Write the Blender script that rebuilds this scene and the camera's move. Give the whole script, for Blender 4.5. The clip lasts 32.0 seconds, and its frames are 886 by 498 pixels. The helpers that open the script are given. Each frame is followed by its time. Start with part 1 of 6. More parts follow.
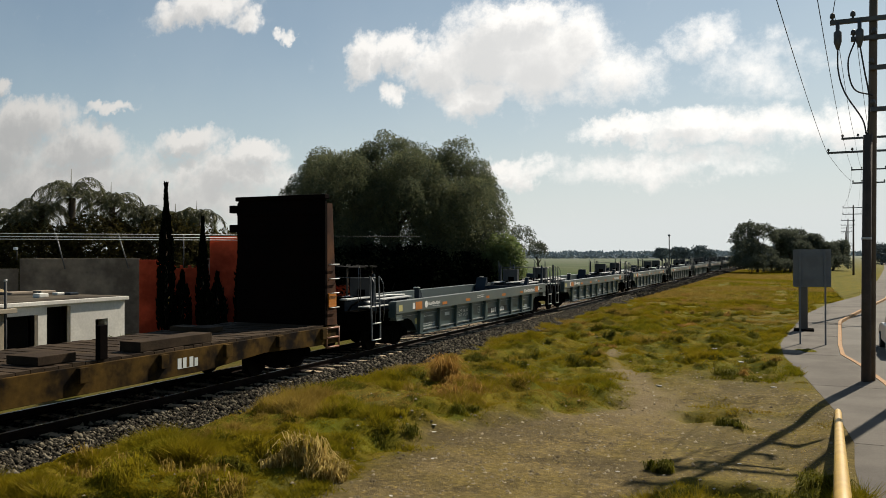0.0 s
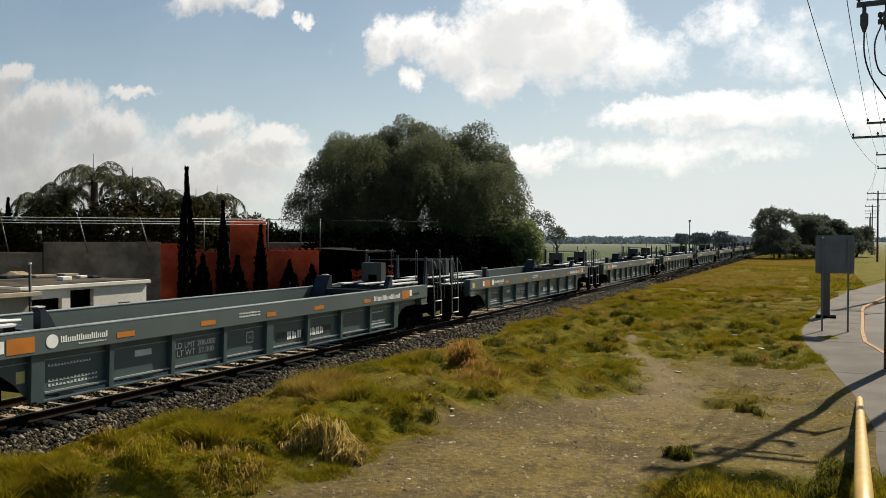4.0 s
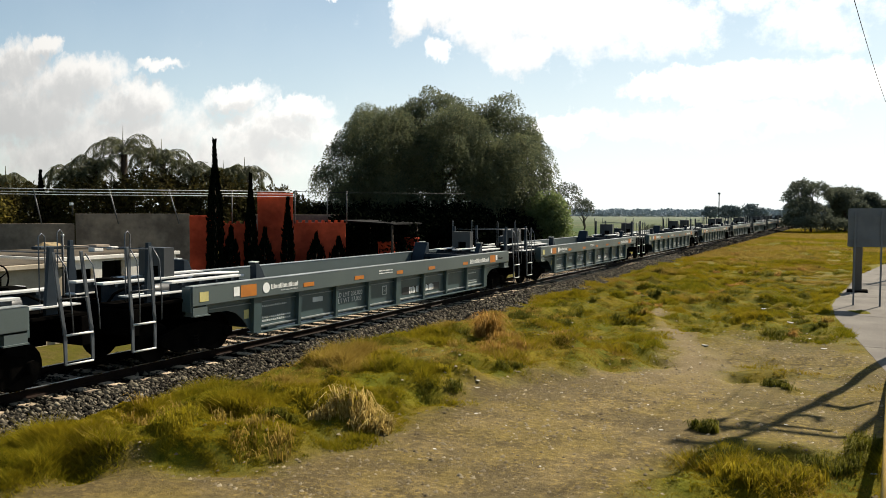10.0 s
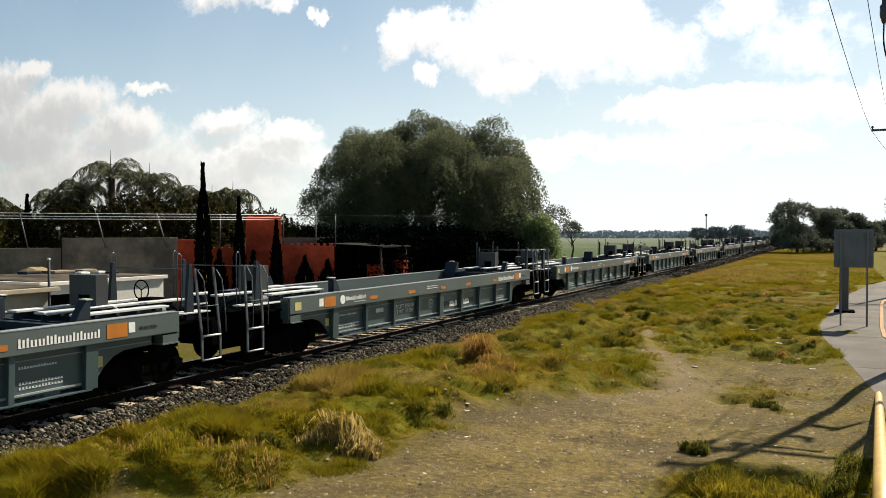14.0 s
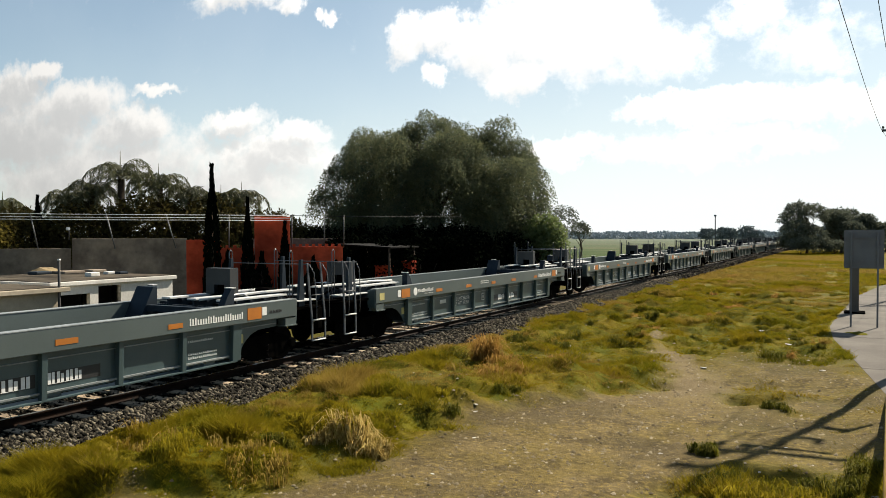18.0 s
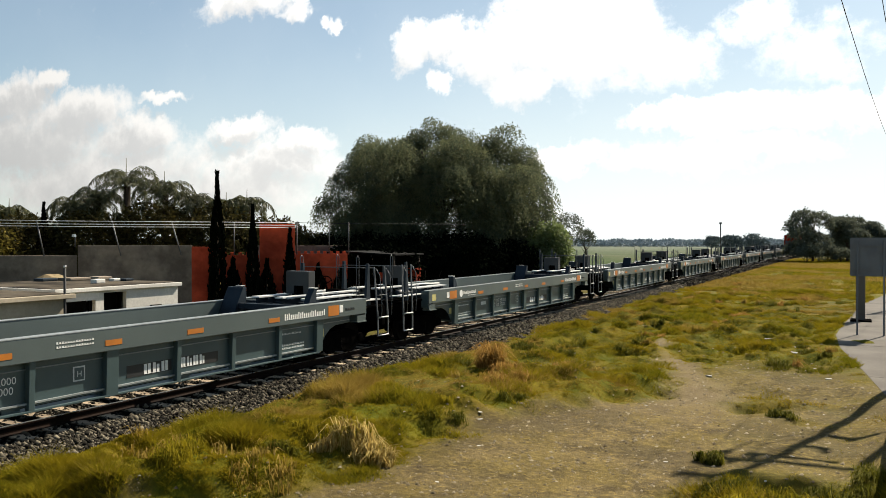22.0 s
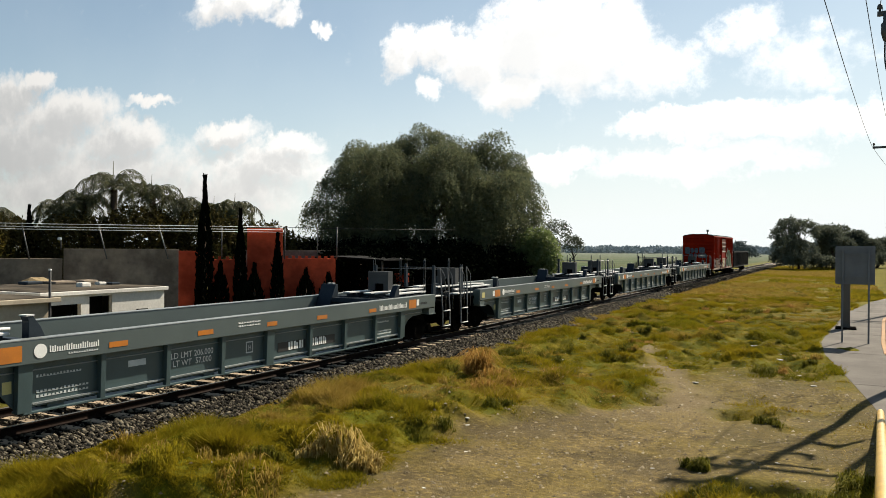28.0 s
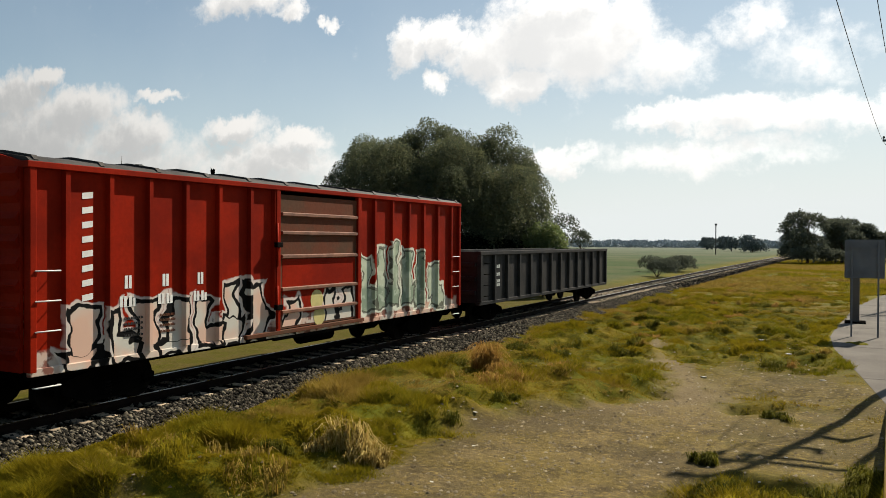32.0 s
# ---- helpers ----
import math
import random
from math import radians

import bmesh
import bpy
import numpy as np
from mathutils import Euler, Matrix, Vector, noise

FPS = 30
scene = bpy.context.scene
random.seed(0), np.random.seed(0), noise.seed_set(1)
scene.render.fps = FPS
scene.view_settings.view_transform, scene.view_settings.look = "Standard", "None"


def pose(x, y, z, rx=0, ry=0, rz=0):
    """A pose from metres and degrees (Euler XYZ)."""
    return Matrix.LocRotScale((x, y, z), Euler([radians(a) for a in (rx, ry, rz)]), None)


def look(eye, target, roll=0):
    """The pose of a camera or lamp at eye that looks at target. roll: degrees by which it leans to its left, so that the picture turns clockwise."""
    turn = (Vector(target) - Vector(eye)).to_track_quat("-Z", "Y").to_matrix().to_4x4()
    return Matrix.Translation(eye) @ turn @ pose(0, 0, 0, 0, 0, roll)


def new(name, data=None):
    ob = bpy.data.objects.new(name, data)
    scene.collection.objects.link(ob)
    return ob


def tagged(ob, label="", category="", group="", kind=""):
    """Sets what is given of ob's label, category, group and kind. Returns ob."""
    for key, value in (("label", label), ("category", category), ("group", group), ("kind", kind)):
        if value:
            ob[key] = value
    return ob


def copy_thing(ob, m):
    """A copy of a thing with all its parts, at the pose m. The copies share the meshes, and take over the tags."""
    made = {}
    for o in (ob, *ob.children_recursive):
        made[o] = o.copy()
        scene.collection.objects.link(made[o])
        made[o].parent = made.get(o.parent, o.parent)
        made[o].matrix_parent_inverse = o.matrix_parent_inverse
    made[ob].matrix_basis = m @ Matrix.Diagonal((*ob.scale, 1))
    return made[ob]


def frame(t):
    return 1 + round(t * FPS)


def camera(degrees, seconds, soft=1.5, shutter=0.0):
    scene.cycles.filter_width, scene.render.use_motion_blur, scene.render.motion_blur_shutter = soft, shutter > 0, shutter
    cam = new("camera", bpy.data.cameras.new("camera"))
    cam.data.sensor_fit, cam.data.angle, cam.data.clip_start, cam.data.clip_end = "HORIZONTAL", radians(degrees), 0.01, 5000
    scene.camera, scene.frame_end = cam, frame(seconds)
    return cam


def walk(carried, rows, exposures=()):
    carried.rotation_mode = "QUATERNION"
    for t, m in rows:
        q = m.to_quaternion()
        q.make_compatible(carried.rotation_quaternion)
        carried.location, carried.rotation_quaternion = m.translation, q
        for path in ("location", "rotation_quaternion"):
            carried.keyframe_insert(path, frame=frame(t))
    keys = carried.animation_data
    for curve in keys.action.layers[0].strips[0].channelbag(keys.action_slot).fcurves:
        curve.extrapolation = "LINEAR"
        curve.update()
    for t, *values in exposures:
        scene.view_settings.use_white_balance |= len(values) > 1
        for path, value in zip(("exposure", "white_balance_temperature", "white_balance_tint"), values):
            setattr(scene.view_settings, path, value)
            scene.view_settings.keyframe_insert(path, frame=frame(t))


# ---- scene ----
# ---------------------------------------------------------------- camera
cam = camera(58.6, 32.0, 0.8)
EYE = (0.0, 0.0, 3.56)
TURNS = [
    (0.0, 90.30, 0.10, 24.24),
    (0.5, 90.08, 0.15, 24.72),
    (1.0, 89.58, 0.18, 24.12),
    (1.5, 89.25, 0.37, 24.80),
    (2.0, 89.40, -0.04, 25.08),
    (2.5, 89.19, -0.28, 26.44),
    (3.0, 89.04, -0.32, 26.22),
    (3.5, 89.35, 0.02, 25.55),
    (5.5, 88.41, -0.61, 25.91),
    (6.0, 89.03, -0.82, 24.34),
    (6.5, 89.25, -0.07, 24.63),
    (7.0, 89.50, -0.34, 25.27),
    (7.5, 89.41, -0.17, 24.56),
    (8.0, 89.33, -0.23, 24.65),
    (8.5, 89.49, -0.36, 25.46),
    (9.0, 88.94, -0.46, 25.95),
    (9.5, 87.54, -0.34, 26.58),
    (10.0, 87.19, -0.19, 27.49),
    (10.5, 87.28, 0.04, 27.63),
    (11.0, 87.80, -0.14, 28.19),
    (11.5, 88.05, 0.13, 27.81),
    (12.0, 88.08, 0.19, 27.34),
    (12.5, 88.23, 0.47, 27.70),
    (13.0, 88.63, 0.19, 27.46),
    (13.5, 88.88, 0.36, 27.62),
    (14.0, 88.83, 0.07, 26.68),
    (14.5, 88.89, 0.11, 26.98),
    (16.5, 88.93, -0.05, 27.20),
    (17.0, 89.15, 0.32, 27.81),
    (17.5, 89.09, 0.25, 27.37),
    (18.0, 88.88, 0.06, 27.27),
    (18.5, 88.78, 0.32, 27.70),
    (19.0, 88.92, -0.07, 27.27),
    (19.5, 88.99, 0.17, 27.30),
    (20.0, 89.29, 0.31, 27.15),
    (20.5, 89.46, 0.43, 27.47),
    (21.0, 89.44, 0.27, 27.54),
    (21.5, 89.40, 0.35, 27.46),
    (22.0, 89.41, -0.01, 27.62),
    (22.5, 89.46, -0.18, 27.80),
    (23.0, 89.64, -0.15, 27.64),
    (23.5, 89.61, -0.15, 27.66),
    (24.0, 89.61, -0.02, 27.94),
    (24.5, 89.59, 0.14, 28.00),
    (25.0, 89.67, 0.41, 28.06),
    (25.5, 89.62, 0.18, 27.91),
    (26.0, 89.60, -0.24, 27.66),
    (26.5, 89.75, -0.46, 27.21),
    (28.5, 89.86, -0.38, 26.75),
    (29.0, 90.11, -0.38, 26.98),
    (29.5, 89.94, -0.35, 27.16),
    (30.0, 89.31, -0.23, 27.76),
    (30.5, 89.35, -0.38, 27.63),
    (31.0, 89.30, -0.24, 27.36),
    (31.5, 89.62, -0.19, 27.01),
    (32.0, 89.41, -0.28, 27.31),
]
EXPOSURES = ((0, 0.70), (1, 0.70), (2, 0.72), (3, 0.72), (6, 1.16), (7, 1.09), (8, 0.90), (9, 0.87), (10, 1.24), (13, 1.28), (14, 1.20), (18, 1.20), (20, 1.22), (23, 1.24), (26, 1.26), (29, 1.04), (31, 0.96), (32, 0.92))
walk(cam, [(t, pose(*EYE, rx, ry, rz)) for t, rx, ry, rz in TURNS], EXPOSURES)


# ---------------------------------------------------------------- light and sky
SUN = Vector((2.95, 9.57, 9.34)).normalized()
sun = new("sun", bpy.data.lights.new("sun", "SUN"))
sun.data.energy, sun.data.angle, sun.data.color = 4.8, radians(0.6), (1.0, 0.90, 0.74)
sun.matrix_world = look(SUN * 100, (0, 0, 0))


def node(tree, kind, **values):
    n = tree.nodes.new(kind)
    for key, value in values.items():
        if key in n.inputs:
            n.inputs[key].default_value = value
    return n


def link(tree, a, b):
    tree.links.new(a, b)


def math_node(tree, op, a, b=None, clamp=False):
    n = tree.nodes.new("ShaderNodeMath")
    n.operation, n.use_clamp = op, clamp
    for i, v in enumerate((a, b)):
        if v is None:
            continue
        if isinstance(v, (int, float)):
            n.inputs[i].default_value = v
        else:
            link(tree, v, n.inputs[i])
    return n.outputs[0]


def ramp(tree, value, lo, hi):
    n = tree.nodes.new("ShaderNodeMapRange")
    n.interpolation_type = "SMOOTHSTEP"
    link(tree, value, n.inputs[0])
    n.inputs[1].default_value, n.inputs[2].default_value = lo, hi
    return n.outputs[0]


def mix(tree, fac, a, b, blend="MIX"):
    n = tree.nodes.new("ShaderNodeMix")
    n.data_type, n.blend_type = "RGBA", blend
    for socket, v in ((n.inputs[0], fac), (n.inputs[6], a), (n.inputs[7], b)):
        if isinstance(v, (int, float)):
            socket.default_value = v
        elif isinstance(v, tuple):
            socket.default_value = (*v, 1)
        else:
            link(tree, v, socket)
    return n.outputs[2]


# cloud heaps: place and half-size in the plane one metre ahead (x over y, z over y), and density
CLOUDS = (
    (-0.577, 0.287, 0.039, 0.038, 1.0), (-0.516, 0.288, 0.049, 0.032, 1.0), (-0.455, 0.26, 0.059, 0.047, 1.0), (-0.38, 0.282, 0.085, 0.064, 1.0), (-0.302, 0.257, 0.093, 0.069, 1.0),
    (-0.216, 0.222, 0.073, 0.039, 0.6), (-0.396, 0.215, 0.075, 0.029, 1.0), (-0.533, 0.221, 0.022, 0.023, 0.8), (-0.34, 0.314, 0.082, 0.033, 1.0),
    (-0.881, 0.396, 0.115, 0.033, 1.0), (-0.788, 0.37, 0.033, 0.021, 0.8), (-0.72, 0.334, 0.021, 0.011, 0.8),
    (-1.388, 0.305, 0.053, 0.028, 1.0), (-1.484, 0.281, 0.129, 0.051, 1.0), (-1.298, 0.238, 0.145, 0.051, 1.0), (-1.449, 0.194, 0.273, 0.078, 1.0), (-1.147, 0.185, 0.131, 0.043, 1.0),
    (-1.076, 0.248, 0.065, 0.011, 0.8), (-0.907, 0.174, 0.086, 0.026, 1.0), (-0.779, 0.154, 0.067, 0.025, 1.0), (-0.825, 0.118, 0.137, 0.041, 0.9), (-1.253, 0.113, 0.405, 0.079, 0.8), (-0.908, 0.089, 0.215, 0.051, 0.7),
    (-0.202, 0.152, 0.06, 0.017, 0.7), (-0.117, 0.15, 0.073, 0.024, 0.8), (-0.039, 0.15, 0.073, 0.027, 0.7), (0.039, 0.14, 0.077, 0.028, 0.7), (-0.349, 0.11, 0.061, 0.015, 0.6), (-0.169, 0.108, 0.136, 0.021, 0.5),
    (-0.11, 0.26, 0.037, 0.027, 0.45), (-0.044, 0.215, 0.057, 0.032, 0.3), (0.30, 0.30, 0.14, 0.06, 0.8),
)
world = bpy.data.worlds.new("world")
scene.world = world
world.use_nodes = True
wt = world.node_tree
wt.nodes.clear()
sky = wt.nodes.new("ShaderNodeTexSky")
sky.sky_type, sky.sun_disc = "NISHITA", False
sky.sun_elevation, sky.sun_rotation = math.asin(SUN.z), math.atan2(SUN.x, SUN.y)
sky.air_density, sky.dust_density, sky.ozone_density = 1.0, 0.8, 1.0
coords = wt.nodes.new("ShaderNodeTexCoord")
split = wt.nodes.new("ShaderNodeSeparateXYZ")
link(wt, coords.outputs["Generated"], split.inputs[0])
ahead = math_node(wt, "MAXIMUM", split.outputs[1], 0.02)
u = math_node(wt, "DIVIDE", split.outputs[0], ahead)
v = math_node(wt, "DIVIDE", split.outputs[2], ahead)
plane = wt.nodes.new("ShaderNodeCombineXYZ")
link(wt, u, plane.inputs[0])
link(wt, v, plane.inputs[1])


def sky_noise(scale, detail, rough, source, socket=0):
    n = node(wt, "ShaderNodeTexNoise", Scale=scale, Detail=detail, Roughness=rough)
    link(wt, source, n.inputs["Vector"])
    return n.outputs[socket]


def vec_math(op, a, b):
    n = wt.nodes.new("ShaderNodeVectorMath")
    n.operation = op
    for socket, value in zip(n.inputs, (a, b)):
        if isinstance(value, tuple):
            socket.default_value = value
        else:
            link(wt, value, socket)
    return n.outputs[0]


def cloud_field(place):
    """How deep a place of the sky lies inside the clouds."""
    coarse = vec_math("MULTIPLY", vec_math("SUBTRACT", sky_noise(8.0, 2.0, 0.5, place, 1), (0.5, 0.5, 0.5)), (0.07, 0.055, 0.0))
    fine = vec_math("MULTIPLY", vec_math("SUBTRACT", sky_noise(30.0, 6.0, 0.65, place, 1), (0.5, 0.5, 0.5)), (0.070, 0.060, 0.0))
    bent = wt.nodes.new("ShaderNodeSeparateXYZ")
    link(wt, vec_math("ADD", vec_math("ADD", place, coarse), fine), bent.inputs[0])
    heap = None
    for cu, cv, ru, rv, dense in CLOUDS:
        du = math_node(wt, "MULTIPLY", math_node(wt, "SUBTRACT", bent.outputs[0], cu), 1 / ru)
        dv = math_node(wt, "MULTIPLY", math_node(wt, "SUBTRACT", bent.outputs[1], cv), 1 / rv)
        d = math_node(wt, "SUBTRACT", 1.0, math_node(wt, "ADD", math_node(wt, "MULTIPLY", du, du), math_node(wt, "MULTIPLY", dv, dv)))
        d = math_node(wt, "MULTIPLY", math_node(wt, "MAXIMUM", d, -1.5), dense)
        heap = d if heap is None else math_node(wt, "MAXIMUM", heap, d)
    return heap


here = plane.outputs[0]
field = cloud_field(here)
wisps = math_node(wt, "MULTIPLY", math_node(wt, "SUBTRACT", sky_noise(26.0, 8.0, 0.65, here), 0.5), 1.6)
cover = ramp(wt, math_node(wt, "ADD", field, wisps), -0.30, 0.75)
sunward = cloud_field(vec_math("ADD", here, (0.012, 0.024, 0.0)))
depth = math_node(wt, "ADD", math_node(wt, "MULTIPLY", math_node(wt, "MAXIMUM", sunward, -0.6), 0.75), math_node(wt, "MULTIPLY", sky_noise(22.0, 6.0, 0.6, here), 0.9))
thick = ramp(wt, depth, 0.35, 1.25)
# thin haze that whitens the sky towards the ground
low = math_node(wt, "POWER", math_node(wt, "SUBTRACT", 1.0, math_node(wt, "MAXIMUM", split.outputs[2], 0.0), True), 6.0)
towards = wt.nodes.new("ShaderNodeVectorMath")
towards.operation = "DOT_PRODUCT"
link(wt, coords.outputs["Generated"], towards.inputs[0])
towards.inputs[1].default_value = SUN
glow = math_node(wt, "POWER", ramp(wt, towards.outputs["Value"], -0.25, 1.0), 1.3)
haze = math_node(wt, "MULTIPLY", low, math_node(wt, "ADD", 0.22, math_node(wt, "MULTIPLY", glow, 1.15)))
veil = node(wt, "ShaderNodeTexNoise", Scale=3.5, Detail=4.0, Roughness=0.55)
link(wt, plane.outputs[0], veil.inputs["Vector"])
SKY_GAIN = 0.092
sky_colour = mix(wt, 1.0, sky.outputs[0], (0.90 * SKY_GAIN, 1.06 * SKY_GAIN, 1.06 * SKY_GAIN), "MULTIPLY")
hazed = mix(wt, math_node(wt, "ADD", haze, math_node(wt, "MULTIPLY", math_node(wt, "MULTIPLY", veil.outputs[0], 0.26), glow), True), sky_colour, (0.965, 1.015, 1.005))
lit = math_node(wt, "ADD", 0.36, math_node(wt, "MULTIPLY", glow, 1.00))
lit3 = wt.nodes.new("ShaderNodeCombineXYZ")
for i in range(3):
    link(wt, lit, lit3.inputs[i])
cloud_colour = mix(wt, 1.0, mix(wt, thick, (1.24, 1.20, 1.14), (0.86, 0.85, 0.83)), lit3.outputs[0], "MULTIPLY")
seen_sky = mix(wt, math_node(wt, "MULTIPLY", cover, 0.93), hazed, cloud_colour)
back = wt.nodes.new("ShaderNodeBackground")
link(wt, seen_sky, back.inputs[0])
back.inputs[1].default_value = 0.45
link(wt, back.outputs[0], wt.nodes.new("ShaderNodeOutputWorld").inputs[0])


# ---------------------------------------------------------------- materials
def mat(name, c1, c2=None, rough=0.6, metal=0.0, scale=1.5, grain=25.0, bump=0.15, grain_gain=0.25, vary=0.0, island=None, spec=0.5, thin=0.0, skew=1.0):
    """A material with a broad mottle from c1 to c2, a fine grain and a little relief."""
    m = bpy.data.materials.new(name)
    m.use_nodes = True
    t = m.node_tree
    bsdf = t.nodes["Principled BSDF"]
    tc = t.nodes.new("ShaderNodeTexCoord")
    big = node(t, "ShaderNodeTexNoise", Scale=scale, Detail=4.0, Roughness=0.6)
    fine = node(t, "ShaderNodeTexNoise", Scale=grain, Detail=3.0, Roughness=0.6)
    link(t, tc.outputs["Object"], big.inputs["Vector"])
    link(t, tc.outputs["Object"], fine.inputs["Vector"])
    colour = mix(t, ramp(t, big.outputs[0], 0.35, 0.65), c1, c2 or tuple(0.8 * c for c in c1))
    if island:
        geo = t.nodes.new("ShaderNodeNewGeometry")
        colour = mix(t, math_node(t, "MULTIPLY", math_node(t, "POWER", geo.outputs["Random Per Island"], skew), 0.9), colour, island)
    if vary:
        info = t.nodes.new("ShaderNodeObjectInfo")
        k = math_node(t, "ADD", 1 - vary / 2, math_node(t, "MULTIPLY", info.outputs["Random"], vary))
        g = t.nodes.new("ShaderNodeCombineXYZ")
        for i in range(3):
            link(t, k, g.inputs[i])
        colour = mix(t, 1.0, colour, g.outputs[0], "MULTIPLY")
    k = math_node(t, "ADD", 1 - grain_gain, math_node(t, "MULTIPLY", fine.outputs[0], 2 * grain_gain))
    g = t.nodes.new("ShaderNodeCombineXYZ")
    for i in range(3):
        link(t, k, g.inputs[i])
    colour = mix(t, 1.0, colour, g.outputs[0], "MULTIPLY")
    link(t, colour, bsdf.inputs["Base Color"])
    r = math_node(t, "ADD", rough - 0.1, math_node(t, "MULTIPLY", big.outputs[0], 0.2), True)
    link(t, r, bsdf.inputs["Roughness"])
    bsdf.inputs["Metallic"].default_value = metal
    bsdf.inputs["Specular IOR Level"].default_value = spec
    if thin:
        back = t.nodes.new("ShaderNodeBsdfTranslucent")
        link(t, colour, back.inputs[0])
        both = t.nodes.new("ShaderNodeMixShader")
        both.inputs[0].default_value = thin
        link(t, bsdf.outputs[0], both.inputs[1])
        link(t, back.outputs[0], both.inputs[2])
        link(t, both.outputs[0], t.nodes["Material Output"].inputs[0])
    if bump:
        b = node(t, "ShaderNodeBump", Strength=bump, Distance=0.02)
        link(t, fine.outputs[0], b.inputs["Height"])
        link(t, b.outputs[0], bsdf.inputs["Normal"])
    return m


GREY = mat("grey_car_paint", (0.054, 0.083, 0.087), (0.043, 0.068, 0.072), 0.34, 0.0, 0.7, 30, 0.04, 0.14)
# The car grey again, lighter in colour where the sill catches light.
GREY_TOP = mat("lit_sill_grey", (0.082, 0.103, 0.101), (0.068, 0.087, 0.086), 0.34, 0.0, 0.5, 30, 0.04, 0.12)
# Pale steel, also used where sunlit tops and highlights are coloured in.
GALV = mat("galvanised_and_sunlit_steel", (0.4874, 0.4874, 0.4711), (0.3899, 0.398, 0.3899), 0.5, 0.0, 2.0, 60, 0.05, 0.12)
BLUE = mat("dark_blue_steel", (0.02112, 0.02957, 0.03872), (0.01549, 0.02182, 0.02957), 0.5, 0.0, 2.0, 40, 0.05, 0.15, spec=0.12)
BOXGREY = mat("blue_grey_box_paint", (0.01936, 0.022, 0.02376), (0.01584, 0.0176, 0.01936), 0.5, 0.0, 2.0, 40, 0.05, 0.12)
BLACK = mat("black_running_gear", (0.0022, 0.0022, 0.0022), (0.0040, 0.0036, 0.0032), 0.9, 0.0, 3.0, 40, 0.2, 0.3, spec=0.0)
WHEEL = mat("worn_wheel_steel", (0.0070, 0.0058, 0.0050), (0.0030, 0.0026, 0.0026), 0.7, 0.0, 3.0, 40, 0.1, 0.2, spec=0.02)
WHITE = mat("white_stencil_paint", (0.75, 0.75, 0.72), (0.65, 0.65, 0.62), 0.6, 0, 4, 40, 0.0, 0.1)
FADED = mat("faded_white_paint", (0.525, 0.55, 0.5375), (0.425, 0.45, 0.4375), 0.6, 0, 4, 40, 0.0, 0.1)
DIMPAINT = mat("dull_sprayed_paint", (0.085, 0.095, 0.115), (0.05, 0.055, 0.07), 0.7, 0, 5, 30, 0.0, 0.3)
ORANGE = mat("orange_paint", (0.44, 0.140, 0.006), (0.36, 0.115, 0.005), 0.5, 0, 2, 40, 0.0, 0.15)
YELLOW = mat("yellow_sticker", (0.50, 0.44, 0.17), (0.43, 0.375, 0.14), 0.5, 0, 4, 40, 0.0, 0.15)
DARKPATCH = mat("black_stencil_panel", (0.01047, 0.01047, 0.01122), (0.01496, 0.01496, 0.01496), 0.5, 0, 4, 40, 0.0, 0.1)
RED = mat("red_boxcar_paint", (0.250, 0.0125, 0.0022), (0.165, 0.0085, 0.0020), 0.6, 0, 0.8, 14, 0.06, 0.22, spec=0.04)
# Door bars coloured paler than the door for sun along their tops.
RED_BAR = mat("sunlit_bar_and_step_paint", (0.22, 0.10, 0.06), (0.12, 0.05, 0.03), 0.45, 0, 2.0, 20, 0.1, 0.3)
RED_DOOR = mat("weathered_door_paint", (0.115, 0.034, 0.016), (0.080, 0.042, 0.024), 0.7, 0, 1.2, 14, 0.1, 0.3, spec=0.1)
STRAW = mat("pale_straw", (0.2534, 0.1971, 0.1126), (0.1971, 0.1478, 0.08448), 0.9, 0, 2, 20, 0.3, 0.25, spec=0.05)
DIRTYROOF = mat("dirty_roof_concrete", (0.085, 0.072, 0.055), (0.030, 0.026, 0.021), 0.95, 0, 0.8, 12, 0.2, 0.35, spec=0.03)
ROOFM = mat("dark_boxcar_roof", (0.018, 0.015, 0.014), (0.045, 0.04, 0.037), 0.7, 0.0, 1.5, 20, 0.1, 0.3, spec=0.15)
GONDOLA = mat("sooty_gondola_steel", (0.010, 0.011, 0.0125), (0.026, 0.024, 0.023), 0.6, 0.0, 1.0, 9, 0.15, 0.45, spec=0.12)
FLATYEL = mat("rusty_yellow_sill", (0.0045, 0.0032, 0.0024), (0.070, 0.040, 0.009), 0.8, 0, 1.3, 10, 0.2, 0.45, spec=0.05)
DECK = mat("worn_deck_planks", (0.042, 0.028, 0.016), (0.024, 0.016, 0.010), 0.9, 0, 1.5, 30, 0.3, 0.4, vary=0.6, spec=0.1)
RUSTSIDE = mat("rust_brown_side_frame", (0.085, 0.036, 0.016), (0.030, 0.013, 0.008), 0.75, 0, 1.5, 12, 0.15, 0.35, spec=0.1)
BULK = mat("rusty_black_bulkhead", (0.0034, 0.0024, 0.0022), (0.0055, 0.0030, 0.0025), 0.85, 0, 1.2, 14, 0.2, 0.3, spec=0.02)
RAIL = mat("rail_steel", (0.0125, 0.0070, 0.0048), (0.0065, 0.0040, 0.0030), 0.7, 0.0, 3, 40, 0.15, 0.3, spec=0.05)
RAILTOP = mat("polished_rail_head", (0.4638, 0.4638, 0.4638), (0.374, 0.374, 0.374), 0.28, 0.9, 3, 40, 0.05, 0.15)
TIE = mat("weathered_sleeper", (0.4071, 0.3221, 0.2245), (0.2036, 0.1579, 0.1123), 0.9, 0, 2.5, 40, 0.4, 0.35, vary=0.5, spec=0.1)
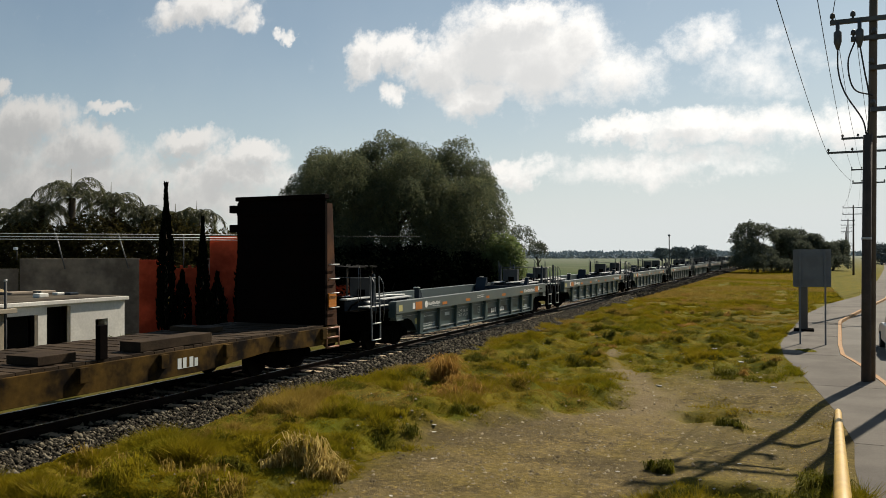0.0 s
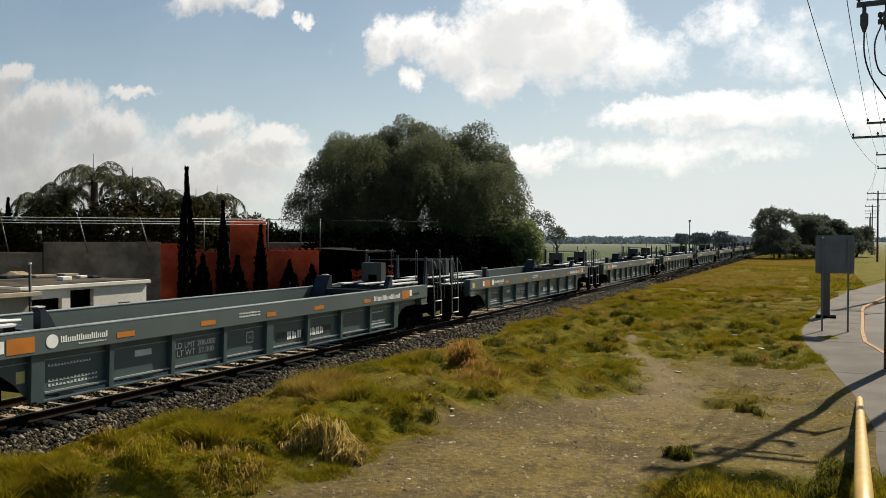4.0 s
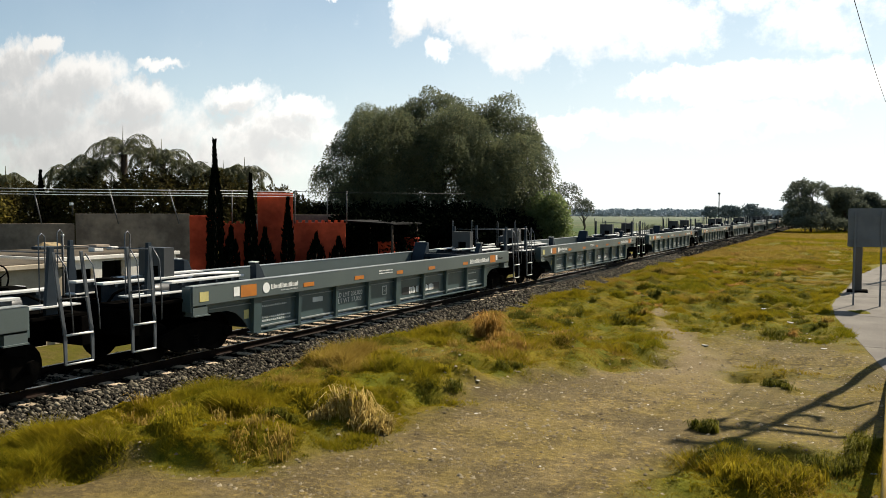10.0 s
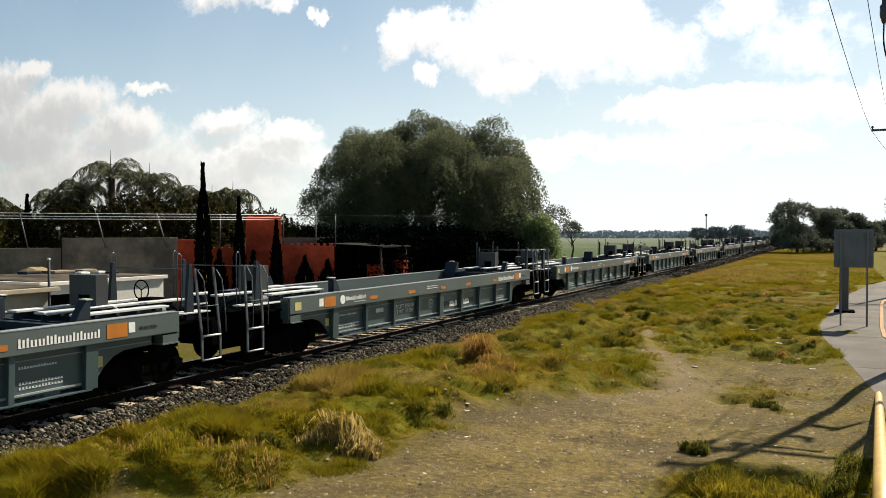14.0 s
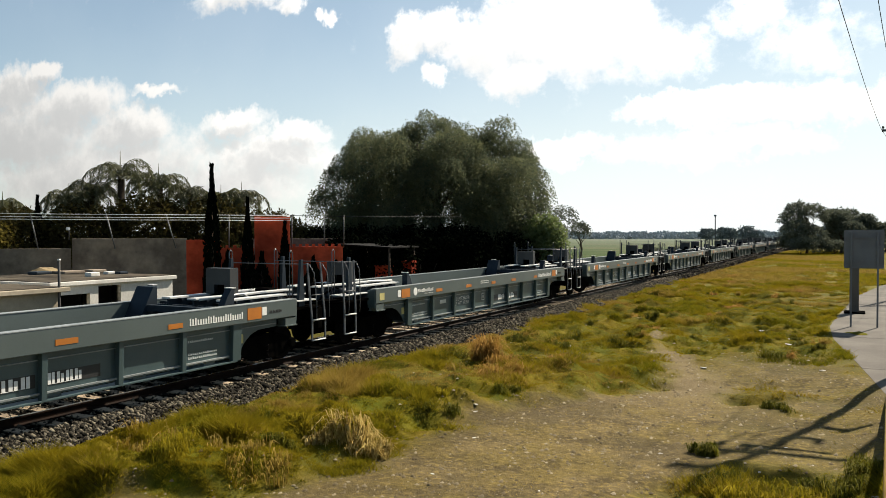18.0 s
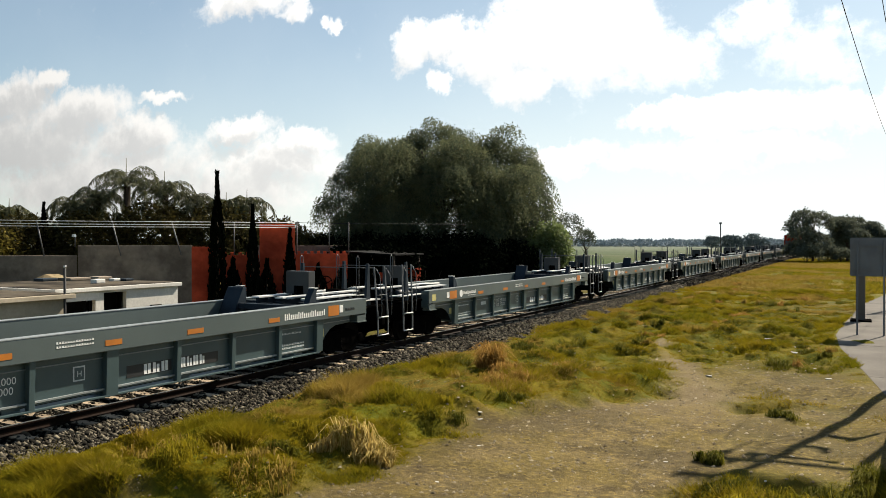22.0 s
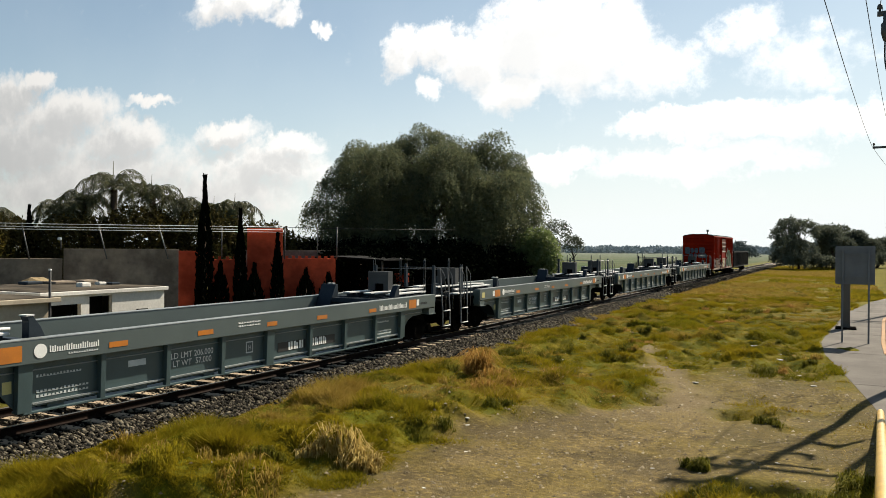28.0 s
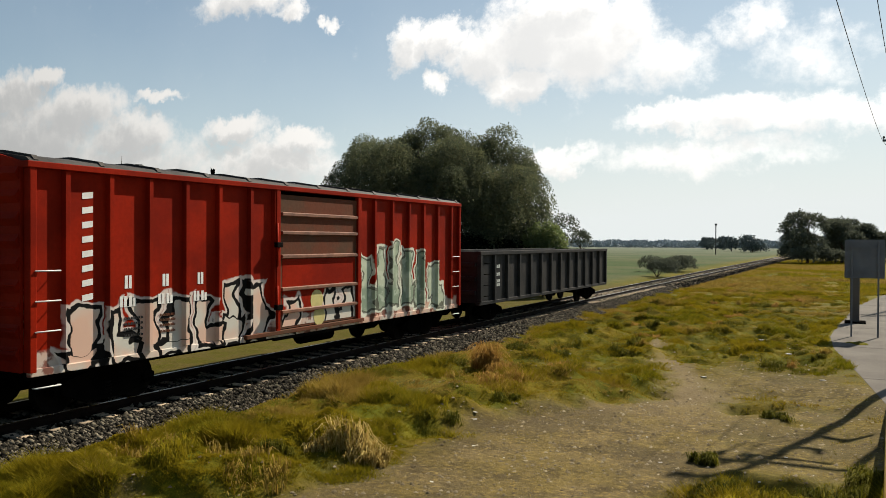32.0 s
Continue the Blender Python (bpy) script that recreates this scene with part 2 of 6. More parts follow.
STONE = mat("ballast_stone", (0.015, 0.0135, 0.0105), (0.008, 0.0072, 0.0056), 0.9, 0, 2.0, 60, 0.3, 0.35, island=(0.195, 0.170, 0.125), spec=0.05, skew=3.0)
# Bed set near black for gaps between stones and shade under the train.
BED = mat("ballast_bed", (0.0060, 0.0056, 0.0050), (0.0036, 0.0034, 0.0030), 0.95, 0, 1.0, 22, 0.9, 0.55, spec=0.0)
CONCRETE = mat("sidewalk_concrete", (0.108, 0.097, 0.083), (0.086, 0.077, 0.067), 0.9, 0, 0.6, 30, 0.15, 0.22, vary=0.16, spec=0.12)
ROADM = mat("road_concrete", (0.1231, 0.114, 0.1003), (0.1003, 0.09348, 0.08436), 0.9, 0, 0.25, 18, 0.2, 0.2, spec=0.12)
KERBOR = mat("orange_kerb_paint", (0.2858, 0.1478, 0.04928), (0.2365, 0.138, 0.06406), 0.8, 0, 2, 30, 0.15, 0.25, spec=0.2)
YELPIPE = mat("yellow_pipe_paint", (0.36, 0.215, 0.010), (0.29, 0.17, 0.012), 0.5, 0, 2, 40, 0.05, 0.2)
POLEWOOD = mat("dark_pole_wood", (0.05738, 0.04208, 0.03213), (0.03825, 0.02907, 0.02295), 0.85, 0, 1.5, 30, 0.3, 0.35)
POLECON = mat("weathered_pole", (0.135, 0.098, 0.064), (0.092, 0.068, 0.046), 0.85, 0, 1.5, 30, 0.2, 0.25)
STEELARM = mat("crossarm_steel", (0.09724, 0.09724, 0.09724), (0.06732, 0.06732, 0.06732), 0.6, 0.4, 2, 30, 0.1, 0.2)
WIRE = mat("black_cable", (0.030, 0.030, 0.030), (0.042, 0.042, 0.042), 0.7, 0, 2, 30, 0.0, 0.1, spec=0.2)
LIGHTWIRE = mat("bright_wire", (0.5984, 0.5984, 0.5834), (0.5236, 0.5236, 0.5086), 0.4, 0.0, 2, 30, 0.0, 0.1)
SIGNBACK = mat("grey_sign_back", (0.138, 0.144, 0.15), (0.114, 0.12, 0.126), 0.65, 0.0, 2, 30, 0.05, 0.15)
GREYWALL = mat("grey_rendered_wall", (0.235, 0.192, 0.148), (0.118, 0.096, 0.076), 0.95, 0, 0.75, 5, 0.2, 0.3, spec=0.1)
REDWALL = mat("red_painted_wall", (0.56, 0.080, 0.032), (0.28, 0.040, 0.018), 0.9, 0, 0.55, 6, 0.15, 0.25, spec=0.1)
WHITEWALL = mat("white_shed_wall", (0.62, 0.60, 0.55), (0.50, 0.48, 0.44), 0.9, 0, 0.7, 12, 0.12, 0.2, spec=0.1)
BEIGE = mat("beige_shed_plaster", (0.40, 0.34, 0.255), (0.30, 0.26, 0.195), 0.9, 0, 0.7, 12, 0.12, 0.2, spec=0.1)
VOID = mat("black_sheet", (0.002534, 0.002534, 0.002746), (0.004224, 0.004224, 0.004224), 0.9, 0, 2, 20, 0.0, 0.1, spec=0.12)
BARK = mat("tree_bark", (0.06732, 0.05236, 0.0389), (0.04488, 0.03441, 0.02618), 0.95, 0, 2, 18, 0.5, 0.35, spec=0.1)
LEAF = mat("pepper_tree_leaves", (0.112, 0.125, 0.060), (0.054, 0.072, 0.048), 0.7, 0, 1.1, 5, 0.0, 0.15, island=(0.145, 0.148, 0.082), thin=0.45, spec=0.04, skew=2.2)
PALM = mat("palm_leaves", (0.058, 0.066, 0.026), (0.040, 0.048, 0.022), 0.5, 0, 0.4, 6, 0.0, 0.2, island=(0.135, 0.130, 0.062), thin=0.4, spec=0.3, skew=1.6)
# Near black for the cypresses, and for the shade under the big tree.
DARKLEAF = mat("cypress_and_shade_leaves", (0.0030, 0.0042, 0.0026), (0.0020, 0.0030, 0.0020), 0.9, 0, 0.8, 8, 0.0, 0.2, island=(0.0042, 0.0056, 0.0032), spec=0.0)
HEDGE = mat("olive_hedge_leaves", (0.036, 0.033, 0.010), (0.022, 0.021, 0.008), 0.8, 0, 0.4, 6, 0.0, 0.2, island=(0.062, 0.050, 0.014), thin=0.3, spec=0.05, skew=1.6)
BUSH = mat("bush_leaves", (0.1152, 0.1559, 0.04746), (0.08134, 0.122, 0.04067), 0.65, 0, 0.5, 8, 0.0, 0.2, island=(0.1627, 0.1898, 0.06779), thin=0.45)
# Far leaves and woods: the haze of the air is mixed into these colours.
FARTREE = mat("haze_paled_tree_leaves", (0.075, 0.086, 0.062), (0.058, 0.070, 0.054), 0.8, 0, 0.1, 2, 0.0, 0.2, island=(0.11, 0.12, 0.085), thin=0.3, spec=0.05)
HAZETREE = mat("haze_tinted_leaves", (0.150, 0.172, 0.165), (0.125, 0.148, 0.146), 0.9, 0, 0.1, 2, 0.0, 0.2, island=(0.20, 0.225, 0.215), spec=0.0)
FARHILL = mat("haze_tinted_woods", (0.25, 0.285, 0.305), (0.215, 0.25, 0.275), 0.95, 0, 0.02, 0.3, 0.0, 0.15, island=(0.33, 0.37, 0.39), spec=0.0)
GRASS = mat("green_grass", (0.078, 0.090, 0.0040), (0.192, 0.140, 0.0065), 0.85, 0, 0.35, 5, 0.0, 0.2, island=(0.26, 0.20, 0.013), spec=0.05, thin=0.42, skew=1.5)
DRYGRASS = mat("dry_grass", (0.22, 0.150, 0.026), (0.150, 0.094, 0.014), 0.85, 0, 0.9, 6, 0.0, 0.2, island=(0.37, 0.265, 0.065), spec=0.05, thin=0.4, skew=1.6)
STRAWTUFT = mat("bleached_straw_blades", (0.33, 0.235, 0.065), (0.20, 0.130, 0.026), 0.8, 0, 1.5, 6, 0.0, 0.2, island=(0.55, 0.43, 0.16), spec=0.06, thin=0.4, skew=1.5)
RUSTTUFT = mat("rust_brown_dry_weed", (0.27, 0.145, 0.030), (0.17, 0.085, 0.016), 0.85, 0, 1.5, 6, 0.0, 0.2, island=(0.40, 0.25, 0.07), spec=0.05, thin=0.4, skew=1.4)
# Brighter copy of the hedge leaves; the sunlight is in the colour.
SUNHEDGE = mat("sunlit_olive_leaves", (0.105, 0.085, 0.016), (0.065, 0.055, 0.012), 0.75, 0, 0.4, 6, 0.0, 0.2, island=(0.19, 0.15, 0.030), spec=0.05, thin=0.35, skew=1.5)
# Paler grey for sill tops and ledges; the sunlight is in the colour.
SILLTOP = mat("sunlit_sill_edge", (0.23, 0.25, 0.245), (0.15, 0.165, 0.165), 0.35, 0.0, 1.2, 30, 0.04, 0.2)
# Far plaster, greyed in its colour to stand for haze.
FARBLOCK = mat("haze_tinted_plaster", (0.24, 0.25, 0.25), (0.17, 0.18, 0.185), 0.9, 0, 0.1, 2, 0.0, 0.1)
# Deeper copy of the grass green, with the shade of tufts in it.
SHADEGRASS = mat("shaded_grass_blades", (0.048, 0.057, 0.0050), (0.070, 0.070, 0.006), 0.8, 0, 0.8, 8, 0.0, 0.25, island=(0.14, 0.122, 0.014), spec=0.05, thin=0.35, skew=1.5)
PEBBLE = mat("mixed_pebbles", (0.105, 0.083, 0.048), (0.070, 0.054, 0.031), 0.9, 0, 2.0, 60, 0.2, 0.3, island=(0.26, 0.22, 0.15), spec=0.05, skew=2.6)
STEELPAINT = mat("blue_grey_ladder_steel", (0.070, 0.080, 0.092), (0.048, 0.056, 0.066), 0.4, 0.0, 2.0, 40, 0.05, 0.15)
LITTER = mat("pale_litter", (0.4004, 0.389, 0.3546), (0.3146, 0.2974, 0.2631), 0.8, 0, 6, 40, 0.1, 0.2, vary=0.5, spec=0.2)
CARPAINT = mat("pale_car_paint", (0.4365, 0.4083, 0.3942), (0.4083, 0.3872, 0.3731), 0.3, 0.0, 1, 40, 0.0, 0.05)
CARGLASS = mat("dark_car_glass", (0.01122, 0.01197, 0.01346), (0.01496, 0.01496, 0.01646), 0.12, 0, 1, 40, 0.0, 0.05)
TYRE = mat("tyre_rubber", (0.01496, 0.01496, 0.01496), (0.02244, 0.02244, 0.02244), 0.85, 0, 4, 40, 0.1, 0.2)
REDLAMP = mat("red_lamp_lens", (0.2618, 0.01496, 0.01496), (0.2244, 0.01496, 0.01496), 0.3, 0, 1, 40, 0.0, 0.05)


# ---------------------------------------------------------------- building helpers
def bx(bm, x0, x1, y0, y1, z0, z1):
    vs = [bm.verts.new((x, y, z)) for z in (z0, z1) for y in (y0, y1) for x in (x0, x1)]
    for f in ((0, 2, 3, 1), (4, 5, 7, 6), (0, 1, 5, 4), (2, 6, 7, 3), (0, 4, 6, 2), (1, 3, 7, 5)):
        bm.faces.new([vs[i] for i in f])
    return bm


def box(x0, x1, y0, y1, z0, z1):
    return bx(bmesh.new(), min(x0, x1), max(x0, x1), min(y0, y1), max(y0, y1), min(z0, z1), max(z0, z1))


def tube(bm, points, radii, n=8, caps=True):
    """A tube through points, with a radius for each of them."""
    pts = [Vector(p) for p in points]
    if not isinstance(radii, (list, tuple)):
        radii = [radii] * len(pts)
    rings = []
    side = None
    for i, p in enumerate(pts):
        way = (pts[min(i + 1, len(pts) - 1)] - pts[max(i - 1, 0)]).normalized()
        if side is None:
            side = way.orthogonal().normalized()
        side = (side - way * side.dot(way)).normalized()
        up = way.cross(side)
        rings.append([bm.verts.new(p + radii[i] * (math.cos(a) * side + math.sin(a) * up)) for a in (2 * math.pi * k / n for k in range(n))])
    for a, b in zip(rings, rings[1:]):
        for k in range(n):
            bm.faces.new((a[k], a[(k + 1) % n], b[(k + 1) % n], b[k])).smooth = True
    if caps:
        bm.faces.new(rings[0][::-1])
        bm.faces.new(rings[-1])
    return bm


def rod(points, radii, n=8):
    return tube(bmesh.new(), points, radii, n)


def prism(outline, axis, a, b):
    """An outline of pairs, pushed along an axis from a to b. axis x: pairs are y, z; axis y: x, z; axis z: x, y."""
    bm = bmesh.new()

    def at(p, h):
        return {"x": (h, p[0], p[1]), "y": (p[0], h, p[1]), "z": (p[0], p[1], h)}[axis]
    lo, hi = [bm.verts.new(at(p, a)) for p in outline], [bm.verts.new(at(p, b)) for p in outline]
    bm.faces.new(lo[::-1])
    bm.faces.new(hi)
    for i in range(len(outline)):
        j = (i + 1) % len(outline)
        bm.faces.new((lo[i], lo[j], hi[j], hi[i]))
    bmesh.ops.recalc_face_normals(bm, faces=bm.faces)
    return bm


def data(name, bm, material, bevel=0.0):
    if bevel:
        bmesh.ops.bevel(bm, geom=list(bm.edges), offset=bevel, segments=2, profile=0.6, affect="EDGES")
    me = bpy.data.meshes.new(name)
    bm.to_mesh(me)
    bm.free()
    me.materials.append(material)
    return me


def part(name, bm, material, parent, label="", bevel=0.0):
    ob = new(name, data(name, bm, material, bevel))
    ob.parent = parent
    return tagged(ob, label)


def piece(name, me, parent, m=None):
    ob = new(name, me)
    ob.parent = parent
    if m is not None:
        ob.matrix_basis = m
    return ob


def thing(name, label, category, group="", m=None, kind=""):
    ob = new(name)
    ob.empty_display_size = 0.2
    if m is not None:
        ob.matrix_basis = m
    return tagged(ob, label, category, group, kind)


def solid(name, bm, material, label, category, kind="", group="", bevel=0.0):
    return tagged(new(name, data(name, bm, material, bevel)), label, category, group, kind)


def tri_mesh(name, verts, faces, material):
    me = bpy.data.meshes.new(name)
    verts, faces = np.asarray(verts, np.float32), np.asarray(faces, np.int32)
    k = faces.shape[1]
    me.vertices.add(len(verts))
    me.vertices.foreach_set("co", verts.ravel())
    me.loops.add(faces.size)
    me.loops.foreach_set("vertex_index", faces.ravel())
    me.polygons.add(len(faces))
    me.polygons.foreach_set("loop_start", np.arange(len(faces), dtype=np.int32) * k)
    me.update(calc_edges=True)
    me.materials.append(material)
    return me


def lettering(text, size, material, parent, m, label=""):
    """Words in the built-in font as a thin mesh, centred on the pose m."""
    curve = bpy.data.curves.new("words", "FONT")
    curve.body, curve.size, curve.align_x, curve.align_y, curve.resolution_u = text, size, "CENTER", "CENTER", 3
    ob = new("words", curve)
    me = bpy.data.meshes.new_from_object(ob)
    bpy.data.objects.remove(ob)
    me.materials.append(material)
    return tagged(piece("lettering", me, parent, m), label)


RNG = np.random.default_rng(7)
NOISE = RNG.random((64, 64))


def fbm(x, y, scale, octaves=3):
    """Smooth noise from 0 to 1 over arrays of places."""
    total, gain, norm = 0.0, 1.0, 0.0
    for o in range(octaves):
        px, py = np.asarray(x) * scale * 2 ** o + 17 * o, np.asarray(y) * scale * 2 ** o + 31 * o
        ix, iy = np.floor(px).astype(int), np.floor(py).astype(int)
        fx, fy = px - ix, py - iy
        fx, fy = fx * fx * (3 - 2 * fx), fy * fy * (3 - 2 * fy)
        a, b = NOISE[ix % 64, iy % 64], NOISE[(ix + 1) % 64, iy % 64]
        c, d = NOISE[ix % 64, (iy + 1) % 64], NOISE[(ix + 1) % 64, (iy + 1) % 64]
        total = total + gain * ((a * (1 - fx) + b * fx) * (1 - fy) + (c * (1 - fx) + d * fx) * fy)
        norm, gain = norm + gain, gain * 0.5
    return total / norm


def step(x, lo, hi):
    t = np.clip((np.asarray(x) - lo) / (hi - lo), 0, 1)
    return t * t * (3 - 2 * t)


# ---------------------------------------------------------------- the lie of the land
TRACK_X, RAIL_Z = -13.37, 0.45
PATH_Y = (-30, 0, 5, 6.4, 7.3, 8.3, 9.9, 12.0, 14, 16, 17.5, 19.4, 21.6, 24.5, 28.8, 31)
PATH_LEFT = (-14, -9.7, -9.6, -9.5, -8.6, -7.3, -6.85, -7.0, -6.7, -5.6, -4.9, -4.35, -4.4, -5.5, -6.55, -6.7)
PATH_RIGHT = (2, -0.7, -1.6, -2.2, -2.3, -2.3, -2.2, -1.9, -1.4, -1.75, -1.9, -2.3, -3.2, -4.7, -5.95, -6.7)


LEFT_Y = (-60, 2, 14.1, 15.9, 19.1, 23.1, 28.4, 32.0, 34.3, 47.8, 58.2, 69.9, 110, 190, 420, 1200)
LEFT_X = (2, 0.84, 0.80, 0.90, 0.70, 0.23, -0.45, -0.63, -0.54, 0.28, 1.78, 4.32, 8.8, 16.5, 36, 100)


def bare(x, y):
    """How far the turf is worn away: 0 grass, 1 trodden earth."""
    n = fbm(x, y, 0.55, 4) - 0.5
    inside = np.minimum(x - np.interp(y, PATH_Y, PATH_LEFT), np.interp(y, PATH_Y, PATH_RIGHT) - x)
    trodden = step(inside + 1.3 * n + 0.8 * (fbm(x, y, 2.3, 3) - 0.5), -0.55, 0.75) * step(30.5 - y, 0, 2)
    patchy = 0.88 * step(y, 12.2, 13.4) * step(x, -4.2, -2.8) * step(25.5 - y, 0, 4) * step(0.5 + 1.7 * n, -0.15, 0.5)
    scuffs = 0.3 * step(fbm(x + 40, y, 0.23, 3), 0.60, 0.72) * step(x, -10.5, -9)
    return np.clip(np.maximum(np.maximum(trodden, patchy), scuffs), 0, 1)


def land(x, y):
    """Height of the ground."""
    turf = step(x, -11.3, -10.2) * step(1.2 - x, 0, 1) * step(y, -5, 2) * step(140 - y, 0, 60)
    hummocks = (fbm(x + 3, y + 5, 1.5, 3) - 0.5) * 0.58 * (1 - bare(x, y)) * step(60 - y, 0, 25)
    lumps = hummocks + (fbm(x, y, 0.9, 4) - 0.5) * 0.45 * (1 - 0.9 * bare(x, y)) + (fbm(x + 9, y, 0.16, 2) - 0.45) * 0.25
    rim = np.interp(y, PATH_Y, PATH_LEFT) - x + 0.9 * (fbm(x, y, 0.8, 3) - 0.5)
    lumps = lumps + 0.26 * step(rim, -0.25, 0.55) * step(26 - y, 0, 9)
    edge = x - np.interp(y, LEFT_Y, LEFT_X)
    shoulder = step(edge, -1.1, -0.05) * (1 - step(edge, 0.3, 0.9)) * step(100 - y, 0, 30)
    return turf * lumps * (1 - shoulder) - 0.02 + 0.165 * shoulder


def ring_coords(lo, hi, near_lo, near_hi, fine):
    mid = np.arange(near_lo, near_hi + fine / 2, fine)
    out = np.concatenate([mid[0] - np.geomspace(fine, mid[0] - lo, 34)[::-1], mid, mid[-1] + np.geomspace(fine, hi - mid[-1], 34)])
    return out


gx, gy = ring_coords(-2600, 2600, -11.4, 1.0, 0.15), ring_coords(-900, 4200, 6.0, 46.0, 0.16)
X, Y = np.meshgrid(gx, gy, indexing="ij")
Z = land(X, Y)
nx, ny = X.shape
idx = np.arange(nx * ny).reshape(nx, ny)
quads = np.stack([idx[:-1, :-1], idx[1:, :-1], idx[1:, 1:], idx[:-1, 1:]], -1).reshape(-1, 4)
EARTH = bpy.data.materials.new("turf_and_earth")
EARTH.use_nodes = True
t = EARTH.node_tree
bsdf = t.nodes["Principled BSDF"]
bsdf.inputs["Roughness"].default_value = 0.95
bsdf.inputs["Specular IOR Level"].default_value = 0.05
tc = t.nodes.new("ShaderNodeTexCoord")


def ground_noise(scale, detail=4.0):
    n = node(t, "ShaderNodeTexNoise", Scale=scale, Detail=detail, Roughness=0.62)
    link(t, tc.outputs["Object"], n.inputs["Vector"])
    return n.outputs[0]


def attribute(name):
    a = t.nodes.new("ShaderNodeAttribute")
    a.attribute_name = name
    return a.outputs["Fac"]


broad, medium, fine_n, grit = ground_noise(0.22), ground_noise(1.3), ground_noise(9.0), ground_noise(55.0)
turf_c = mix(t, ramp(t, medium, 0.35, 0.68), (0.068, 0.073, 0.0036), (0.130, 0.098, 0.0055))
turf_c = mix(t, math_node(t, "MULTIPLY", ramp(t, broad, 0.5, 0.75), 0.5), turf_c, (0.21, 0.135, 0.014))
soil_c = mix(t, ramp(t, medium, 0.3, 0.7), (0.140, 0.105, 0.047), (0.062, 0.047, 0.022))
soil_c = mix(t, math_node(t, "MULTIPLY", ramp(t, fine_n, 0.5, 0.7), 0.8), soil_c, (0.185, 0.134, 0.042))
soil_c = mix(t, math_node(t, "MULTIPLY", ramp(t, ground_noise(0.55), 0.45, 0.62), 0.55), soil_c, (0.138, 0.103, 0.028))
soil_c = mix(t, math_node(t, "MULTIPLY", ramp(t, ground_noise(0.42, 3.0), 0.47, 0.60), 0.75), soil_c, (0.082, 0.063, 0.031))
# Darker band of soil along the foot of the grass bank.
soil_c = mix(t, math_node(t, "MULTIPLY", attribute("dark_foot"), 0.5), soil_c, (0.056, 0.042, 0.020))
soil_c = mix(t, math_node(t, "MULTIPLY", attribute("trail"), 0.75), soil_c, mix(t, ramp(t, fine_n, 0.4, 0.6), (0.20, 0.152, 0.085), (0.13, 0.098, 0.052)))
near_c = mix(t, attribute("bare"), turf_c, soil_c)
near_c = mix(t, attribute("yard"), near_c, mix(t, ramp(t, medium, 0.4, 0.6), (0.060, 0.056, 0.006), (0.075, 0.06, 0.015)))
crop_c = mix(t, ramp(t, ground_noise(0.035, 3.0), 0.40, 0.60), (0.040, 0.064, 0.020), (0.072, 0.080, 0.036))
land_c = mix(t, attribute("crop"), near_c, crop_c)
# Far ground is coloured towards pale grey-green to stand for haze.
land_c = mix(t, attribute("haze_tint"), land_c, (0.185, 0.205, 0.185))
gain = math_node(t, "ADD", 0.60, math_node(t, "ADD", math_node(t, "MULTIPLY", ramp(t, grit, 0.33, 0.67), 0.34), math_node(t, "MULTIPLY", ramp(t, fine_n, 0.33, 0.67), 0.30)))
g3 = t.nodes.new("ShaderNodeCombineXYZ")
for i in range(3):
    link(t, gain, g3.inputs[i])
link(t, mix(t, 1.0, land_c, g3.outputs[0], "MULTIPLY"), bsdf.inputs["Base Color"])
bump = node(t, "ShaderNodeBump", Strength=0.6, Distance=0.05)
link(t, math_node(t, "ADD", fine_n, math_node(t, "MULTIPLY", grit, 0.5)), bump.inputs["Height"])
link(t, bump.outputs[0], bsdf.inputs["Normal"])
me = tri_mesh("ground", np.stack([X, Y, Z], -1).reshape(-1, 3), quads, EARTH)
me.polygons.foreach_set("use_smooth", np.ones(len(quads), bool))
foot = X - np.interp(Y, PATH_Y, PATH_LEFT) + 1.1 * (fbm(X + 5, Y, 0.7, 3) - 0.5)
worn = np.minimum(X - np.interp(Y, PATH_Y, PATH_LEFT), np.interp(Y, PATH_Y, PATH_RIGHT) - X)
for name, values in (("trail", step(worn + 0.5 * (fbm(X, Y, 1.1, 3) - 0.5), -0.15, 0.25) * step(Y, 15, 20)), ("dark_foot", step(foot, -0.3, 0.3) * (1 - step(foot, 0.5, 1.6)) * step(19 - Y, 0, 4)), ("yard", step(-X, 15.2, 16.2) * step(70 - Y, 0, 14)), ("bare", np.maximum(bare(X, Y), 0.9 * step(-X, 15.2, 16.5) * step(70 - Y, 0, 14))), ("crop", step(-X, 17.5, 19.5) * step(Y, 56, 66)), ("haze_tint", np.clip((np.hypot(X, Y) - 150) / 750, 0, 1) ** 0.9)):
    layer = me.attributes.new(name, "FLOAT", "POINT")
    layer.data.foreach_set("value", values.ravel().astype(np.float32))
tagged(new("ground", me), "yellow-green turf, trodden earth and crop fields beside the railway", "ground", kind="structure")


# ---------------------------------------------------------------- railway track
track = thing("track", "single railway track on grey crushed stone ballast", "railway track", kind="structure")
TRACK_LO, TRACK_HI = -760.0, 1500.0
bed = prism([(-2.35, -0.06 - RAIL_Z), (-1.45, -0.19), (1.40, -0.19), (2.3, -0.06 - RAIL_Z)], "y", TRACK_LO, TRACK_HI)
part("ballast_bed", bed, BED, track, "near-black bed under the grey crushed stone").matrix_basis = pose(TRACK_X, 0, RAIL_Z)
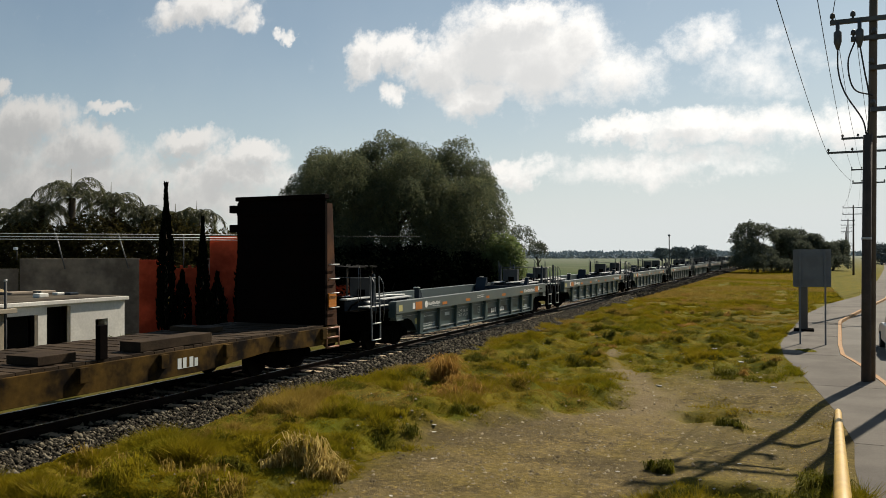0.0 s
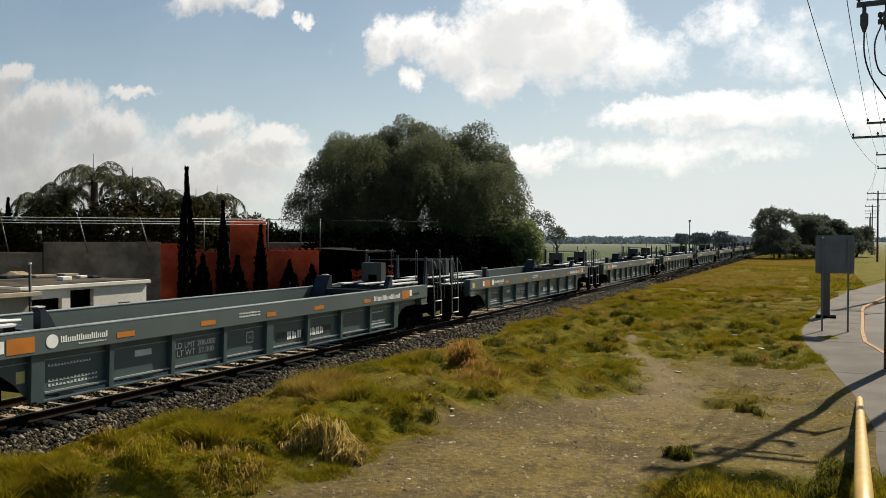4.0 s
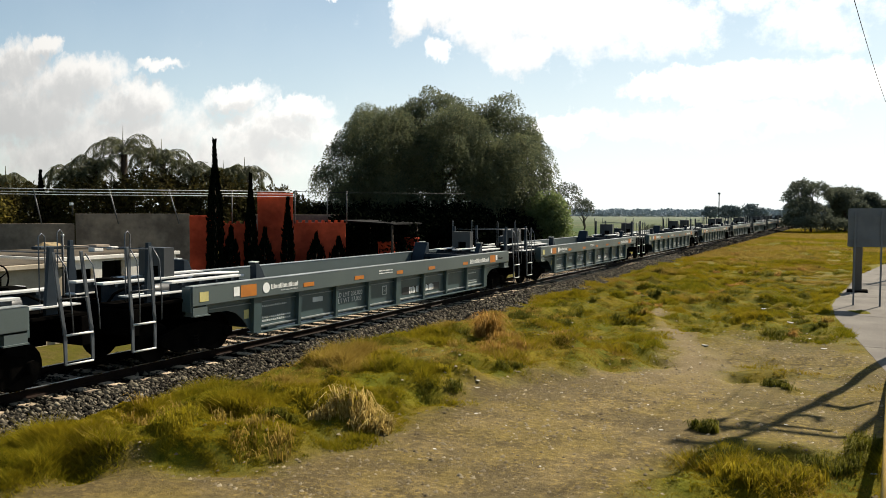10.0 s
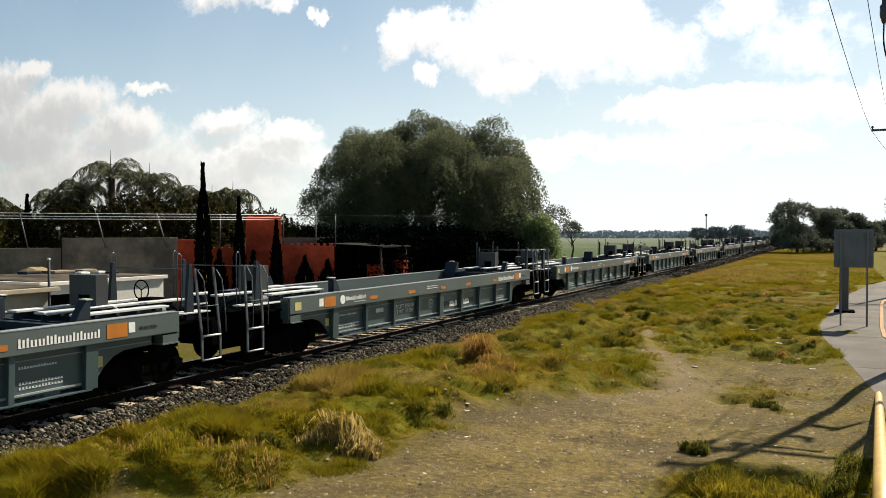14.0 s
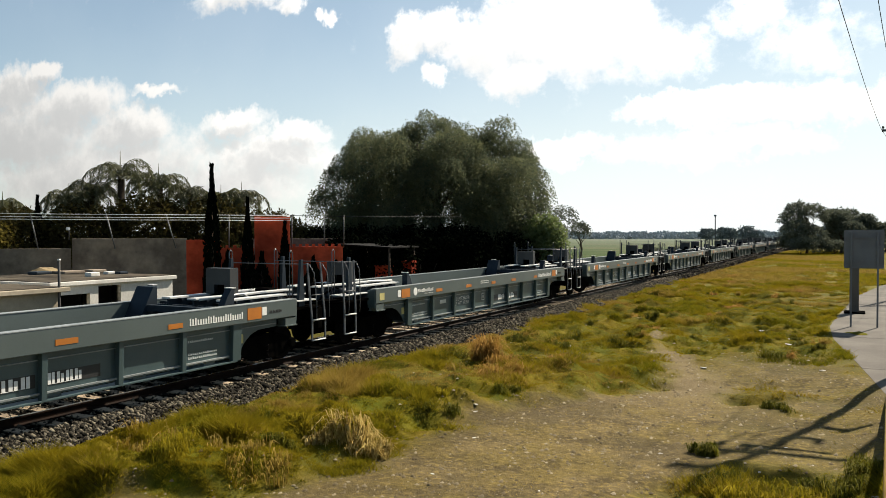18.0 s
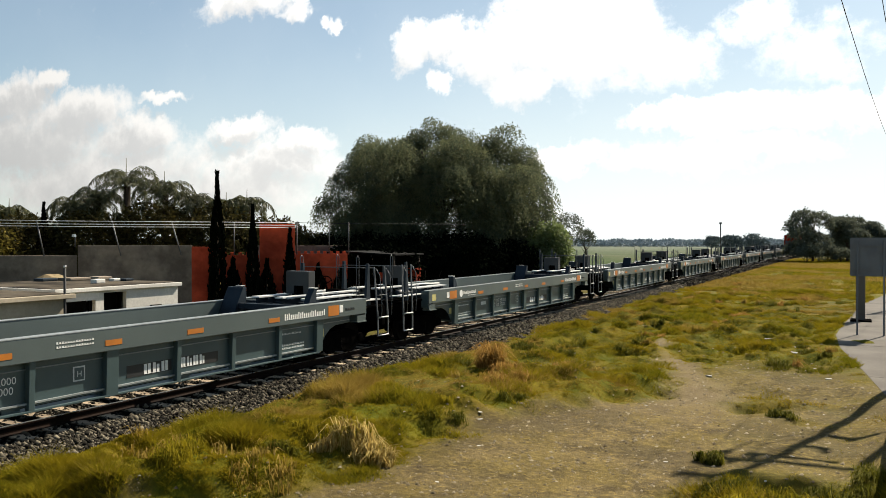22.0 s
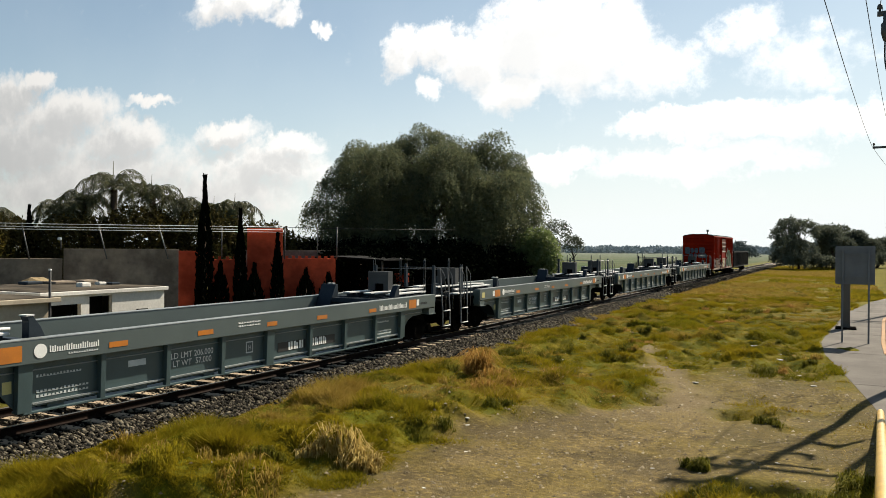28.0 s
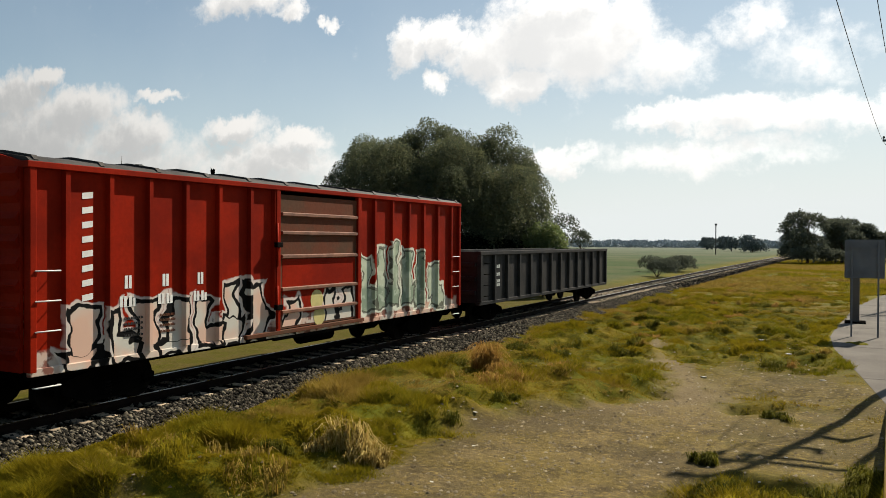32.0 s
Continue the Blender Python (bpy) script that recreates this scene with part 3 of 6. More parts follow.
RAIL_PROFILE = ((-0.07, -0.17), (0.07, -0.17), (0.07, -0.155), (0.012, -0.13), (0.012, -0.045), (0.036, -0.03), (0.036, -0.006), (-0.036, -0.006), (-0.036, -0.03), (-0.012, -0.045), (-0.012, -0.13), (-0.07, -0.155))
for side in (-1, 1):
    rail = part("rail", prism(RAIL_PROFILE, "y", TRACK_LO, TRACK_HI), RAIL, track, "rusty steel rail with a polished head")
    rail.matrix_basis = pose(TRACK_X + side * 0.755, 0, RAIL_Z)
    part("railhead", box(-0.03, 0.03, TRACK_LO, TRACK_HI, -0.006, 0.0), RAILTOP, rail)


# ---------------------------------------------------------------- the train; a car's own space: x across, y back along the train, z up from the rail head
UNIT = 11.8
PITCH, SPEED, FIRST = 1.6964 * UNIT, 1.6271 * UNIT, 2.0096 * UNIT
SILL = 16.45


def wheel_data():
    bm = bmesh.new()
    tube(bm, [(-0.065, 0, 0), (-0.03, 0, 0), (-0.03, 0, 0), (0.06, 0, 0), (0.07, 0, 0)], [0.43, 0.445, 0.42, 0.415, 0.40], 20)
    tube(bm, [(0.06, 0, 0), (0.11, 0, 0)], [0.13, 0.11], 10)
    return data("wheel", bm, WHEEL)


WHEEL_ME = wheel_data()
FRAME_BM = prism([(-1.10, 0.50), (-1.10, 0.36), (-0.80, 0.30), (-0.45, 0.16), (0.45, 0.16), (0.80, 0.30), (1.10, 0.36), (1.10, 0.50), (0.85, 0.60), (0.42, 0.72), (-0.42, 0.72), (-0.85, 0.60)], "x", -0.08, 0.08)
for axle in (-0.89, 0.89):
    tube(FRAME_BM, [(-0.16, axle, 0.44), (0.16, axle, 0.44)], [0.12, 0.12], 10)
FRAME_ME = data("side_frame", FRAME_BM, BLACK)
SPRING_ME = data("spring", rod([(0.075 * math.cos(a * 0.9), 0.075 * math.sin(a * 0.9), 0.22 + a * 0.0085) for a in range(30)], 0.016, 5), WHEEL)


def bogie(parent, y):
    b = part("bogie", box(-1.1, 1.1, -0.22, 0.22, 0.40, 0.74), BLACK, parent, "black two-axle bogie", 0.02)
    b.matrix_basis = pose(0, y, 0)
    for side in (-1, 1):
        piece("side_frame", FRAME_ME, b, pose(side * 1.02, 0, 0))
        piece("spring", SPRING_ME, b, pose(side * 1.06, 0, 0))
        for axle in (-0.89, 0.89):
            piece("wheel", WHEEL_ME, b, pose(side * 0.755, axle, 0.42, 0, 0, 0 if side > 0 else 180))
    return b


def coupler(parent, y, way):
    bm = box(-0.09, 0.09, 0, 0.75, -0.12, 0.10)
    bx(bm, -0.17, 0.15, 0.62, 0.95, -0.17, 0.15)
    c = part("coupler", bm, BLACK, parent, "black knuckle coupler", 0.02)
    c.matrix_basis = pose(0, y, 0.88, 0, 0, 0 if way > 0 else 180)


def comb(y0, y1, z0, z1, x, count):
    """A row of upright bars, or of a few pairs of bars, on one thin base line."""
    ring = [(y0, z0)]
    pitch, h = (y1 - y0) / count, z1 - z0
    for k in range(count):
        a = y0 + k * pitch
        if count < 9:
            w = pitch * 0.74
            ring += [(a, z0 + 0.006), (a, z1), (a + w * 0.44, z1), (a + w * 0.44, z0 + 0.006), (a + w * 0.60, z0 + 0.006), (a + w * 0.60, z1 - h * 0.2 * (k % 2)), (a + w, z1 - h * 0.2 * (k % 2)), (a + w, z0 + 0.006)]
        else:
            w = pitch * 0.55
            top = z1 - h * (0.0, 0.26, 0.26, 0.0, 0.26, 0.1, 0.26)[(k * 5) % 7]
            ring += [(a, z0 + 0.006), (a, top), (a + w, top), (a + w, z0 + 0.006)]
    return prism(ring + [(a + w, z0)], "x", x, x + 0.004)


def bars(parent, x, y0, y1, z0, z1, material, count, label=""):
    """A word as a row of upright bars on the near side of a car."""
    return part("marking", comb(y0, y1, z0, z1, x, count), material, parent, label)


def ladder(parent, y0, y1, x, z0, z1, lean):
    """Two leaning flat stiles with a rung and a stirrup below, on the side of a car."""
    def stile(y):
        return prism([(y - 0.028, z0), (y + 0.028, z0), (y + 0.034 - 0.02 * lean, z0 + 0.5), (y + 0.03 - lean, z1), (y - 0.03 - lean, z1), (y - 0.034 - 0.02 * lean, z0 + 0.5)], "x", x - 0.03, x)
    lad = part("ladder", stile(y0), STEELPAINT, parent, "blue-grey steel ladder", 0.006)
    part("stile", stile(y1), STEELPAINT, lad, "", 0.006)
    for y in (y0 + 0.13, y1 + 0.13):
        part("grab_rail", rod([(x + 0.03, y, z0 + 0.55), (x + 0.07, y - 0.3 * lean, z0 + 1.0), (x + 0.07, y - 0.8 * lean, z1 - 0.25), (x, y - lean - 0.06, z1 - 0.04)], 0.012, 5), STEELPAINT, lad)
    for z, r in ((z0 + 0.015, 0.018), (z0 + 0.52, 0.022), (z0 + 1.15, 0.012)):
        off = -lean * max(0.0, (z - z0 - 0.5) / (z1 - z0 - 0.5))
        part("rung", rod([(x, y0 + off, z), (x, y1 + off, z)], r, 6), GALV if r > 0.015 else STEELARM, lad)


def well_end(car, y, way):
    """The platform over one bogie. way: -1 at the leading end, 1 at the trailing end; y is the end of the side sills."""
    def s(d):
        return y + way * d
    bogie(car, s(-0.55))
    coupler(car, s(0.9), way)
    part("end_sill", box(-1.35, 1.35, s(1.15), s(1.32), 0.70, 1.22), BLACK, car, "dark steel end sill", 0.012)
    part("draft_sill", box(-0.32, 0.32, s(-2.4), s(1.2), 0.62, 1.12), BLACK, car, "", 0.012)
    # Plain black block added to keep the space under the platform dark.
    part("rigging_block", box(-0.9, -0.6, s(-2.2), s(0.6), 0.16, 1.0), BLACK, car, "black block for shaded brake rigging", 0.02)
    deck = part("end_platform", box(-1.34, 1.34, s(-2.3), s(1.28), 1.24, 1.29), BLACK, car, "dark steel end platform")
    # Planks and beam tops carry their sunlight as a pale colour.
    for x0, x1, d0, d1, z in ((0.86, 1.26, -0.2, 1.22, 1.42), (-0.62, -0.30, 0.1, 1.25, 1.40)):
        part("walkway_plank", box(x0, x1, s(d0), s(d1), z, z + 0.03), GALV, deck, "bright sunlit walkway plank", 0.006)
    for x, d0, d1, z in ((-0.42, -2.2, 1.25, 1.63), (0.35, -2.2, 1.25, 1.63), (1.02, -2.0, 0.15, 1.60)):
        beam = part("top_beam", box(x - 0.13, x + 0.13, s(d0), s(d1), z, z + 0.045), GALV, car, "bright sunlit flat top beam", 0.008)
        web = box(x - 0.02, x + 0.02, s(d0 + 0.05), s(d1 - 0.08), 1.29, z)
        for k in range(4):
            d = d0 + 0.35 + k * (d1 - d0 - 0.7) / 3
            a, b = sorted((s(d), s(d + 0.07)))
            bx(web, x - 0.13, x + 0.13, a, b, z - 0.05, z + 0.002)
        part("beam_web", web, BLUE, beam)
    for x in (0.7,):
        part("guard_pipe", rod([(x, s(-2.3), 1.66), (x, s(-0.9), 1.70), (x, s(-0.7), 1.58)], 0.028, 6), GALV, car)
    part("hose", rod([(0.55, s(0.2), 1.5), (0.62, s(0.6), 1.62), (0.5, s(1.0), 1.45), (0.3, s(1.5), 0.75)], 0.028, 6), BLACK, car, "black brake hose")
    for d in (-2.25, -1.35):
        part("cross_beam", box(-1.42, 1.42, s(d), s(d - 0.16), 1.36, 1.50), BLUE, car, "", 0.01)
    g0 = 2.24 if way < 0 else 1.86
    part("well_end_wall", box(-1.34, 1.34, s(-2.02), s(-2.08), 0.45, 1.50), BLUE, car, "dark blue end wall of the well")
    part("gusset", prism([(s(-2.10), 0.5), (s(-2.10), 1.90), (s(-2.22), 1.90), (s(-2.75), 0.9), (s(-2.75), 0.5)], "x", -1.33, -0.80), BLUE, car, "dark blue corner gusset", 0.008)
    for side in (-1, 1):
        g = prism([(s(-g0), 1.48), (s(-g0), 1.82), (s(-g0 + 0.04), 1.90), (s(-g0 - 0.08), 1.90), (s(-g0 - 0.22), 1.72), (s(-g0 - 0.34), 1.48)], "x", side * 1.20 - 0.09, side * 1.20 + 0.09)
        guide = part("container_guide", g, BLUE, car, "dark blue flared container guide", 0.008)
        # The lip is coloured pale as a sunlit edge on the dark guide.
        part("guide_lip", prism([(s(-g0 + 0.05), 1.903), (s(-g0 - 0.09), 1.903), (s(-g0 - 0.10), 1.925), (s(-g0 + 0.05), 1.925)], "x", side * 1.20 - 0.10, side * 1.20 + 0.10), GALV, guide, "lip coloured pale for the sunlit edge")
        part("corner_plate", box(side * 1.30, side * 1.54, s(-0.02), s(0.03), 1.02, 1.52), GREY, car, "", 0.006)
        bracket = box(side * 1.33, side * 1.56, s(-0.42), s(-0.02), 0.95, 1.11)
        a, b = sorted((s(-0.46), s(-0.02)))
        bx(bracket, min(side * 1.30, side * 1.60), max(side * 1.30, side * 1.60), a, b, 0.925, 0.95)
        part("step_bracket", bracket, GREY_TOP, car)
        part("corner_blade", prism([(s(0.58), 1.29), (s(0.82), 1.29), (s(0.76), 2.46), (s(0.68), 2.46)], "x", side * 1.14 - 0.04, side * 1.14 + 0.04), BLUE, car, "dark blue tapered upright", 0.006)
    c = 0.52 if way < 0 else 0.85
    cabinet = prism([(-0.38, 1.68), (-0.12, 1.68), (-0.12, 1.90), (0.20, 1.90), (0.20, 1.66), (0.38, 1.66), (0.38, 2.29), (-0.38, 2.29)], "y", s(-c) - 0.14, s(-c) + 0.14)
    cabinet = part("equipment_box", cabinet, BOXGREY, car, "blue-grey equipment box on legs")
    # Black plate in the notch stands for the shade inside it.
    part("notch_shade", box(-0.34, 0.34, s(-c - 0.02), s(-c + 0.02), 1.60, 1.92), BLACK, cabinet)
    if way > 0:
        wheel = part("hand_wheel", rod([(-0.35 + 0.22 * math.cos(a), s(0.8), 1.86 + 0.22 * math.sin(a)) for a in np.linspace(0, 6.2832, 17)], 0.016, 5), BLACK, car, "brake hand wheel")
        spokes = bmesh.new()
        for a in (0.5, 2.6, 4.7):
            tube(spokes, [(-0.35, s(0.8), 1.86), (-0.35 + 0.22 * math.cos(a), s(0.8), 1.86 + 0.22 * math.sin(a))], 0.012, 5)
        part("spokes", spokes, BLACK, wheel)
    part("gear_box", box(-0.2, 0.25, s(0.55), s(0.9), 1.30, 1.72), BLACK, car, "black brake gear box", 0.03)
    part("brake_cylinder", rod([(-0.9, s(-0.55), 1.42), (-0.9, s(-1.15), 1.42)], 0.13, 12), BOXGREY, car, "grey brake cylinder")
    part("air_reservoir", rod([(0.65, s(-0.15), 1.46), (0.65, s(-0.18), 1.46), (0.65, s(0.45), 1.46), (0.65, s(0.48), 1.46)], [0.04, 0.12, 0.12, 0.04], 12), BOXGREY, car, "grey air reservoir")
    for x in (-1.28, 0.72):
        part("handrail_post", rod([(x, s(0.92), 1.28), (x, s(0.92), 2.62), (x, s(0.86), 2.68), (x, s(0.80), 2.62), (x, s(0.80), 1.28)], 0.012, 6), STEELPAINT, car)
    part("handrail", rod([(-1.28, s(0.86), 2.34), (1.30, s(0.86), 2.34)], 0.012, 6), STEELPAINT, car)
    if way < 0:
        ladder(car, s(1.43), s(0.90), 1.50, 0.43, 2.40, 0.10)
    else:
        ladder(car, s(0.72), s(1.26), 1.50, 0.43, 2.38, 0.20)


def well_car():
    car = thing("well_car", "new grey steel container well car, empty, on black bogies", "railway car", "well cars of the train")
    for side in (-1, 1):
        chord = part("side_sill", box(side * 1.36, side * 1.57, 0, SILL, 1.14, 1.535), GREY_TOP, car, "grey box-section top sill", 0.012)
        part("sill_cap", box(side * 1.35, side * 1.575, 0.01, SILL - 0.01, 1.537, 1.552), SILLTOP, chord, "sill top coloured pale for the sun")
        edges = (2.02, 3.55, 5.10, 6.65, 8.22, 9.80, 11.35, 12.90, 14.43)
        for a, b in zip(edges, edges[1:]):
            part("panel", box(side * 1.36, side * 1.40, a + 0.02, b - 0.02, 0.40, 1.137), GREY, car)
        for y in edges:
            w = 0.13 if y in (2.02, 8.22, 14.43) else 0.055
            part("rib", prism([(side * 1.403, 1.137), (side * 1.53, 1.137), (side * 1.50, 0.34), (side * 1.403, 0.34)], "y", y - w, y + w), GREY, car, "", 0.008)
        part("web_end", prism([(0.55, 1.137), (2.02, 1.137), (2.02, 0.32), (1.86, 0.45), (1.66, 0.68), (1.45, 0.84), (1.20, 0.92), (0.55, 0.94)], "x", side * 1.37, side * 1.395), GREY, car)
        part("web_end", prism([(SILL - a, z) for a, z in ((0.55, 1.137), (2.02, 1.137), (2.02, 0.32), (1.86, 0.45), (1.66, 0.68), (1.45, 0.84), (1.20, 0.92), (0.55, 0.94))], "x", side * 1.37, side * 1.395), GREY, car)
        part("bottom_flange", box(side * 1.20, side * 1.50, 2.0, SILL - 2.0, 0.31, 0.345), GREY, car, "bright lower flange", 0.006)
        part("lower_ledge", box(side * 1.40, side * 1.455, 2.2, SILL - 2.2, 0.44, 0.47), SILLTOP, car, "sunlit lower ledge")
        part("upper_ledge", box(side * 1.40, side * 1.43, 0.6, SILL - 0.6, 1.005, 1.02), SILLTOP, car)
    for k in range(7):
        y = 2.7 + k * (SILL - 5.4) / 6
        part("floor_beam", box(-1.36, 1.36, y - 0.16, y + 0.16, 0.33, 0.43), GREY, car, "", 0.01)
    x = 1.572
    part("sticker", box(x, x + 0.004, 0.19, 0.44, 1.22, 1.42), YELLOW, car, "small yellow sticker")
    part("sticker", box(x, x + 0.004, 1.19, 1.37, 1.24, 1.44), WHITE, car, "small white emblem")
    part("orange_band", box(x, x + 0.004, 1.41, 1.92, 1.20, 1.46), ORANGE, car, "orange paint block")
    part("emblem", rod([(x, 2.25, 1.34), (x + 0.005, 2.25, 1.34)], [0.12, 0.12], 16), WHITE, car, "round white emblem")
    bars(car, x, 2.42, 3.42, 1.30, 1.41, WHITE, 22, "white painted name")
    bars(car, x, 2.78, 3.40, 1.23, 1.26, FADED, 12)
    for y, w in ((3.62, 0.42), (5.83, 0.44), (8.02, 0.36), (9.96, 0.44), (12.42, 0.38)):
        part("orange_band", box(x, x + 0.004, y, y + w, 1.24, 1.34), ORANGE, car, "orange paint block")
    for z in (1.31, 1.38):
        bars(car, x, 7.05, 7.80, z, z + 0.035, WHITE, 14)
    bars(car, x, 12.98, 14.58, 1.25, 1.40, WHITE, 22, "white painted name")
    part("orange_band", box(x, x + 0.004, 14.70, 15.16, 1.20, 1.46), ORANGE, car, "orange paint block")
    part("sticker", box(x, x + 0.004, 15.19, 15.34, 1.26, 1.45), WHITE, car, "small white emblem")
    bars(car, x, 15.45, 15.90, 1.29, 1.35, DARKPATCH, 4)
    x = 1.402
    side_face = pose(0, 0, 0, 90, 0, 90)
    for z, words in ((0.86, "LD LMT 206,000"), (0.70, "LT WT  57,000")):
        lettering(words, 0.175, WHITE, car, Matrix.Translation((x + 0.004, 5.85, z)) @ side_face, "stencilled white weights")
    part("sticker", box(x, x + 0.004, 4.2, 4.62, 0.80, 0.92), FADED, car)
    outline = part("plate_mark", box(x, x + 0.004, 7.49, 7.73, 0.67, 0.93), FADED, car, "white outlined stencil square")
    part("inner_field", box(x + 0.004, x + 0.006, 7.515, 7.705, 0.695, 0.905), GREY, outline)
    lettering("H", 0.15, FADED, outline, Matrix.Translation((x + 0.009, 7.61, 0.79)) @ side_face, "stencilled letter")
    for y, k in ((2.3, 1.0), (13.1, 0.8)):
        for z, w in ((0.88, 0.9), (0.62, 1.05), (0.54, 1.05)):
            bars(car, x, y, y + k * w, z, z + 0.045, FADED, 14, "row of small white stencil marks")
    part("number_panel", box(x, x + 0.004, 8.62, 9.70, 0.56, 0.785), DARKPATCH, car, "black stencil panel")
    part("number_panel", box(x, x + 0.004, 9.90, 10.98, 0.56, 0.785), DARKPATCH, car, "black stencil panel")
    bars(car, x + 0.004, 9.02, 9.66, 0.575, 0.77, WHITE, 3, "white stencilled marks")
    bars(car, x + 0.004, 9.93, 10.63, 0.575, 0.77, WHITE, 4, "white stencilled marks")
    part("sticker", box(1.396, 1.400, 1.70, 1.86, 0.68, 0.88), YELLOW, car, "small yellow sticker")
    part("sticker", box(1.396, 1.400, SILL - 1.86, SILL - 1.70, 0.68, 0.88), YELLOW, car, "small yellow sticker")
    well_end(car, 0.0, -1)
    well_end(car, SILL, 1)
    return car


# ---- red boxcar at the tail
# sprayed shapes on the boxcar side: each shape is a few blocks (along, height, half-width, half-height)
SPRAY_FRONT = (
    ((1.12, 1.52, 0.24, 0.40), (1.05, 1.00, 0.42, 0.20)), ((1.78, 1.36, 0.14, 0.50), (2.02, 1.05, 0.36, 0.24)), ((2.52, 1.56, 0.30, 0.36), (2.62, 1.08, 0.16, 0.26)),
    ((3.32, 1.52, 0.28, 0.40), (3.16, 1.02, 0.44, 0.17)), ((4.02, 1.36, 0.18, 0.44), (4.28, 1.12, 0.34, 0.17)), ((4.86, 1.76, 0.26, 0.34), (4.82, 1.16, 0.36, 0.32)),
    ((5.58, 1.74, 0.28, 0.34), (5.72, 1.20, 0.30, 0.34)), ((6.86, 1.46, 0.24, 0.30), (6.80, 1.16, 0.28, 0.20)), ((8.46, 1.56, 0.24, 0.30), (8.52, 1.16, 0.28, 0.24)), ((9.16, 1.50, 0.24, 0.32), (9.10, 1.12, 0.34, 0.20)))
SPRAY_REAR = (
    ((10.12, 2.00, 0.22, 0.62), (10.30, 1.48, 0.40, 0.26)), ((10.98, 2.14, 0.20, 0.70), (10.94, 1.50, 0.34, 0.28)), ((11.72, 2.28, 0.22, 0.76), (11.62, 1.56, 0.30, 0.34)),
    ((12.44, 2.12, 0.26, 0.70), (12.54, 1.54, 0.40, 0.30)), ((13.26, 2.06, 0.22, 0.66), (13.20, 1.44, 0.34, 0.28)), ((14.10, 1.86, 0.26, 0.50), (14.40, 1.36, 0.44, 0.28)))


def graffiti_paint():
    """Red paint, sprayed over near the sill with pale outlined shapes."""
    m = RED.copy()
    m.name = "sprayed_red_paint"
    t = m.node_tree
    bsdf = t.nodes["Principled BSDF"]
    base = bsdf.inputs["Base Color"].links[0].from_socket
    tc = t.nodes.new("ShaderNodeTexCoord")
    xyz = t.nodes.new("ShaderNodeSeparateXYZ")
    link(t, tc.outputs["Object"], xyz.inputs[0])
    flat = t.nodes.new("ShaderNodeCombineXYZ")
    link(t, xyz.outputs[1], flat.inputs[0])
    link(t, xyz.outputs[2], flat.inputs[1])

    def spray_noise(scale, detail=1.0):
        n = node(t, "ShaderNodeTexNoise", Scale=scale, Detail=detail)
        link(t, flat.outputs[0], n.inputs["Vector"])
        return n

    wob, jag = spray_noise(1.7), spray_noise(6.0)
    split_w = t.nodes.new("ShaderNodeSeparateXYZ")
    link(t, wob.outputs[1], split_w.inputs[0])

    def shaken(axis, gain):
        off = math_node(t, "MULTIPLY", math_node(t, "SUBTRACT", split_w.outputs[axis], 0.5), gain)
        off = math_node(t, "ADD", off, math_node(t, "MULTIPLY", math_node(t, "SUBTRACT", jag.outputs[0], 0.5), 0.10))
        return math_node(t, "ADD", xyz.outputs[1 + axis], off)

    py, pz = shaken(0, 0.75), shaken(1, 0.55)

    def shapes(rows, line_w):
        """The filled area, the outlines and the pale rims of the shapes."""
        depth, lines = None, None
        for row in rows:
            d = None
            for cy, cz, hy, hz in row:
                a = math_node(t, "SUBTRACT", math_node(t, "ABSOLUTE", math_node(t, "SUBTRACT", py, cy)), hy)
                b = math_node(t, "SUBTRACT", math_node(t, "ABSOLUTE", math_node(t, "SUBTRACT", pz, cz)), hz)
                q = math_node(t, "MAXIMUM", a, b)
                d = q if d is None else math_node(t, "MINIMUM", d, q)
            depth = d if depth is None else math_node(t, "MINIMUM", depth, d)
            edge = math_node(t, "ABSOLUTE", d)
            lines = edge if lines is None else math_node(t, "MINIMUM", lines, edge)
        fill = ramp(t, math_node(t, "MULTIPLY", depth, -1.0), -0.01, 0.01)
        rim = ramp(t, math_node(t, "MULTIPLY", depth, -1.0), -0.13, -0.09)
        return fill, math_node(t, "SUBTRACT", 1.0, ramp(t, lines, line_w * 0.7, line_w)), rim

    tone = spray_noise(1.1, 2.0).outputs[0]
    wash = ramp(t, math_node(t, "SUBTRACT", math_node(t, "ADD", 0.95, math_node(t, "MULTIPLY", spray_noise(1.4, 3.0).outputs[0], 0.75)), xyz.outputs[2]), -0.02, 0.10)
    front, front_line, front_rim = shapes(SPRAY_FRONT, 0.055)
    rear, rear_line, rear_rim = shapes(SPRAY_REAR, 0.040)
    pale = mix(t, ramp(t, tone, 0.40, 0.60), (0.60, 0.40, 0.31), (0.52, 0.50, 0.44))
    green = mix(t, ramp(t, tone, 0.42, 0.58), (0.42, 0.47, 0.36), (0.22, 0.28, 0.21))
    smudge = math_node(t, "MULTIPLY", ramp(t, spray_noise(3.4, 3.0).outputs[0], 0.52, 0.60), 0.85)
    colour = mix(t, math_node(t, "MULTIPLY", wash, 0.85), base, mix(t, smudge, pale, (0.13, 0.035, 0.02)))
    colour = mix(t, math_node(t, "MULTIPLY", rear_rim, 0.9), colour, (0.62, 0.66, 0.56))
    colour = mix(t, rear, colour, mix(t, math_node(t, "MULTIPLY", smudge, 0.5), green, (0.55, 0.60, 0.50)))
    colour = mix(t, math_node(t, "MULTIPLY", rear_line, 0.8), colour, (0.05, 0.045, 0.035))
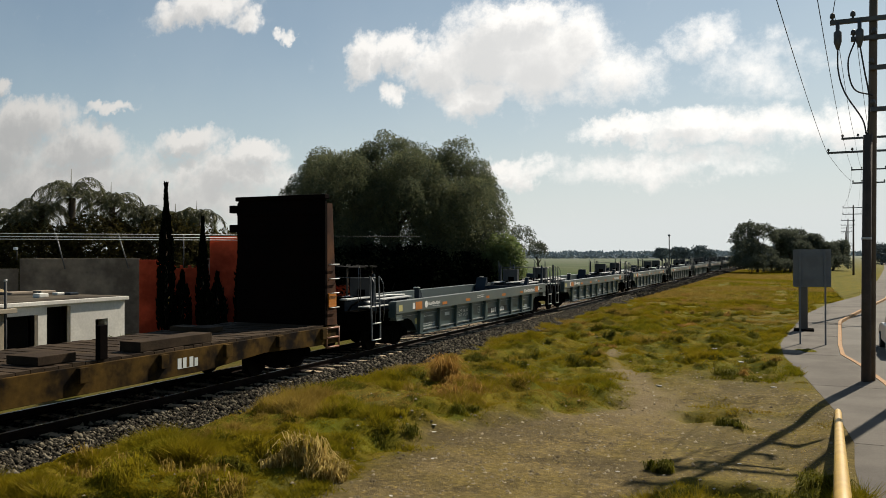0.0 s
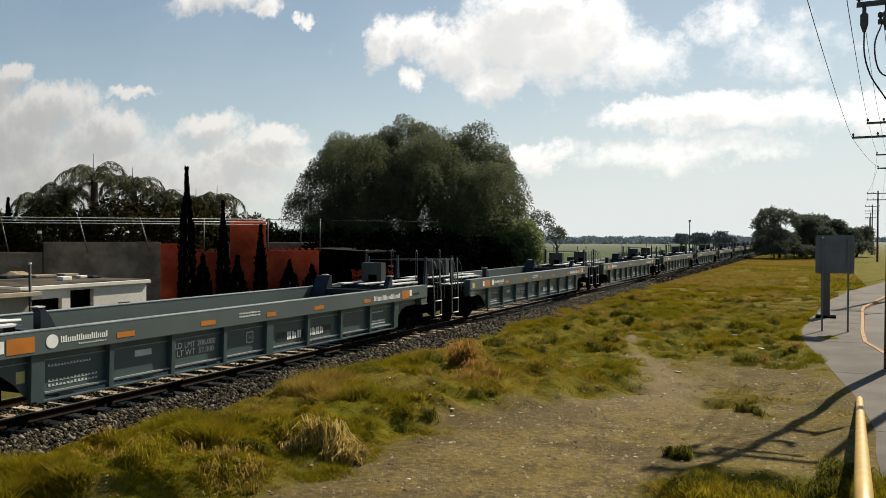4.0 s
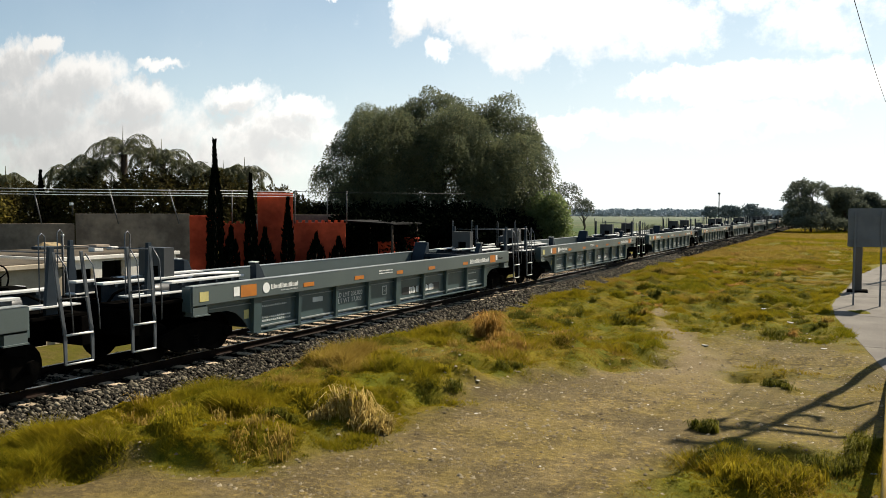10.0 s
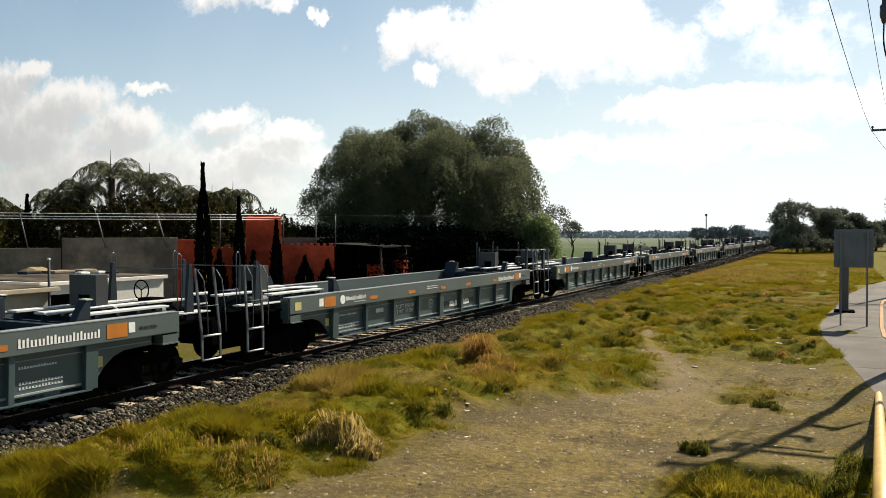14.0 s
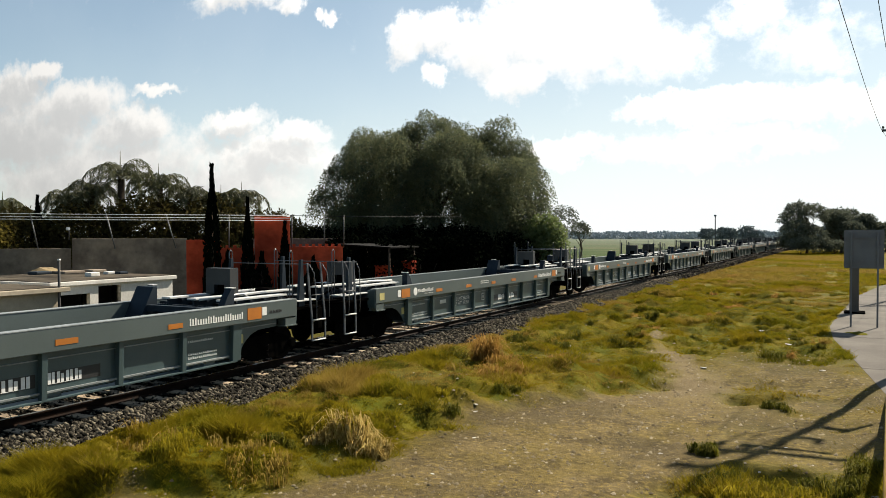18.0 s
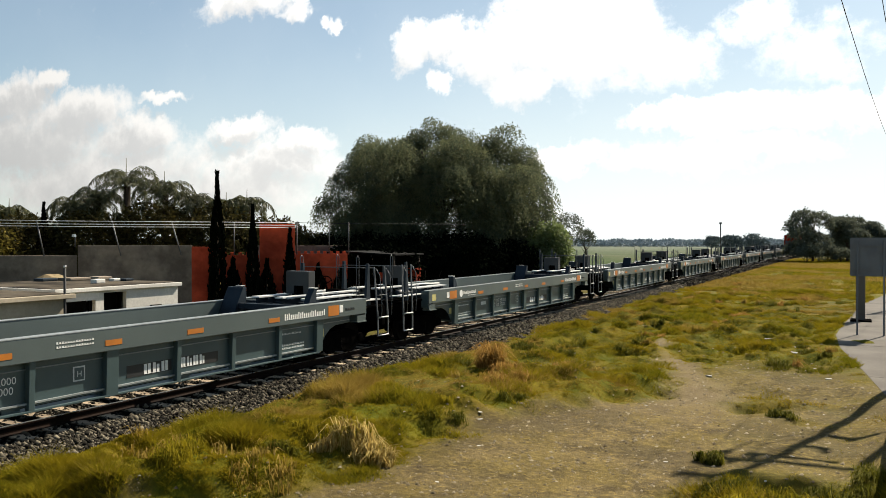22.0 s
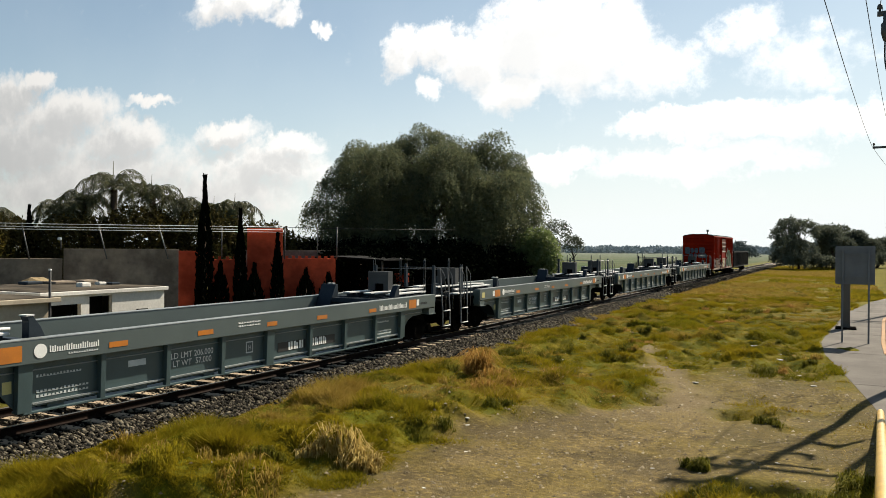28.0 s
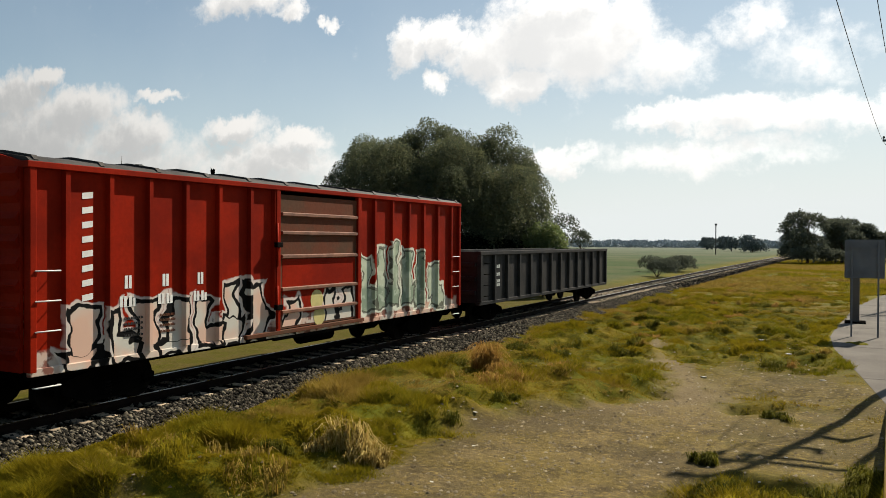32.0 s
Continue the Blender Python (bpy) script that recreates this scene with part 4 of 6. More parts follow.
    colour = mix(t, math_node(t, "MULTIPLY", front_rim, 0.8), colour, (0.64, 0.60, 0.55))
    colour = mix(t, front, colour, pale)
    colour = mix(t, front_line, colour, (0.008, 0.008, 0.008))
    link(t, colour, bsdf.inputs["Base Color"])
    return m


SPRAYED = graffiti_paint()


def boxcar():
    L, B, E = 15.95, 0.97, 4.38
    car = thing("boxcar", "weathered red steel boxcar with pale spray-painted lower side", "railway car")
    posts = (0.76, 1.66, 2.56, 3.49, 4.42, 5.40, 6.22)
    rear = (9.78, 10.55, 11.50, 12.48, 13.40, 14.35, 15.30)
    for side in (-1, 1):
        face = side * 1.47
        edges = (0.06, *posts)
        for a, b in zip(edges, edges[1:]):
            part("side_panel", box(face - side * 0.05, face, a, b - 0.004, B, E - 0.10), SPRAYED, car)
        edges = (*rear, L - 0.06)
        for a, b in zip(edges, edges[1:]):
            part("side_panel", box(face - side * 0.05, face, a, b - 0.004, B, E - 0.10), SPRAYED, car)
        for y in (*posts, *rear):
            part("side_post", prism([(face, y - 0.07), (side * 1.56, y - 0.045), (side * 1.56, y + 0.045), (face, y + 0.07)], "z", B + 0.02, E - 0.12), SPRAYED, car, "", 0.004)
        for y in (0.05, L - 0.12):
            part("corner_post", box(side * 1.40, side * 1.57, y, y + 0.12, B - 0.05, E), RED, car, "", 0.01)
        part("eave_rail", box(side * 1.38, side * 1.585, 0.0, L, E - 0.11, E), RED, car, "", 0.012)
        part("side_sill", box(side * 1.40, side * 1.50, 0.1, L - 0.1, B - 0.13, B), SPRAYED, car, "", 0.01)
        part("sill_skirt", box(side * 1.38, side * 1.46, 6.3, 9.7, B - 0.22, B - 0.13), WHEEL, car, "", 0.01)
        door = part("door", box(side * 1.475, side * 1.515, 6.42, 9.64, B + 0.05, E - 0.20), RED_DOOR, car, "patched sliding door with three bars")
        for z in (1.42, 1.95, 2.72, 3.28, 3.72):
            part("door_bar", prism([(side * 1.515, z - 0.05), (side * 1.575, z - 0.03), (side * 1.575, z + 0.03), (side * 1.515, z + 0.05)], "y", 6.46, 9.60), RED_BAR, door)
        part("door_sheet", box(side * 1.516, side * 1.519, 6.5, 9.55, 2.00, 2.66), RED, door, "bright red repainted door sheet")
        lower = part("door_patch", box(side * 1.516, side * 1.52, 6.5, 9.55, B + 0.1, 1.90), SPRAYED, door, "sprayed lower door panel")
        part("yellow_patch", rod([(side * 1.521, 7.85, 1.62), (side * 1.524, 7.85, 1.62)], [0.26, 0.26], 16), YELLOW, lower, "yellow sprayed ring")
        part("yellow_patch", rod([(side * 1.521, 7.95, 1.22), (side * 1.524, 7.95, 1.22)], [0.24, 0.24], 16), YELLOW, lower, "yellow sprayed ring")
        for y in (6.30, 9.70):
            part("door_post", box(side * 1.46, side * 1.575, y - 0.07, y + 0.07, B, E - 0.1), RED, car, "", 0.01)
        for z in (1.55, 3.0):
            lk = part("lock_rod", rod([(side * 1.58, 6.24, z - 0.5), (side * 1.58, 6.24, z + 0.5)], 0.03, 6), RED, car)
            part("latch", box(side * 1.56, side * 1.66, 6.15, 6.36, z - 0.06, z + 0.06), WHEEL, lk, "", 0.01)
        part("door_rail", box(side * 1.47, side * 1.60, 5.2, 9.9, B - 0.06, B + 0.03), RED_DOOR, car, "", 0.008)
        for y in (0.14, L - 0.62):
            # Rungs in pale steel, their sun highlight put into the colour.
            for z in (0.66, 1.58, 2.08, 2.58):
                part("ladder_rung", rod([(side * 1.50, y, z), (side * 1.585, y, z), (side * 1.585, y + 0.46, z), (side * 1.50, y + 0.46, z)], 0.014, 5), GALV, car)
    for y, way in ((0.0, -1), (L, 1)):
        end = part("end_wall", box(-1.40, 1.40, y, y - way * 0.05, B - 0.05, E), RED, car, "dark red corrugated end wall")
        for k in range(9):
            z = B + 0.25 + k * 0.37
            part("corrugation", prism([(y, z - 0.12), (y + way * 0.07, z), (y, z + 0.12)], "x", -1.36, 1.36), RED, end)
        for z in (1.3, 1.65, 2.0, 2.35):
            part("ladder_rung", rod([(0.85, y, z), (0.85, y + way * 0.12, z), (1.3, y + way * 0.12, z), (1.3, y, z)], 0.014, 5), RED, end)
        part("brake_step", box(-0.6, 0.6, y, y + way * 0.3, 1.05, 1.09), BLACK, end)
        gable = prism([(-1.40, E), (1.40, E), (0.7, E + 0.17), (-0.7, E + 0.17)], "y", y, y - way * 0.05)
        part("end_gable", gable, RED, end)
        coupler(car, y, way)
        bogie(car, y - way * 1.95)
    for x0, x1, z0, z1 in ((-1.30, -0.82, 2.50, 3.22), (-0.76, -0.42, 2.62, 3.12), (-0.36, 0.00, 2.60, 3.14), (0.10, 0.68, 2.62, 3.20), (-0.92, -0.50, 2.16, 2.55), (-0.44, -0.06, 2.12, 2.54), (0.0, 0.86, 2.10, 2.56)):
        bm = prism([(x0 + 0.08, z0), (x1 - 0.06, z0), (x1, z0 + 0.1), (x1, z1 - 0.12), (x1 - 0.1, z1), (x0 + 0.06, z1), (x0, z1 - 0.1), (x0, z0 + 0.12)], "y", -0.085, -0.075)
        part("marking", bm, DIMPAINT, car, "faded grey sprayed block")
    part("floor_frame", box(-1.40, 1.40, 0.1, L - 0.1, 0.78, B), BLACK, car)
    part("centre_sill", box(-0.25, 0.25, -0.2, L + 0.2, 0.62, 0.80), BLACK, car)
    part("brake_reservoir", rod([(0.7, 8.2, 0.62), (0.7, 9.5, 0.62)], 0.2, 12), BLACK, car)
    roof = part("roof", prism([(-1.55, E), (1.55, E), (1.45, E + 0.07), (0.7, E + 0.18), (-0.7, E + 0.18), (-1.45, E + 0.07)], "y", 0.06, L - 0.06), ROOFM, car, "dark worn ribbed roof")
    for k in range(13):
        y = 0.2 + k * (L - 0.4) / 12
        part("roof_rib", prism([(-1.53, E + 0.03), (-0.7, E + 0.185), (0.7, E + 0.185), (1.53, E + 0.03), (1.45, E + 0.11), (0.7, E + 0.225), (-0.7, E + 0.225), (-1.45, E + 0.11)], "y", y - 0.05, y + 0.05), ROOFM, roof)
    for k in range(8):
        z = 2.02 + k * 0.255
        ring = [(1.10, z), (1.32, z + 0.03), (1.32, z + 0.14), (1.10, z + 0.11)]
        part("marking", prism(ring, "x", 1.472, 1.476), WHITE, car, "white painted bars running upwards")
    for y in (2.10, 3.00, 3.93):
        bars(car, 1.472, y - 0.09, y + 0.12, 2.20, 2.44, WHITE, 1, "white stencilled marks")
        bars(car, 1.472, y - 0.20, y + 0.22, 1.86, 2.06, WHITE, 2, "white stencilled marks")
    for z in (1.62, 1.52, 1.42, 1.30):
        bars(car, 1.476, 2.0, 2.45, z, z + 0.05, DARKPATCH, 6)
        bars(car, 1.476, 2.85, 3.25, z, z + 0.05, RED_DOOR, 6)
    return car


def gondola():
    L = 16.6
    car = thing("gondola_car", "sooty black steel gondola car with open top", "railway car")
    for side in (-1, 1):
        part("side_wall", box(side * 1.42, side * 1.46, 0, L, 0.86, 2.62), GONDOLA, car, "sooty black ribbed side")
        part("top_rail", box(side * 1.38, side * 1.585, 0, L, 2.60, 2.74), GONDOLA, car, "", 0.015)
        part("bottom_sill", box(side * 1.38, side * 1.54, 0, L, 0.78, 0.90), GONDOLA, car, "", 0.012)
        for k in range(14):
            y = 0.12 + k * (L - 0.24) / 13
            part("side_rib", prism([(side * 1.462, y - 0.11), (side * 1.57, y - 0.07), (side * 1.57, y + 0.07), (side * 1.462, y + 0.11)], "z", 0.905, 2.595), GONDOLA, car, "", 0.004)
        for z in (1.1, 1.5, 1.9, 2.3):
            part("ladder_rung", rod([(side * 1.58, 0.3, z), (side * 1.60, 0.75, z)], 0.014, 5), BLACK, car)
    for y, way in ((0.0, -1), (L, 1)):
        part("end_wall", box(-1.42, 1.42, y, y - way * 0.06, 0.86, 2.72), GONDOLA, car)
        for z in (1.25, 1.75, 2.25):
            part("end_rib", box(-1.4, 1.4, y, y + way * 0.09, z - 0.07, z + 0.07), GONDOLA, car, "", 0.01)
        coupler(car, y, way)
        bogie(car, y - way * 1.9)
    part("floor", box(-1.42, 1.42, 0.06, L - 0.06, 0.92, 0.98), GONDOLA, car)
    part("centre_sill", box(-0.25, 0.25, -0.2, L + 0.2, 0.62, 0.92), BLACK, car)
    for z in (2.1, 1.8, 1.55, 1.4):
        bars(car, 1.466, 1.55, 2.05, z, z + 0.12, FADED, 3, "faded white stencils")
    return car


def flatcar():
    """The bulkhead flatcar; y = 0 at its leading end."""
    L = 19.6
    car = thing("bulkhead_flatcar", "rusty yellow flatcar with a timber deck and tall dark bulkheads", "railway car")
    for side in (-1, 1):
        part("side_sill", prism([(0, 1.08), (L, 1.08), (L, 0.62), (L - 1.2, 0.62), (L - 3.4, 0.70), (L - 5.5, 0.56), (5.5, 0.56), (3.4, 0.70), (1.2, 0.62), (0, 0.62)], "x", side * 1.44, side * 1.57), FLATYEL, car, "rusty yellow side sill", 0.01)
        for k in range(10):
            y = 0.9 + k * (L - 1.8) / 9
            part("stake_pocket", box(side * 1.572, side * 1.66, y - 0.11, y + 0.11, 0.78, 1.06), FLATYEL, car, "", 0.008)
        for y in (11.3, 4.1):
            part("stake", box(side * 1.44, side * 1.56, y - 0.09, y + 0.09, 1.14, 1.78), BULK, car, "dark upright stake", 0.008)
    planks = 64
    for k in range(planks):
        y = 0.75 + k * (L - 1.5) / planks
        part("deck_plank", box(-1.50, 1.50, y + 0.008, y + (L - 1.5) / planks - 0.008, 1.08, 1.13 + 0.008 * (k % 3)), DECK, car)
    for y, way in ((0.0, -1), (L, 1)):
        a = y - way * 0.55
        bh = part("bulkhead", prism([(-1.50, 1.12), (1.50, 1.12), (1.50, 4.55), (1.36, 4.72), (-1.36, 4.72), (-1.50, 4.55)], "y", a, a - way * 0.12), BULK, car, "tall dark bulkhead", 0.02)
        part("bulkhead_cap", box(-1.53, 1.53, a + way * 0.06, a - way * 0.17, 4.62, 4.74), BULK, bh, "", 0.02)
        for z in (3.72, 4.28):
            part("stake_bracket", box(-1.72, -1.50, a, a - way * 0.2, z, z + 0.22), BULK, bh, "", 0.01)
        for x in (-1.44, -0.65, 0.0, 0.65, 1.44):
            part("bulkhead_brace", prism([(a, 1.12), (a + way * 0.50, 1.12), (a + way * 0.26, 4.5), (a, 4.5)], "x", x - 0.06, x + 0.06), RUSTSIDE if abs(x) > 1 else BULK, bh)
        for z in (1.5, 2.05, 2.6, 3.15, 3.7, 4.25):
            part("bulkhead_rib", box(-1.48, 1.48, a - way * 0.121, a - way * 0.16, z - 0.05, z + 0.05), BULK, bh)
        for z in (1.6, 2.0, 2.4, 2.8):
            part("grab_iron", rod([(1.5, a + way * 0.1, z), (1.57, a + way * 0.1, z), (1.57, a + way * 0.5, z), (1.5, a + way * 0.5, z)], 0.014, 5), GALV, bh)
        part("warning_plate", box(1.503, 1.53, a + way * 0.03, a + way * 0.42, 1.62, 2.0), ORANGE, bh, "orange-yellow plate")
        step_bm = rod([(1.58, y - way * 0.10, 0.50), (1.58, y - way * 0.10, 1.06)], 0.03, 6)
        for z in (0.52, 0.78, 1.04):
            tube(step_bm, [(1.58, y - way * 0.10, z), (1.58, y - way * 0.72, z)], 0.03, 6)
        tube(step_bm, [(1.58, y - way * 0.72, 0.50), (1.58, y - way * 0.72, 1.06)], 0.03, 6)
        part("corner_step", step_bm, RED_BAR, car, "rusty corner step frame")
        part("end_sill", box(-1.5, 1.5, y, y - way * 0.16, 0.62, 1.10), FLATYEL, car, "", 0.015)
        coupler(car, y, way)
        bogie(car, y - way * 1.9)
    for y0, y1, x0, x1, h in ((10.1, 10.9, 0.5, 1.3, 0.16), (12.3, 14.4, 0.9, 1.45, 0.2), (7.0, 9.2, 0.9, 1.45, 0.15), (15.9, 16.4, -1.2, 0.1, 0.12)):
        part("timber", box(x0, x1, y0, y1, 1.15, 1.15 + h), DECK, car, "loose deck timber", 0.012)
    part("centre_sill", box(-0.35, 0.35, -0.1, L + 0.1, 0.5, 1.06), BLACK, car)
    bars(car, 1.572, 13.2, 13.9, 0.70, 0.92, FADED, 2, "faded stencil")
    return car


TRAIN = []
first = well_car()
for n in range(30):
    TRAIN.append((first if n == 0 else copy_thing(first, Matrix.Identity(4)), FIRST + PITCH * n))
BOX_Y = 0.776 * UNIT + 32 * SPEED
TRAIN.append((boxcar(), BOX_Y))
TRAIN.append((gondola(), BOX_Y + 17.55))
TRAIN.append((flatcar(), 19.13 - 19.6 + 0.10 * UNIT))
SHIFT = ((0, -0.10), (1, -0.067), (2, -0.064), (3, -0.013), (6, 0.029), (7, -0.037), (8, 0.014), (9, 0.001), (10, -0.011), (11, 0.018), (12, 0.017), (13, 0.028), (14, 0.012), (17, 0.002), (18, 0.032), (19, 0.012), (20, -0.006), (21, 0.018), (22, -0.0055), (23, 0.022), (24, 0.0025), (25, -0.018), (26, 0.005), (29, -0.025), (30, -0.048), (31, -0.025), (32, -0.078))


def train_rows(y0):
    rows = []
    for k in range(33):
        off = float(np.interp(k, [a for a, _ in SHIFT], [b for _, b in SHIFT])) * UNIT
        rows.append((float(k), pose(TRACK_X, y0 - SPEED * k + off, RAIL_Z)))
    return rows


def motions():
    for car, y0 in TRAIN:
        walk(car, train_rows(y0))


# ---------------------------------------------------------------- pavement, kerb and road
KERB_Y = (-60, 2, 12.3, 23.4, 27.06, 29.4, 32.7, 44.1, 52.6, 66.7, 110, 190, 420, 1200)
KERB_X = (4.2, 2.75, 2.5, 2.0, 1.65, 1.27, 1.32, 1.80, 3.24, 5.77, 11.0, 18.9, 39, 104)


def left_x(y):
    return float(np.interp(y, LEFT_Y, LEFT_X))


def kerb_x(y):
    return float(np.interp(y, KERB_Y, KERB_X))


def ribbon(name, ys, xa, xb, z0, z1, material, label, category):
    bm = bmesh.new()
    rows = []
    for y in ys:
        a, b = xa(y), xb(y)
        rows.append([bm.verts.new((x, y, z)) for x, z in ((a, z0), (a, z1), (b, z1), (b, z0))])
    for p, q in zip(rows, rows[1:]):
        for i in range(3):
            bm.faces.new((p[i], p[i + 1], q[i + 1], q[i]))
    for r in (rows[0], rows[-1]):
        bm.faces.new(r)
    bmesh.ops.recalc_face_normals(bm, faces=bm.faces)
    return solid(name, bm, material, label, category, "structure")


ys_all = sorted(set(list(np.arange(-60, 120, 2.0)) + [120, 150, 190, 260, 420, 800, 1200]))
ribbon("road", ys_all, lambda y: kerb_x(y) + 0.15, lambda y: kerb_x(y) + 10.5, -0.10, 0.035, ROADM, "pale worn concrete road beside the pavement", "road")
ribbon("pavement_bed", ys_all, left_x, kerb_x, -0.1, 0.085, ROADM, "bed of the pavement", "pavement")
kerb = thing("kerb", "kerb with faded orange paint along the road", "kerb", kind="structure")
for y in np.arange(-20, 96, 1.5):
    y = float(y)
    bm = bmesh.new()
    a, b = kerb_x(y) , kerb_x(y + 1.48)
    lo = [bm.verts.new(p) for p in ((a, y, -0.05), (a + 0.15, y, -0.05), (b + 0.15, y + 1.48, -0.05), (b, y + 1.48, -0.05))]
    hi = [bm.verts.new(p) for p in ((a, y, 0.165), (a + 0.13, y, 0.165), (b + 0.13, y + 1.48, 0.165), (b, y + 1.48, 0.165))]
    bm.faces.new(hi)
    for i in range(4):
        bm.faces.new((lo[i], lo[(i + 1) % 4], hi[(i + 1) % 4], hi[i]))
    part("kerb_stone", bm, KERBOR, kerb)
pavement = thing("pavement", "pale concrete pavement in cast slabs", "pavement", kind="structure")
for k in range(40):
    y0, n = -20.4 + k * 3.3, 8
    rows = [y0 + 3.288 * i / n for i in range(n + 1)]
    ring = [(left_x(y), y) for y in rows] + [(kerb_x(y) - 0.01, y) for y in reversed(rows)]
    part("slab", prism(ring, "z", 0.02, 0.15 + 0.003 * (k % 2)), CONCRETE, pavement)

# yellow pipe rail that comes down to the pavement's edge
rail = thing("yellow_handrail", "yellow painted steel pipe rail sloping down to the pavement edge", "handrail")
HR0, HR1 = (0.79, 19.68, 0.03), (0.32, 7.18, 1.57)
part("pipe", rod([tuple(Vector(HR0).lerp(Vector(HR1), k)) for k in (-0.012, 0.0, 0.35, 0.7, 1.0, 1.25)], [0.055, 0.07, 0.07, 0.07, 0.07, 0.07], 14), YELPIPE, rail, "yellow pipe")
for k in (0.35, 0.7, 1.0):
    p = Vector(HR0).lerp(Vector(HR1), k)
    part("post", rod([(p.x, p.y, -0.05), tuple(p)], 0.04, 8), YELPIPE, rail)

# ---------------------------------------------------------------- poles and wires
def smooth(points, n=6):
    """A soft curve through points."""
    P = [Vector(p) for p in points]
    P = [P[0] * 2 - P[1], *P, P[-1] * 2 - P[-2]]
    out = []
    for a, b, c, d in zip(P, P[1:], P[2:], P[3:]):
        for k in range(n):
            q = k / n
            out.append(0.5 * (2 * b + (c - a) * q + (2 * a - 5 * b + 4 * c - d) * q * q + (3 * b - a - 3 * c + d) * q ** 3))
    return [tuple(p) for p in out + [P[-2]]]


def insulator(parent, x, y, z):
    part("insulator", rod([(x, y, z), (x, y, z + 0.06), (x, y, z + 0.07), (x, y, z + 0.16), (x, y, z + 0.2)], [0.03, 0.03, 0.07, 0.06, 0.03], 8), STEELARM, parent)


pole = thing("utility_pole", "tall weathered utility pole with steel crossarms and cable drops", "utility pole", "utility poles")
part("shaft", rod([(1.74, 23.85, -0.3), (1.80, 23.85, 6), (1.88, 23.85, 13.2)], [0.11, 0.105, 0.095], 14), POLECON, pole, "weathered greenish-brown shaft")
for z, x0, x1, y in ((10.75, 0.95, 2.95, 23.70), (9.75, 0.80, 3.1, 23.70), (9.25, 1.30, 2.7, 23.70), (8.45, 1.72, 2.3, 23.70), (7.35, 1.75, 2.7, 23.72)):
    arm = part("crossarm", box(x0, x1, y - 0.06, y + 0.06, z - 0.06, z + 0.06), STEELARM, pole, "steel crossarm", 0.01)
    for x in (x0 + 0.06, x0 + 0.55):
        insulator(arm, x, y, z + 0.06)
for x in (0.98, 1.50):
    part("cutout", rod([(x, 23.62, 9.72), (x, 23.60, 9.5), (x, 23.60, 9.45), (x, 23.60, 9.2), (x, 23.62, 9.0)], [0.05, 0.05, 0.10, 0.10, 0.04], 10), STEELARM, pole, "grey fuse cutout")
for pts in (((0.98, 23.6, 9.05), (0.99, 23.55, 8.4), (1.15, 23.55, 7.8), (1.55, 23.6, 7.1), (1.66, 23.65, 6.65)), ((1.40, 23.6, 9.2), (1.22, 23.5, 8.6), (1.35, 23.5, 7.9), (1.8, 23.6, 7.7)), ((1.50, 23.6, 9.1), (1.60, 23.55, 8.4), (1.72, 23.6, 7.6), (1.68, 23.62, 6.65))):
    part("cable_drop", rod(smooth(pts), 0.020, 6), WIRE, pole, "black cable drop")
stub = thing("riser_pole", "short dark timber pole with cables entering its top", "utility pole", "utility poles")
part("shaft", rod([(1.615, 23.60, -0.3), (1.635, 23.60, 3), (1.68, 23.60, 6.66)], [0.12, 0.115, 0.11], 14), POLEWOOD, stub, "dark brown shaft")
part("band", rod([(1.642, 23.60, 3.9), (1.642, 23.60, 3.96)], 0.125, 14), GALV, stub)


def line_pole(x, y, top, arms):
    p = thing("line_pole", "distant utility pole with crossarms and wires", "utility pole", "utility poles")
    part("shaft", rod([(x, y, -0.3), (x + 0.02, y, top)], [0.16, 0.10], 8), POLEWOOD, p)
    for z, half in arms:
        arm = part("crossarm", box(x - half, x + half, y - 0.06, y + 0.06, z - 0.06, z + 0.06), STEELARM, p)
        for k in (-half + 0.06, half - 0.06, -half * 0.4):
            insulator(arm, x + k, y, z + 0.06)


LINE = ((3.78, 52, 10.5, ((10.25, 1.45), (9.45, 2.2))), (5.75, 80, 11.3, ((11.0, 1.4), (9.8, 1.3))), (7.9, 140, 11.0, ((10.6, 1.5), (9.6, 1.5))), (10.0, 196, 11.0, ((10.6, 1.4), (9.6, 1.4))), (12.6, 255, 11.0, ((10.6, 1.4), (9.6, 1.4))), (15.5, 320, 11.0, ((10.6, 1.4),)))
for row in LINE:
    line_pole(*row)
shade_pole = thing("utility_pole", "dark timber utility pole at the kerb", "utility pole", "utility poles")
part("shaft", rod([(2.95, 23.2, -0.3), (2.97, 23.2, 9.0)], [0.15, 0.11], 12), POLEWOOD, shade_pole)


def wire(points, sag=0.25, r=0.014, material=None):
    out = []
    for a, b in zip(points, points[1:]):
        a, b = Vector(a), Vector(b)
        for k in range(9):
            p = a.lerp(b, k / 9)
            p.z -= sag * 4 * (k / 9) * (1 - k / 9)
            out.append(p)
    out.append(Vector(points[-1]))
    solid("overhead_wire", rod(out, r, 4), material or WIRE, "thin dark overhead wire between the poles", "wire", group="overhead wires")


wire([(-0.42, 18.0, 8.95), (1.55, 52, 9.52), (4.5, 80, 9.9), (6.5, 140, 10.7), (8.7, 196, 10.7)], 0.2, 0.011)
wire([(0.37, 18.0, 8.82), (2.40, 52, 10.36), (4.45, 80, 11.1), (7.0, 140, 10.7), (9.4, 196, 10.7)], 0.2, 0.011)
wire([(0.92, 23.7, 9.9), (3.0, 52, 10.4), (5.2, 80, 11.1), (8.5, 140, 9.7)], 0.3, 0.010)
wire([(1.42, 23.7, 9.4), (3.9, 52, 9.6), (5.9, 80, 9.9), (8.9, 140, 9.7)], 0.3, 0.010)
